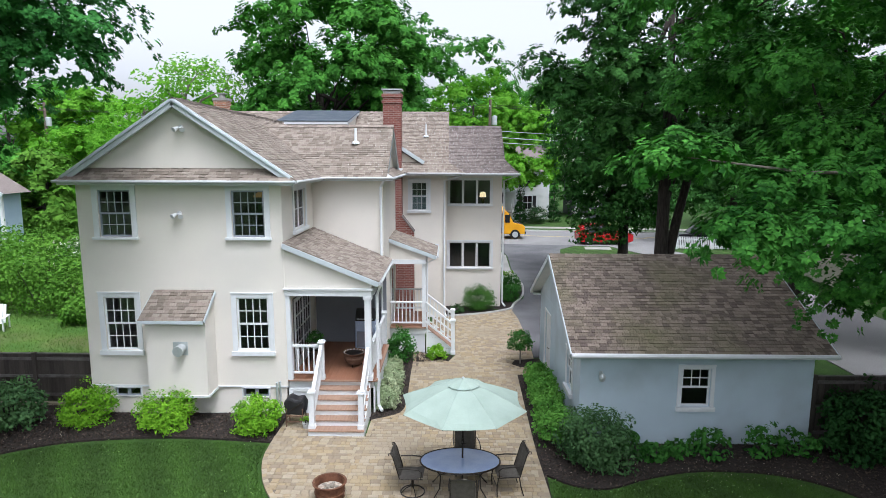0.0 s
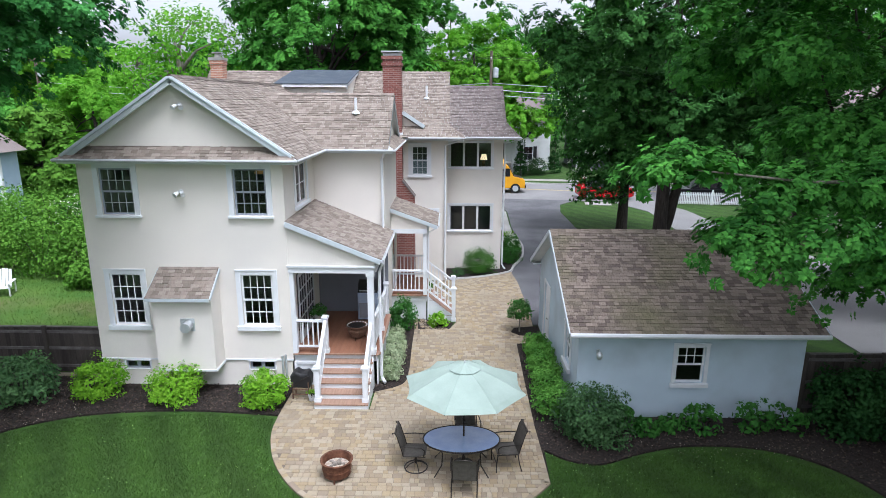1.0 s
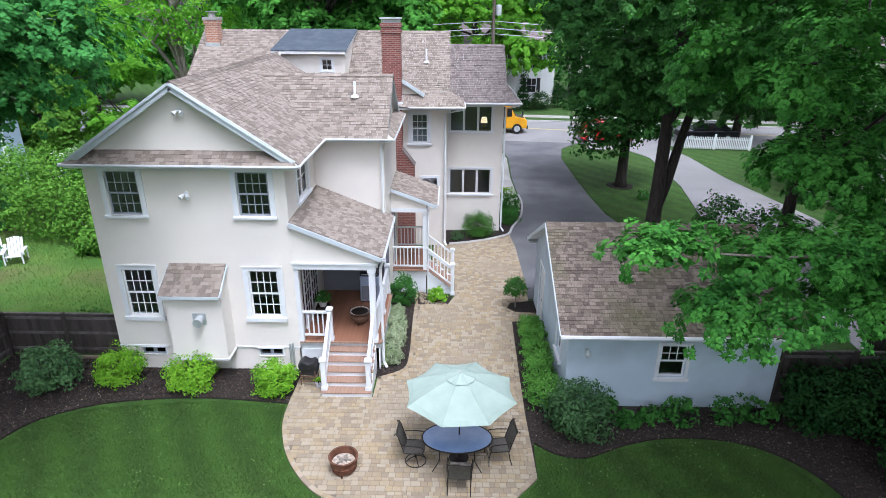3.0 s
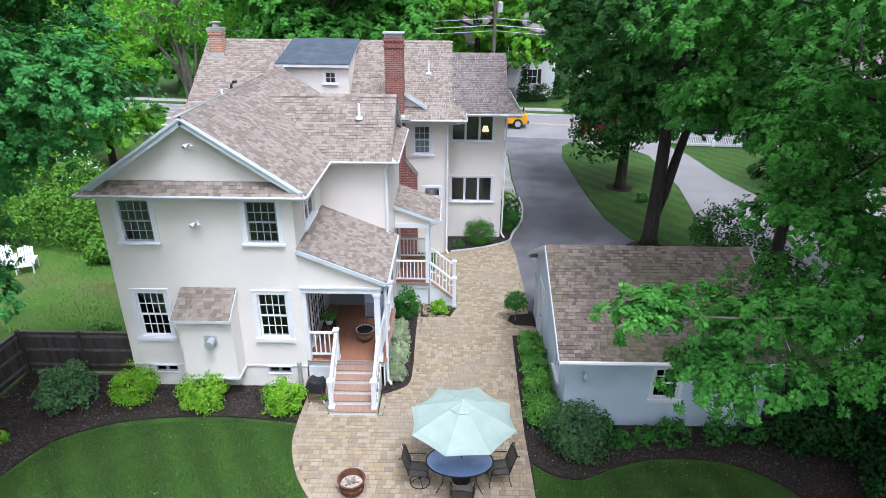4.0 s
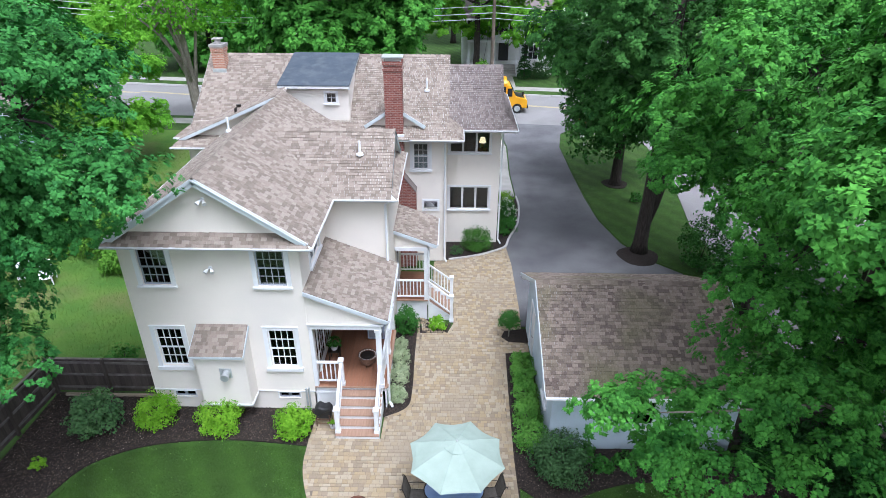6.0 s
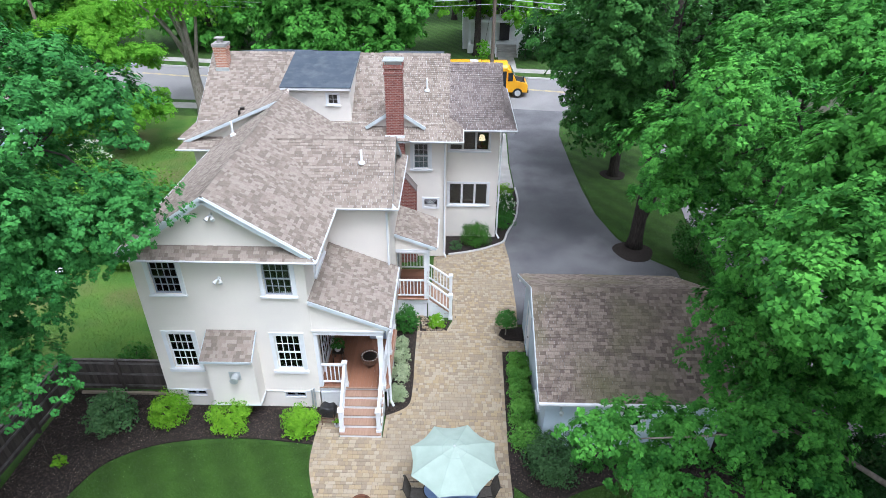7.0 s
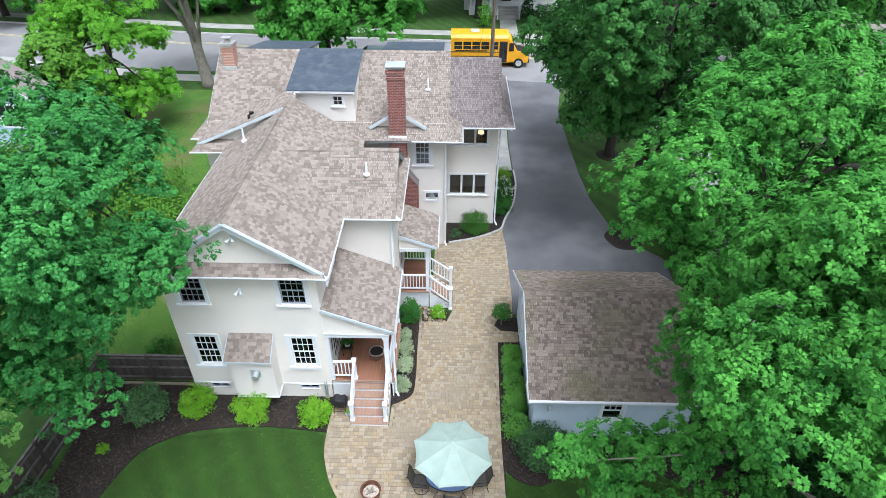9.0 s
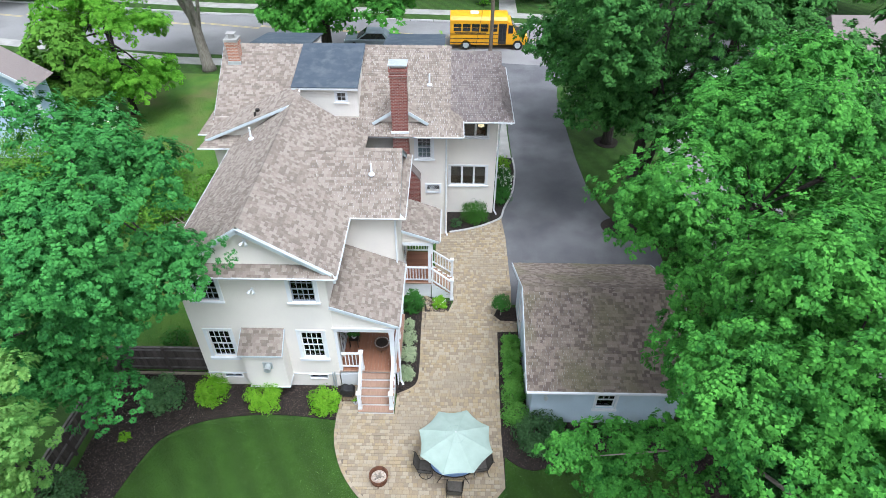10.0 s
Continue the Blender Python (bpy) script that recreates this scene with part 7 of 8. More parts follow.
tree("street_tree", (-9.5, 46.5, 0), 14.0, 0.42, [(-9.0, 46.5, 14.0, 6.6, 5.0, 6.5), (-8.3, 46.0, 7.2, 5.8, 4.2, 3.0), (-4.8, 46.5, 9.5, 3.4, 3.2, 3.4), (-5.6, 46.3, 14.0, 4.0, 3.6, 5.0)],
     0, 0, 0, 0.40, L_MID, "large rounded street maple in front of the house", OVAL, seed=9, fork=0.3, limbs=12, twigs=30, lump=(380, 1.45))
tree("street_tree", (-19.7, 47.2, 0), 12.0, 0.42, [(-19.0, 47.3, 11.0, 4.6, 4.0, 3.6), (-22.5, 47.0, 9.5, 3.2, 3.0, 2.6)],
     330, 22, 0.8, 0.32, L_LIGHT, "half-bare old street tree with grey forked trunk", OVAL, bark=M["bark_grey"], seed=10, fork=0.2, limbs=16, twigs=70, lean=(-0.8, 0))
tree("lawn_tree", (-22.6, 39.3, 0), 7.5, 0.22, [(-22.6, 39.2, 5.6, 3.5, 3.1, 3.6), (-21.2, 38.6, 3.2, 2.4, 2.1, 1.7), (-24.6, 39.5, 6.8, 2.2, 2.0, 2.2)],
     0, 0, 0, 0.20, L_LIGHT, "bright yellow-green tree on the side lawn", OVAL, seed=12, limbs=9, twigs=30, ragged=0.4, lump=(130, 0.95))
tree("spring_tree", (3.0, 67.5, 0), 13.0, 0.35, [(3.2, 67.5, 10.2, 5.6, 4.2, 6.0), (-1.5, 68.0, 8.5, 4.0, 3.5, 4.5), (9.3, 65.2, 8.9, 2.7, 2.4, 4.4), (6.8, 66.5, 9.6, 3.0, 2.6, 4.0), (7.2, 63.5, 5.7, 1.9, 1.5, 2.2), (9.5, 63.8, 6.0, 1.5, 1.4, 2.0)],
     0, 0, 0, 0.36, L_LIGHT, "yellow-green tree across the street", seed=13, limbs=9, twigs=20, lump=(290, 1.2))
for i, (x, y, z, rx, ry, rz, mt_, lb) in enumerate((
        (0.5, 88, 15.5, 10, 6, 11, L_MID, "tall green tree behind the far houses"), (16, 78, 11, 7, 5, 9, L_MID, "green tree behind the far house"),
        (-40, 67, 8, 7, 5, 7.5, L_LIGHT, "light green trees down the street"), 
        (-24.6, 36.6, 4.6, 2.0, 1.7, 3.0, L_BRUSH, "pale green tree beside the blue house"), (-52, 46, 8, 6, 5, 8, L_MID, "green tree in the neighbouring yard"), (-48, 66, 9, 9, 6, 9, L_MID, "green tree far down the street"),
        (-27, 70, 7, 6, 5, 7.5, L_MID, "green tree across the street"), (-8.5, 66.5, 6, 4.5, 3.5, 6, L_MID, "green tree across the street"), (-17, 72, 10, 8, 5, 9, L_MID, "green tree across the street"), (24, 50, 8, 5, 4.5, 6.5, L_DARK, "dark tree by the neighbouring drive"),
        (20.5, 21, 9.5, 4.5, 4.5, 6.0, L_DARK, "dark tree beside the neighbouring house"), (36, 62, 10, 8, 6, 9, L_MID, "green tree down the street"),
        # trees at y below 3 are unseen, added to shade the garden and darken reflections
        (17.5, 9.5, 9, 4.5, 4.5, 5.0, L_MAPLE, "green maple beyond the shade fence"), (52, 70, 10, 9, 6, 9, L_MID, "green tree far down the street"), (-64, 60, 10, 9, 6, 9, L_MID, "green tree at the end of the street"), (-14, -20, 8, 8, 5, 8.5, L_MID, "unseen green tree at the foot of the garden, added for reflections"), (1, -24, 8, 9, 5, 9, L_MID, "unseen green tree at the foot of the garden, added for reflections"), (15, -19, 8, 8, 5, 8.5, L_MID, "unseen green tree at the foot of the garden, added for reflections"), (26, -6, 8, 5, 7, 8, L_MID, "unseen green tree added beside the garden to block light"), (13.5, -3.5, 9, 5, 4.5, 7.5, L_MID, "unseen green tree added beside the garden to block light"), (19, 2.5, 9, 4.5, 4.5, 7, L_MID, "unseen green tree added beside the garden to block light"), (-28, -4, 8, 5, 8, 8, L_MID, "unseen green tree added beside the garden to block light"))):
    tree("background_tree", (x, y, 0), z + rz * 0.3, 0.32, [(x, y, z, rx, ry, rz), (x + rx * 0.5, y - ry * 0.2, z - rz * 0.3, rx * 0.6, ry * 0.6, rz * 0.5), (x - rx * 0.5, y, z - rz * 0.35, rx * 0.6, ry * 0.6, rz * 0.5)],
         0, 0, 0, 0.6 if y < 0 or y > 60 else 0.45, mt_, lb, seed=100 + i, limbs=6, twigs=12, group="trees in the distance", ragged=0.12, lump=(34 if y < 0 else 95, min(2.3, 0.30 * rx)))
woods = thing("far_woods", (0, 130, 0), "distant belt of green woods closing the view", "woods", kind="stuff")
rngw = np.random.default_rng(77)
bl = []
for k in range(60):
    a = -1.35 + 2.7 * k / 59
    rad = 125 + 18 * math.sin(k * 2.3)
    bl.append((rad * math.sin(a), rad * math.cos(a), 6 + 2.0 * math.sin(k * 1.7), 8, 6, 8.5 + 2.5 * math.sin(k * 3.1)))
crown(rngw, "foliage", bl, 3600, 12, 1.8, 1.3, L_MID, woods, hollow=0.75)
# ---- street ----
M["bus_yellow"] = mat("bus_yellow", (0.72, 0.36, 0.012), (0.66, 0.32, 0.010), scale=2, rough=0.35, fine=0.03)
M["car_red"] = mat("car_red", (0.42, 0.012, 0.016), (0.36, 0.010, 0.013), scale=2, rough=0.25, fine=0.03)
M["car_black"] = mat("car_black", (0.010, 0.011, 0.016), (0.016, 0.017, 0.022), scale=2, rough=0.2, fine=0.03)
M["tyre"] = mat("tyre", (0.013, 0.013, 0.013), (0.022, 0.022, 0.022), scale=8, rough=0.9)
M["dark_glass"] = mat("dark_glass", (0.012, 0.014, 0.016), (0.02, 0.022, 0.025), scale=2, rough=0.08, spec=0.6)
M["siding_white"] = mat("white_siding", (0.66, 0.67, 0.66), (0.60, 0.61, 0.60), scale=1.5, rough=0.7, fine=0.05)
M["siding_cream"] = mat("cream_siding", (0.52, 0.49, 0.40), (0.47, 0.44, 0.36), scale=1.5, rough=0.75, fine=0.05)
M["siding_blue"] = mat("blue_siding", (0.34, 0.43, 0.52), (0.30, 0.39, 0.48), scale=1.5, rough=0.75, fine=0.05)
M["pole_wood"] = mat("pole_wood", (0.11, 0.085, 0.065), (0.17, 0.135, 0.105), scale=4, rough=0.9, stretch=(5, 5, 0.4), bump=0.4)
M["red_lens"] = mat("red_lens", (0.35, 0.01, 0.01), (0.3, 0.01, 0.01), rough=0.2)


def wheel(parent, x, y, r, w, side):
    """A wheel with its outer face towards side (-1: -y)."""
    t = part("wheel", Build().tube([(x, y, r), (x, y + side * -w, r)], r, 20), M["tyre"], parent)
    part("rim", Build().tube([(x, y + side * 0.004, r), (x, y - side * 0.03, r)], r * 0.62, 14), M["steel"], t)


def extruded(profile, y0, y1, inset=0.0):
    """A body with that side outline (x, z), from y0 to y1, its upper edge drawn in."""
    zmax = max(p[1] for p in profile)
    b = Build()
    rings = []
    for y, k in ((y0, 0.0), (y0 - 0.0, 1.0), (y1, 1.0), (y1, 0.0)):
        rings.append(y)
    n = len(profile)
    a = [(x, y0 + inset * max(0, (z - 0.9)) , z) for x, z in profile]
    c = [(x, y1 - inset * max(0, (z - 0.9)), z) for x, z in profile]
    return b.add(a + c, [tuple(range(n - 1, -1, -1)), tuple(range(n, 2 * n))] + [(i, (i + 1) % n, n + (i + 1) % n, n + i) for i in range(n)])


def car(x, y, length, height, paint, label, suv=False, face=1):
    """A parked car along x, its near side at y."""
    c = thing("car", (x + length / 2, y + 0.9, 0), label, "car")
    L_, H_ = length, height
    hood = 0.58 * H_
    low = [(0.02, 0.32), (0.0, hood), (0.06 * L_, hood + 0.03), (0.94 * L_, hood), (L_, hood * 0.9), (L_, 0.32), (L_ * 0.93, 0.2), (0.06 * L_, 0.2)]
    top = [(0.03 * L_ if suv else 0.12 * L_, hood), (0.08 * L_ if suv else 0.24 * L_, H_ - 0.04), (0.14 * L_ if suv else 0.30 * L_, H_), (0.58 * L_, H_), (0.76 * L_, hood)]
    F = (lambda p: [(x + (q[0] if face > 0 else L_ - q[0]), q[1]) for q in p])
    part("body", extruded(F(low), y, y + 1.8, 0.0), paint, c, bevel=0.06)
    cab = part("cabin", extruded(F(top), y + 0.06, y + 1.74, 0.30), paint, c, bevel=0.05)
    g = [(0.10 * L_ if suv else 0.20 * L_, hood + 0.05), (0.12 * L_ if suv else 0.27 * L_, H_ - 0.10), (0.56 * L_, H_ - 0.10), (0.71 * L_, hood + 0.05)]
    gl = extruded(F(g), y + 0.045, y + 1.755, 0.30)
    part("side_window", gl, M["dark_glass"], c)
    fr = [(0.585 * L_, H_ - 0.03), (0.60 * L_, H_ - 0.03), (0.765 * L_, hood + 0.04), (0.75 * L_, hood + 0.04)]
    part("windscreen", extruded(F(fr), y + 0.2, y + 1.6, 0.05), M["dark_glass"], c)
    for u in (0.19, 0.81):
        xx = x + u * L_
        wheel(c, xx, y - 0.01, 0.34 if suv else 0.31, 0.22, -1)
        wheel(c, xx, y + 1.81, 0.34 if suv else 0.31, 0.22, 1)
    for s in (0.05, 1.5):
        part("tail_light", Build().box(*((x - 0.01, y + s, hood - 0.2, x + 0.04, y + s + 0.25, hood - 0.05) if face > 0 else (x + L_ - 0.04, y + s, hood - 0.2, x + L_ + 0.01, y + s + 0.25, hood - 0.05))), M["red_lens"], c)
        part("headlight", Build().box(*((x + L_ - 0.04, y + s, hood - 0.22, x + L_ + 0.012, y + s + 0.25, hood - 0.08) if face > 0 else (x - 0.012, y + s, hood - 0.22, x + 0.04, y + s + 0.25, hood - 0.08))), M["trim"], c)
    return c


car(10.95, 48.75, 4.5, 1.66, M["car_red"], "red compact sport utility vehicle parked at the kerb", suv=True)
car(-9.15, 51.9, 4.6, 1.42, mat("car_silver", (0.33, 0.39, 0.43), (0.38, 0.44, 0.48), scale=2, rough=0.25, metal=0.4, fine=0.03), "silver-blue saloon car stopped in the street", face=-1)
car(19.3, 49.5, 4.8, 1.45, M["car_black"], "black saloon car parked along the street", face=-1)

bus = thing("school_bus", (3.5, 53.2, 0), "short yellow school bus with black rails and dark windows", "bus")
bx0, bx1, by0, by1 = 0.15, 6.95, 52.05, 54.2
part("body", Build().prism([(bx0, by0, 0.45), (bx0, by1, 0.45), (bx0, by1, 2.55), (bx0, by1 - 0.25, 2.82), (bx0, (by0 + by1) / 2, 2.90), (bx0, by0 + 0.25, 2.82), (bx0, by0, 2.55)], (5.0, 0, 0)), M["bus_yellow"], bus, bevel=0.03)
part("hood", extruded([(5.15, 0.45), (5.15, 2.45), (5.45, 2.35), (5.95, 1.45), (6.75, 1.28), (6.95, 1.1), (6.95, 0.45)], by0 + 0.08, by1 - 0.08), M["bus_yellow"], bus, bevel=0.05)
part("windscreen", extruded([(5.46, 2.30), (5.50, 2.34), (5.98, 1.52), (5.94, 1.48)], by0 + 0.16, by1 - 0.16), M["dark_glass"], bus)
part("bonnet_panel", extruded([(5.98, 1.46), (6.72, 1.31), (6.72, 1.29), (5.98, 1.44)], by0 + 0.25, by1 - 0.25), M["black"], bus)
for k in range(5):
    x = bx0 + 0.3 + k * 0.78
    part("side_window", Build().box(x, by0 - 0.012, 1.62, x + 0.68, by0 + 0.01, 2.25), M["dark_glass"], bus)
    part("window_bar", Build().box(x, by0 - 0.018, 1.92, x + 0.68, by0 - 0.010, 1.95), M["bus_yellow"], bus)
part("door", Build().box(4.36, by0 - 0.012, 0.50, 5.05, by0 + 0.01, 2.3), M["black"], bus, "black folding door")
for x in (4.42, 4.75):
    part("door_window", Build().box(x, by0 - 0.018, 0.8, x + 0.26, by0 - 0.010, 2.2), M["dark_glass"], bus)
for z in (0.62, 0.98, 1.36):
    part("rub_rail", Build().box(bx0, by0 - 0.022, z, 4.34, by0 - 0.002, z + 0.055), M["black"], bus)
part("lettering_bar", Build().box(0.55, by0 - 0.008, 1.44, 3.3, by0 - 0.001, 1.53), M["black"], bus)
part("driver_window", Build().box(5.2, by0 + 0.06, 1.45, 5.62, by0 + 0.09, 2.15), M["dark_glass"], bus)
part("bumper", Build().box(6.9, by0 + 0.1, 0.42, 7.05, by1 - 0.1, 0.68), M["black"], bus, bevel=0.02)
part("roof_hatch", Build().box(1.9, 52.75, 2.88, 2.6, 53.45, 2.94), M["trim"], bus)
part("mirror", Build().tube([(6.3, by0 + 0.1, 1.35), (6.5, by0 - 0.18, 1.75)], 0.015, 6).tube([(6.5, by0 - 0.18, 1.6), (6.5, by0 - 0.18, 1.95)], 0.07, 8), M["black"], bus)
for x in (1.55, 6.1):
    wheel(bus, x, by0 + 0.0, 0.42, 0.25, -1)
    wheel(bus, x, by1 - 0.0, 0.42, 0.25, 1)


def utility_pole(x, y, h, label):
    p = thing("utility_pole", (x, y, 0), label, "utility pole")
    part("pole", Build().tube([(x, y, -0.1), (x, y, h)], [0.17, 0.11], 10), M["pole_wood"], p)
    part("crossarm", Build().obox(pose(x, y, h - 0.7, 0, 0, 84), 2.3, 0.09, 0.11), M["pole_wood"], p)
    for k in (-1.0, -0.5, 0.5, 1.0):
        part("insulator", Build().lathe([(0.03, 0), (0.045, 0.06), (0.03, 0.13)], (x + 0.104 * k, y + k, h - 0.64), 8), M["steel"], p)
    part("transformer", Build().lathe([(0.19, 0), (0.22, 0.03), (0.22, 0.68), (0.20, 0.72), (0.05, 0.76)], (x + 0.34, y - 0.12, h - 2.0), 14), M["steel"], p, "grey pole transformer")
    return p


utility_pole(3.5, 48.35, 11.6, "weathered wooden utility pole with a grey transformer")
utility_pole(-34.0, 51.4, 11.6, "weathered wooden utility pole down the street")
utility_pole(42.0, 44.9, 11.6, "weathered wooden utility pole up the street")


def wire(p, q, sag, label="thin dark overhead cable", r=0.012):
    p, q = Vector(p), Vector(q)
    w = thing("overhead_cable", p.lerp(q, 0.5), label, "cable", "overhead cables")
    pts = [p.lerp(q, k / 12) - Vector((0, 0, sag * 4 * (k / 12) * (1 - k / 12))) for k in range(13)]
    part("strand", Build().tube(pts, r, 5), M["metal_dark"] if r < 0.02 else M["gutter"], w)


for dz, dy, r in ((-0.5, 0.9, 0.012), (-0.5, -0.9, 0.012), (-2.9, 0.0, 0.028), (-3.3, 0.0, 0.02), (-2.4, 0.05, 0.022)):
    wire((3.5, 48.35 + dy, 11.6 + dz), (-34.0, 51.4 + dy, 11.6 + dz), 0.7, r=r)
    wire((3.5, 48.35 + dy, 11.6 + dz), (42.0, 44.9 + dy, 11.6 + dz), 0.7, r=r)
wire((3.5, 48.35, 9.2), (2.6, 33.0, 6.4), 0.4)
wire((3.5, 48.35, 9.6), (2.2, 50.4, 0.0), 0.0)
wire((3.5, 48.35, 9.0), (24.6, 40.2, 6.0), 0.6)


def clap_wall(b, x0, x1, y, z0, z1, step=0.14):
    n = int((z1 - z0) / step)
    for k in range(n):
        za, zb = z0 + (z1 - z0) * k / n, z0 + (z1 - z0) * (k + 1) / n
        b.add([(x0, y - 0.022, za), (x1, y - 0.022, za), (x1, y - 0.002, zb), (x0, y - 0.002, zb), (x0, y, za), (x1, y, za)], [(0, 1, 2, 3), (0, 4, 5, 1)])
    return b


def far_window(parent, x, z, w, h, y, shutters=None):
    o_, i_ = [(x - 0.09, z - 0.09), (x + w + 0.09, z - 0.09), (x + w + 0.09, z + h + 0.1), (x - 0.09, z + h + 0.1)], [(x, z), (x + w, z), (x + w, z + h), (x, z + h)]
    vs = [(px, y - 0.05, pz) for px, pz in o_ + i_] + [(px, y - 0.01, pz) for px, pz in o_ + i_]
    fs = []
    for k in range(4):
        n_ = (k + 1) % 4
        fs += [(k, n_, 4 + n_, 4 + k), (8 + k, 8 + n_, n_, k), (4 + k, 4 + n_, 12 + n_, 12 + k)]
    win = part("window", Build().add(vs, fs), M["trim"], parent)
    part("sash_bar", Build().box(x + 0.002, y - 0.045, z + h / 2 - 0.025, x + w - 0.002, y - 0.02, z + h / 2 + 0.025), M["trim"], win)
    part("sash_bar", Build().box(x + w / 2 - 0.015, y - 0.042, z + 0.002, x + w / 2 + 0.015, y - 0.018, z + h - 0.002), M["trim"], win)
    part("pane", Build().box(x, y - 0.032, z, x + w, y - 0.026, z + h), M["dark_glass"], win)
    if shutters:
        part("shutter", Build().box(x - 0.5, y - 0.045, z - 0.05, x - 0.1, y - 0.005, z + h + 0.05), shutters, win)
        part("shutter", Build().box(x + w + 0.1, y - 0.045, z - 0.05, x + w + 0.5, y - 0.005, z + h + 0.05), shutters, win)


def far_house(x0, x1, y0, y1, h, zr, wallm, label, wins, roofm, along="x", shutters=None, overhang=0.4):
    hs = thing("house", ((x0 + x1) / 2, (y0 + y1) / 2, 0), label, "house")
    wl_ = part("wall", Build().box(x0, y0, -0.1, x1, y1, h), wallm, hs)
    part("siding", clap_wall(Build(), x0, x1, y0, 0.4, h), wallm, wl_, kind="stuff")
    o = overhang
    if along == "x":
        ym = (y0 + y1) / 2
        part("roof", Build().prism([(x0 - o, y0 - o, h - 0.1), (x0 - o, ym, zr), (x0 - o, y1 + o, h - 0.1), (x0 - o, ym, zr - 0.18)], (x1 - x0 + 2 * o, 0, 0)), roofm, hs)
        part("gable", Build().prism([(x0, y0, h - 0.01), (x0, y1, h - 0.01), (x0, ym, zr - 0.2)], (x1 - x0, 0, 0)), wallm, hs)
    else:
        xm = (x0 + x1) / 2
        part("roof", Build().prism([(x0 - o, y0 - o, h - 0.1), (xm, y0 - o, zr), (x1 + o, y0 - o, h - 0.1), (xm, y0 - o, zr - 0.18)], (0, y1 - y0 + 2 * o, 0)), roofm, hs)
        part("gable", Build().prism([(x0, y0, h - 0.01), (x1, y0, h - 0.01), (xm, y0, zr - 0.2)], (0, y1 - y0, 0)), wallm, hs)
        board((x0 - o, y0 - o - 0.02, h - 0.18), (xm, y0 - o - 0.02, zr - 0.1), 0.2, 0.04, parent=hs)
        board((x1 + o, y0 - o - 0.02, h - 0.18), (xm, y0 - o - 0.02, zr - 0.1), 0.2, 0.04, parent=hs)
    part("corner_board", Build().box(x0 - 0.03, y0 - 0.03, 0, x0 + 0.14, y0 + 0.1, h), M["trim"], hs)
    part("corner_board", Build().box(x1 - 0.14, y0 - 0.03, 0, x1 + 0.03, y0 + 0.1, h), M["trim"], hs)
    for x, z, w, q in wins:
        far_window(hs, x, z, w, q, y0 - 0.02, shutters)
    return hs


opp = far_house(1.5, 12.0, 70.5, 79, 5.6, 8.6, M["siding_white"], "white clapboard house with dark shutters across the street", [(9.0, 1.2, 1.0, 1.5), (9.0, 3.8, 1.0, 1.4), (2.6, 3.8, 1.0, 1.4), (5.6, 3.8, 1.0, 1.4)], M["shingle_grey"], shutters=M["black"])
part("porch_roof", Build().box(2.0, 68.3, 3.25, 8.2, 70.45, 3.5), M["trim"], opp, bevel=0.03)
part("porch_floor", Build().box(2.0, 68.3, 0.0, 8.2, 70.45, 1.0), M["siding_white"], opp)
for x in (2.2, 4.4, 7.9):
    part("porch_column", Build().box(x - 0.12, 68.4, 1.0, x + 0.12, 68.64, 3.25), M["trim"], opp)
part("front_door", Build().box(5.6, 70.35, 1.0, 6.7, 70.43, 3.1), M["black"], opp, "dark front door")
for k in range(5):
    part("step", Build().box(5.1, 66.7 + k * 0.32, -0.02, 7.3, 68.35, 0.2 * (k + 1)), M["concrete"], opp)
for x in (5.0, 7.35):
    part("stair_rail", Build().prism([(x, 66.7, 0.95), (x, 68.3, 1.95), (x, 68.3, 1.85), (x, 66.7, 0.85)], (0.06, 0, 0)).box(x - 0.04, 66.65, 0, x + 0.1, 66.8, 1.05), M["trim"], opp)
    for k in range(8):
        part("baluster", Build().box(x + 0.015, 66.85 + k * 0.18, 0.2 + k * 0.11, x + 0.045, 66.88 + k * 0.18, 0.9 + k * 0.112), M["trim"], opp)
sheet("front_path", [(5.1, 62.0), (6.9, 61.7), (7.0, 66.7), (5.3, 66.7)], 0.004, M["concrete"], "concrete path to the far front steps", "path")
far_house(15.5, 25.0, 72, 80, 4.2, 7.2, mat("dark_siding", (0.06, 0.065, 0.075), (0.08, 0.085, 0.095), scale=1.5), "dark grey house in deep shade", [(17.0, 1.4, 1.1, 1.3), (21.0, 1.4, 1.1, 1.3)], M["shingle_grey"])
far_house(-19, -9, 71, 79, 5.6, 8.8, M["siding_white"], "white clapboard house behind the street trees", [(-17.5, 1.2, 1.0, 1.5), (-14.4, 1.2, 1.0, 1.5), (-11.4, 1.2, 1.0, 1.5), (-17.5, 3.8, 1.0, 1.4), (-14.4, 3.8, 1.0, 1.4), (-11.4, 3.8, 1.0, 1.4)], M["shingle_grey"])
far_house(-32.6, -24.6, 32.9, 34.4, 5.05, 7.8, M["siding_blue"], "pale blue clapboard house with white rakes", [(-30.0, 3.0, 1.0, 1.3), (-26.6, 3.0, 1.0, 1.3)], M["shingle_grey"], along="y")
nb = far_house(21.7, 32.2, 31.0, 37.0, 6.4, 9.2, M["siding_cream"], "cream clapboard neighbouring house behind the trees", [(22.7, 4.2, 1.0, 1.4), (24.7, 1.4, 1.0, 1.5), (27.6, 4.2, 1.0, 1.4), (28.6, 1.4, 1.0, 1.5)], M["shingle_grey"])
part("stoop", Build().box(22.0, 29.6, -0.02, 24.0, 30.97, 0.72), M["siding_cream"], nb, "cream boarded stoop", bevel=0.01)
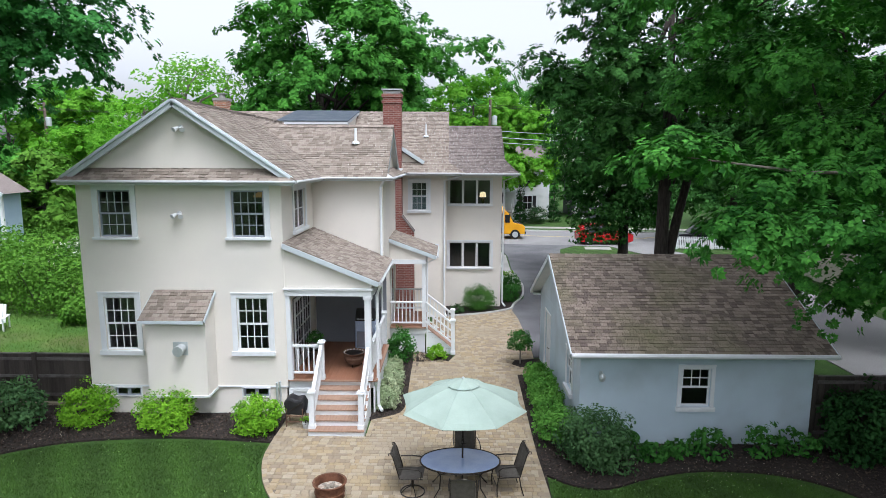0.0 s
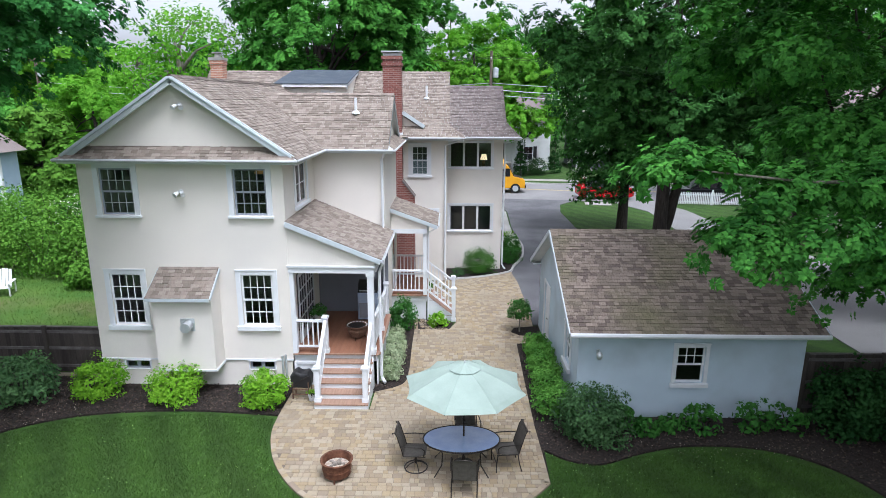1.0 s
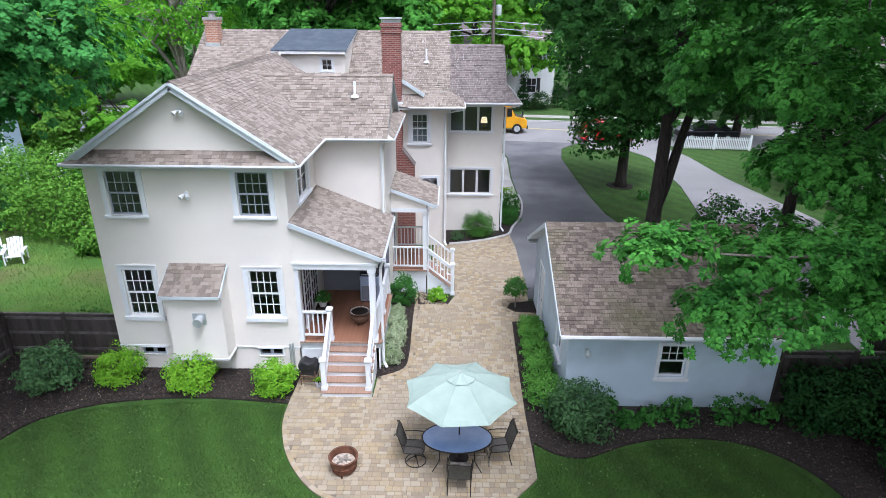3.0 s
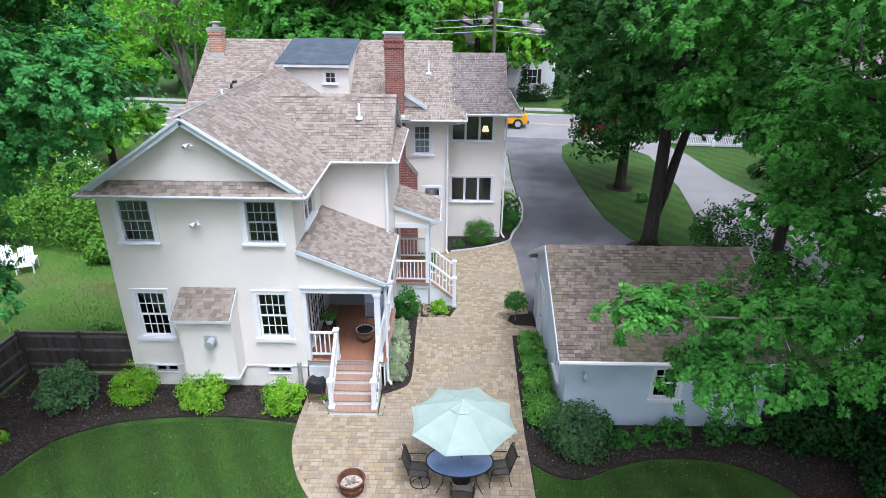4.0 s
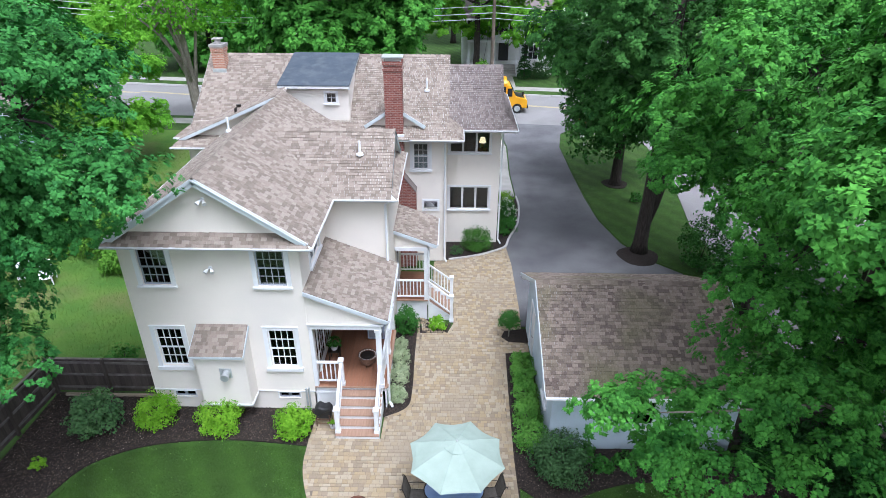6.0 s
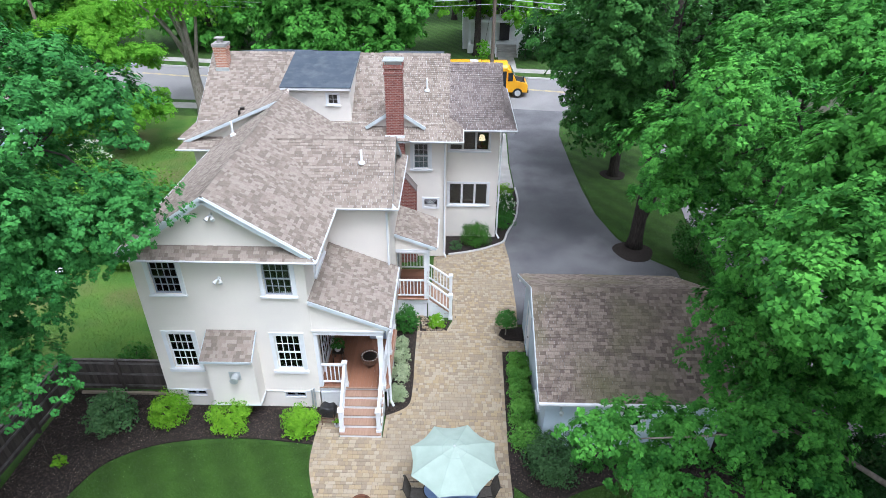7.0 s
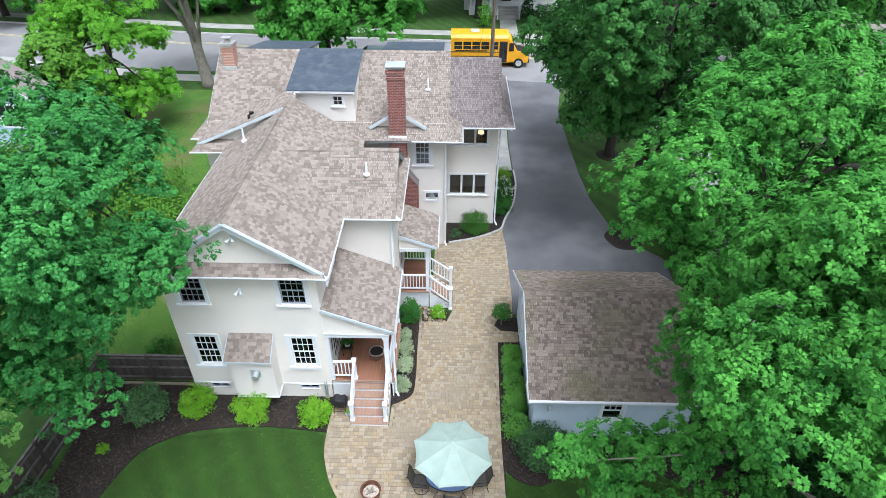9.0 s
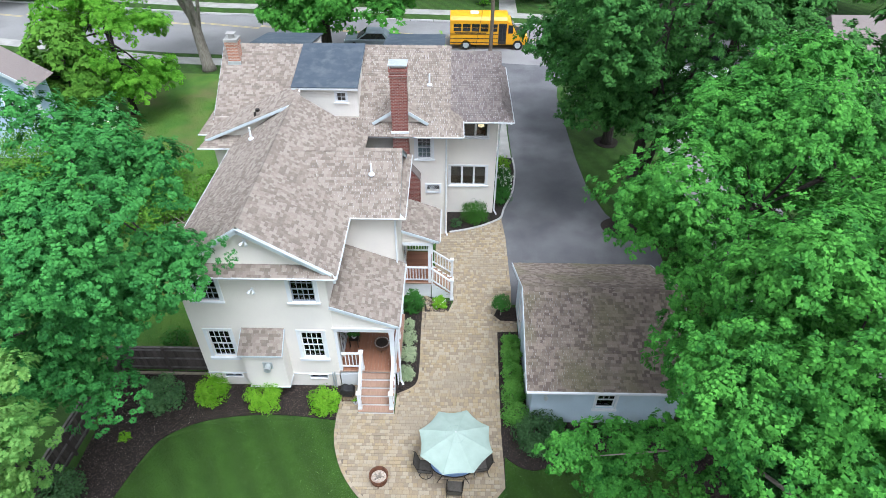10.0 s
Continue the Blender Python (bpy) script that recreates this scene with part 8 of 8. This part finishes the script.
for k in range(3):
    part("step", Build().box(22.2, 28.7 + 0.3 * k, -0.02, 23.6, 29.6, 0.18 * (k + 1)), M["concrete"], nb)
for x in (22.1, 23.7):
    part("stair_rail", Build().prism([(x, 28.7, 0.98), (x, 29.65, 1.66), (x, 29.65, 1.58), (x, 28.7, 0.90)], (0.06, 0, 0)), M["trim"], nb)
    for k in range(6):
        part("baluster", Build().box(x + 0.01, 28.74 + 0.16 * k, 0.15 + 0.10 * k, x + 0.05, 28.78 + 0.16 * k, 0.93 + 0.115 * k), M["trim"], nb)
part("door", Build().box(22.4, 30.94, 0.72, 23.3, 30.975, 2.75), M["trim"], nb, "white side door")
part("porch_roof", Build().prism([(21.8, 29.4, 3.0), (24.2, 29.4, 3.0), (24.2, 30.97, 3.55), (21.8, 30.97, 3.55)], (0, 0, 0.09)), M["shingle_grey"], nb)
for x in (21.9, 24.0):
    part("porch_post", Build().box(x, 29.62, 0.72, x + 0.1, 29.72, 3.05), M["trim"], nb)


def picket_fence(x0, y0, x1, y1, label):
    f = thing("picket_fence", (x0, y0, 0), label, "fence")
    p, q = Vector((x0, y0, 0)), Vector((x1, y1, 0))
    n = int((q - p).length / 0.13)
    for k in range(n + 1):
        c = p.lerp(q, k / n)
        part("picket", Build().box(c.x - 0.035, c.y - 0.01, 0.06, c.x + 0.035, c.y + 0.01, 1.0), M["trim"], f)
    for z in (0.25, 0.8):
        board((x0, y0 + 0.03, z), (x1, y1 + 0.03, z), 0.08, 0.03, parent=f, name="rail")
    for k in range(3):
        c = p.lerp(q, k / 2)
        part("post", Build().box(c.x - 0.06, c.y - 0.02, 0, c.x + 0.06, c.y + 0.1, 1.2), M["trim"], f)


picket_fence(18.2, 46.6, 23.5, 46.2, "white picket fence along the neighbouring drive")


def arborvitae(x, y, h, r, seed, label):
    rng = np.random.default_rng(seed)
    t = thing("arborvitae", (x, y, 0), label, "tree", "columnar evergreens across the street")
    crown(rng, "foliage", [(x, y, h * (0.1 + 0.16 * k), r * (1 - 0.13 * k), r * (1 - 0.13 * k), h * 0.16) for k in range(6)], 170, 22, 0.22, 0.14, L_CEDAR, t, hollow=0.7, up=0.2, zmin=0.05)
    part("trunk", Build().tube([(x, y, -0.05), (x, y, h * 0.8)], [0.08, 0.03], 7), M["bark"], t)


arborvitae(8.1, 65.8, 4.4, 0.75, 201, "dark columnar evergreen beside the far steps")
arborvitae(12.1, 67.4, 4.6, 0.75, 202, "dark columnar evergreen by the far drive")
shrub(10.0, 66.2, 1.3, 1.9, L_RHODO, "round rhododendron with pale blossom across the street", size=0.15, n=200, per=18, seed=205, flower=(L_WHITE, 60, 0.12))
shrub(3.6, 64.4, 0.8, 2.4, L_LIGHT, "yellow-green upright shrub at the front lawn", size=0.16, n=110, per=16, seed=206)
shrub(-0.6, 47.3, 0.55, 3.4, L_LIME, "slender yellow-green conifer by the street", size=0.14, n=150, per=18, seed=207)
shrub(-22.6, 35.4, 1.2, 2.2, L_SHRUB, "shrub covered in white blossom beside the blue house", size=0.14, n=140, per=16, seed=208, flower=(L_WHITE, 160, 0.13))
shrub(11.4, 33.2, 0.4, 0.6, L_SHRUB, "small shrub in the grass strip", size=0.1, n=60, per=12, seed=209)
for i, (x, y, r) in enumerate(((9.75, 26.3, 1.0), (10.85, 35.9, 0.8))):
    sheet("tree_ring", [(x + r * (1 + 0.08 * math.sin(3 * a)) * math.cos(a), y + r * math.sin(a)) for a in [2 * math.pi * k / 24 for k in range(24)]], 0.006, M["mulch"], "dark mulch ring round a tree trunk", "mulch bed")

# lamps and rooms behind the panes
def table_lamp(x, y, z, label):
    l_ = thing("table_lamp", (x, y, z), label, "lamp")
    part("base", Build().lathe([(0.09, 0.0), (0.05, 0.05), (0.08, 0.2), (0.02, 0.34)], (x, y, z), 12), M["wicker"], l_)
    part("shade", Build().lathe([(0.17, 0.34), (0.11, 0.58)], (x, y, z), 14), glow_mat("lit_shade", (1.0, 0.72, 0.38), 1.6), l_, "glowing cream lampshade")


ltab = thing("lamp_table", (1.9, 28.25, 3.8), "small dark table behind the upper sunroom window", "table")
part("top", Build().box(1.65, 28.05, 4.78, 2.15, 28.45, 4.82), M["wicker"], ltab)
for x in (1.68, 2.08):
    for y in (28.08, 28.38):
        part("leg", Build().box(x, y, 3.8, x + 0.04, y + 0.04, 4.78), M["wicker"], ltab)
table_lamp(1.9, 28.25, 4.82, "lit table lamp behind the sunroom window")
cl = thing("pendant_lamp", (-4.95, 16.4, 5.95), "amber glass pendant lamp hanging inside the upper window", "lamp")
part("cord", Build().tube([(-4.95, 16.4, 6.0), (-4.95, 16.4, 6.24)], 0.01, 6), M["metal_dark"], cl)
part("shade", Build().lathe([(0.20, 5.86), (0.17, 5.93), (0.05, 6.0)], (-4.95, 16.4, 0), 16), glow_mat("amber_shade", (0.55, 0.30, 0.10), 0.25), cl)
# ---- loose bits on the ground ----
def scatter(name, poly, n, size, material, label, z, seed, wild=0.35, category="litter", shape=OVAL):
    rng = np.random.default_rng(seed)
    xs, ys = [p[0] for p in poly], [p[1] for p in poly]
    pts = []
    while len(pts) < n:
        x, y = rng.uniform(min(xs), max(xs)), rng.uniform(min(ys), max(ys))
        if inside(poly, x, y):
            pts.append((x, y, z + rng.uniform(0, 0.02)))
    v, f = leaves(rng, np.array(pts), np.tile([0, 0, 1.0], (n, 1)), size, shape, wild)
    ob = tri_mesh(name, v, f, material)
    return tagged(ob, label, category, kind="stuff")


M["chip"] = mat("bark_chip", (0.022, 0.016, 0.013), (0.085, 0.062, 0.048), scale=6, rough=0.95, island=0.9)
scatter("bark_chips", BED_REAR, 9000, 0.07, M["chip"], "dark bark chips strewn over the rear bed", 0.018, 1, 0.5, "mulch")
scatter("bark_chips", BED_GARAGE, 6000, 0.07, M["chip"], "dark bark chips strewn round the garage", 0.018, 2, 0.5, "mulch")
scatter("bark_chips", BED_WALK, 1800, 0.06, M["chip"], "dark bark chips beside the walk", 0.018, 3, 0.5, "mulch")
scatter("fallen_seeds", [(-13.2, 9.0), (-11.7, 9.4), (-10.4, 12.8), (-9.0, 13.6), (-9.2, 15.2), (-13.2, 15.8)], 500, 0.035, M["ash"], "pale fallen maple seeds on the mulch", 0.03, 4, 0.3)
scatter("fallen_seeds", [(2.6, 12.2), (4.5, 12.0), (9.0, 11.6), (9.0, 13.4), (2.6, 13.4)], 200, 0.035, M["ash"], "pale fallen maple seeds under the tree", 0.03, 5, 0.3)
LAWN_L = [(-4.15, 13.5), (-6.3, 13.72), (-9.3, 13.35), (-10.5, 12.65), (-11.3, 10.7), (-11.6, 9.0), (-11.8, 6.0), (-1.0, 6.0), (-0.5, 9.6), (-1.47, 9.78), (-2.5, 10.15), (-3.2, 10.8), (-3.7, 11.6), (-4.05, 12.5)]
LAWN_R = [(1.2, 9.8), (2.1, 10.35), (2.5, 10.9), (2.55, 12.0), (3.0, 11.68), (3.7, 11.55), (4.8, 12.0), (6.0, 12.3), (7.6, 12.18), (8.6, 11.5), (9.2, 10.3), (9.5, 8.0), (9.0, 6.0), (1.0, 6.0)]


M["tuft"] = mat("grass_tuft", (0.050, 0.125, 0.010), (0.105, 0.178, 0.023), scale=0.5, rough=0.6, island=0.4)


def grass(poly, n, seed, label, k_=1.0, blade=None):
    rng = np.random.default_rng(seed)
    xs, ys = np.array([p[0] for p in poly]), np.array([p[1] for p in poly])
    x, y = rng.uniform(xs.min(), xs.max(), n * 2), rng.uniform(ys.min(), ys.max(), n * 2)
    ok = np.array([inside(poly, a, b) for a, b in zip(x, y)])
    x, y = x[ok][:n], y[ok][:n]
    k = len(x)
    a = rng.uniform(0, 6.28, k)
    h, w = rng.uniform(0.03, 0.07, k) * k_, 0.009 * k_
    lx, ly = rng.normal(0, 0.022 * k_, k), rng.normal(0, 0.022 * k_, k)
    v = np.stack([np.stack([x - w * np.cos(a), y - w * np.sin(a), np.full(k, -0.036)], 1), np.stack([x + w * np.cos(a), y + w * np.sin(a), np.full(k, -0.036)], 1), np.stack([x + lx, y + ly, -0.036 + h], 1)], 1).reshape(-1, 3)
    tagged(tri_mesh("grass", v, np.arange(k * 3).reshape(-1, 3), blade or M["blade"]), label, "grass", kind="stuff")


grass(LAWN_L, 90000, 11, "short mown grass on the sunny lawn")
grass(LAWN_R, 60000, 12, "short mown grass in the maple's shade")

grass([(-9.6, 16.2), (-13.2, 16.2), (-24, 14.5), (-27, 24), (-24, 36), (-20, 42), (-11.8, 42), (-11.6, 33.0), (-10.9, 24.5), (-9.6, 24.0)], 45000, 13, "rough tufted grass on the side lawn", 1.7, M["tuft"])

# ---- pavers ----
patio = thing("patio", (0, 14, 0), "patio and walk of tan and grey mixed concrete pavers", "patio", kind="structure")
rp = random.Random(21)
SIZES = ((0.14, 0.14), (0.21, 0.14), (0.21, 0.21), (0.28, 0.21))
paver_mesh = {}


def paver_data(w, h):
    key = (round(w, 3), round(h, 3))
    if key not in paver_mesh:
        a, b_, c, e = w / 2 - 0.004, h / 2 - 0.004, 0.008, 0.0
        me = bpy.data.meshes.new("paver")
        me.from_pydata([(-a, -b_, -0.03), (a, -b_, -0.03), (a, b_, -0.03), (-a, b_, -0.03), (-a, -b_, 0.006), (a, -b_, 0.006), (a, b_, 0.006), (-a, b_, 0.006),
                        (-a + c, -b_ + c, 0.012), (a - c, -b_ + c, 0.012), (a - c, b_ - c, 0.012), (-a + c, b_ - c, 0.012)], [],
                       [(0, 1, 5, 4), (1, 2, 6, 5), (2, 3, 7, 6), (3, 0, 4, 7), (4, 5, 9, 8), (5, 6, 10, 9), (6, 7, 11, 10), (7, 4, 8, 11), (8, 9, 10, 11)])
        me.materials.append(M["paver_one"])
        paver_mesh[key] = me
    return paver_mesh[key]


rest, single = Build(), 0
y = 9.7
rowi = 0
while y < 27.2:
    hrow = 0.165 if rowi % 3 != 1 else 0.11
    x = -4.2 - rp.random() * 0.2
    while x < 3.6:
        w = rp.choice((0.11, 0.165, 0.165, 0.22))
        cx, cy = x + w / 2, y + hrow / 2
        if all(inside(PATIO, cx + sx * (w / 2 - 0.015), cy + sy * (hrow / 2 - 0.015)) for sx in (-1, 1) for sy in (-1, 1)) and not (-3.24 < cx < -1.80 and cy > 13.9 and cy < 15.3):
            me = paver_data(w, hrow)
            dz, tilt = rp.uniform(-0.002, 0.003), rp.uniform(-0.6, 0.6)
            if -0.9 < cx < 2.2 and 10.0 < cy < 12.6 and single < 300:
                ob = new("paver", me)
                ob.parent = patio
                ob.matrix_parent_inverse = patio.matrix_basis.inverted()
                ob.matrix_basis = pose(cx, cy, dz, tilt, 0, 0)
                single += 1
            else:
                rest.add([(cx + p.co.x, cy + p.co.y, dz + p.co.z + math.tan(radians(tilt)) * p.co.y) for p in me.vertices], [tuple(f.vertices) for f in me.polygons])
        x += w
    y += hrow
    rowi += 1
# border course along the outline
pl = smooth_line(PATIO, 1, True)
for i in range(len(PATIO)):
    a, b_ = Vector((*PATIO[i], 0)), Vector((*PATIO[(i + 1) % len(PATIO)], 0))
    L_ = (b_ - a).length
    n = max(1, round(L_ / 0.16))
    d = (b_ - a).normalized() if L_ > 0 else Vector((1, 0, 0))
    s = Vector((-d.y, d.x, 0))
    if not inside(PATIO, (a + d * L_ / 2 + s * 0.05).x, (a + d * L_ / 2 + s * 0.05).y):
        s = -s
    for k in range(n):
        p = a + d * (L_ * (k + 0.5) / n) + s * 0.062
        hw, hh = L_ / n / 2 - 0.004, 0.058
        q = [p - d * hw - s * hh, p + d * hw - s * hh, p + d * hw + s * hh, p - d * hw + s * hh]
        if (q[1] - q[0]).cross(q[2] - q[1]).z < 0:
            q = q[::-1]
        z0, z1 = Vector((0, 0, -0.03)), Vector((0, 0, 0.0135))
        rest.add([c + z0 for c in q] + [c + z1 for c in q], [(4, 5, 6, 7), (0, 1, 5, 4), (1, 2, 6, 5), (2, 3, 7, 6), (3, 0, 4, 7)])
part("pavers", rest, M["paver"], patio, kind="stuff")
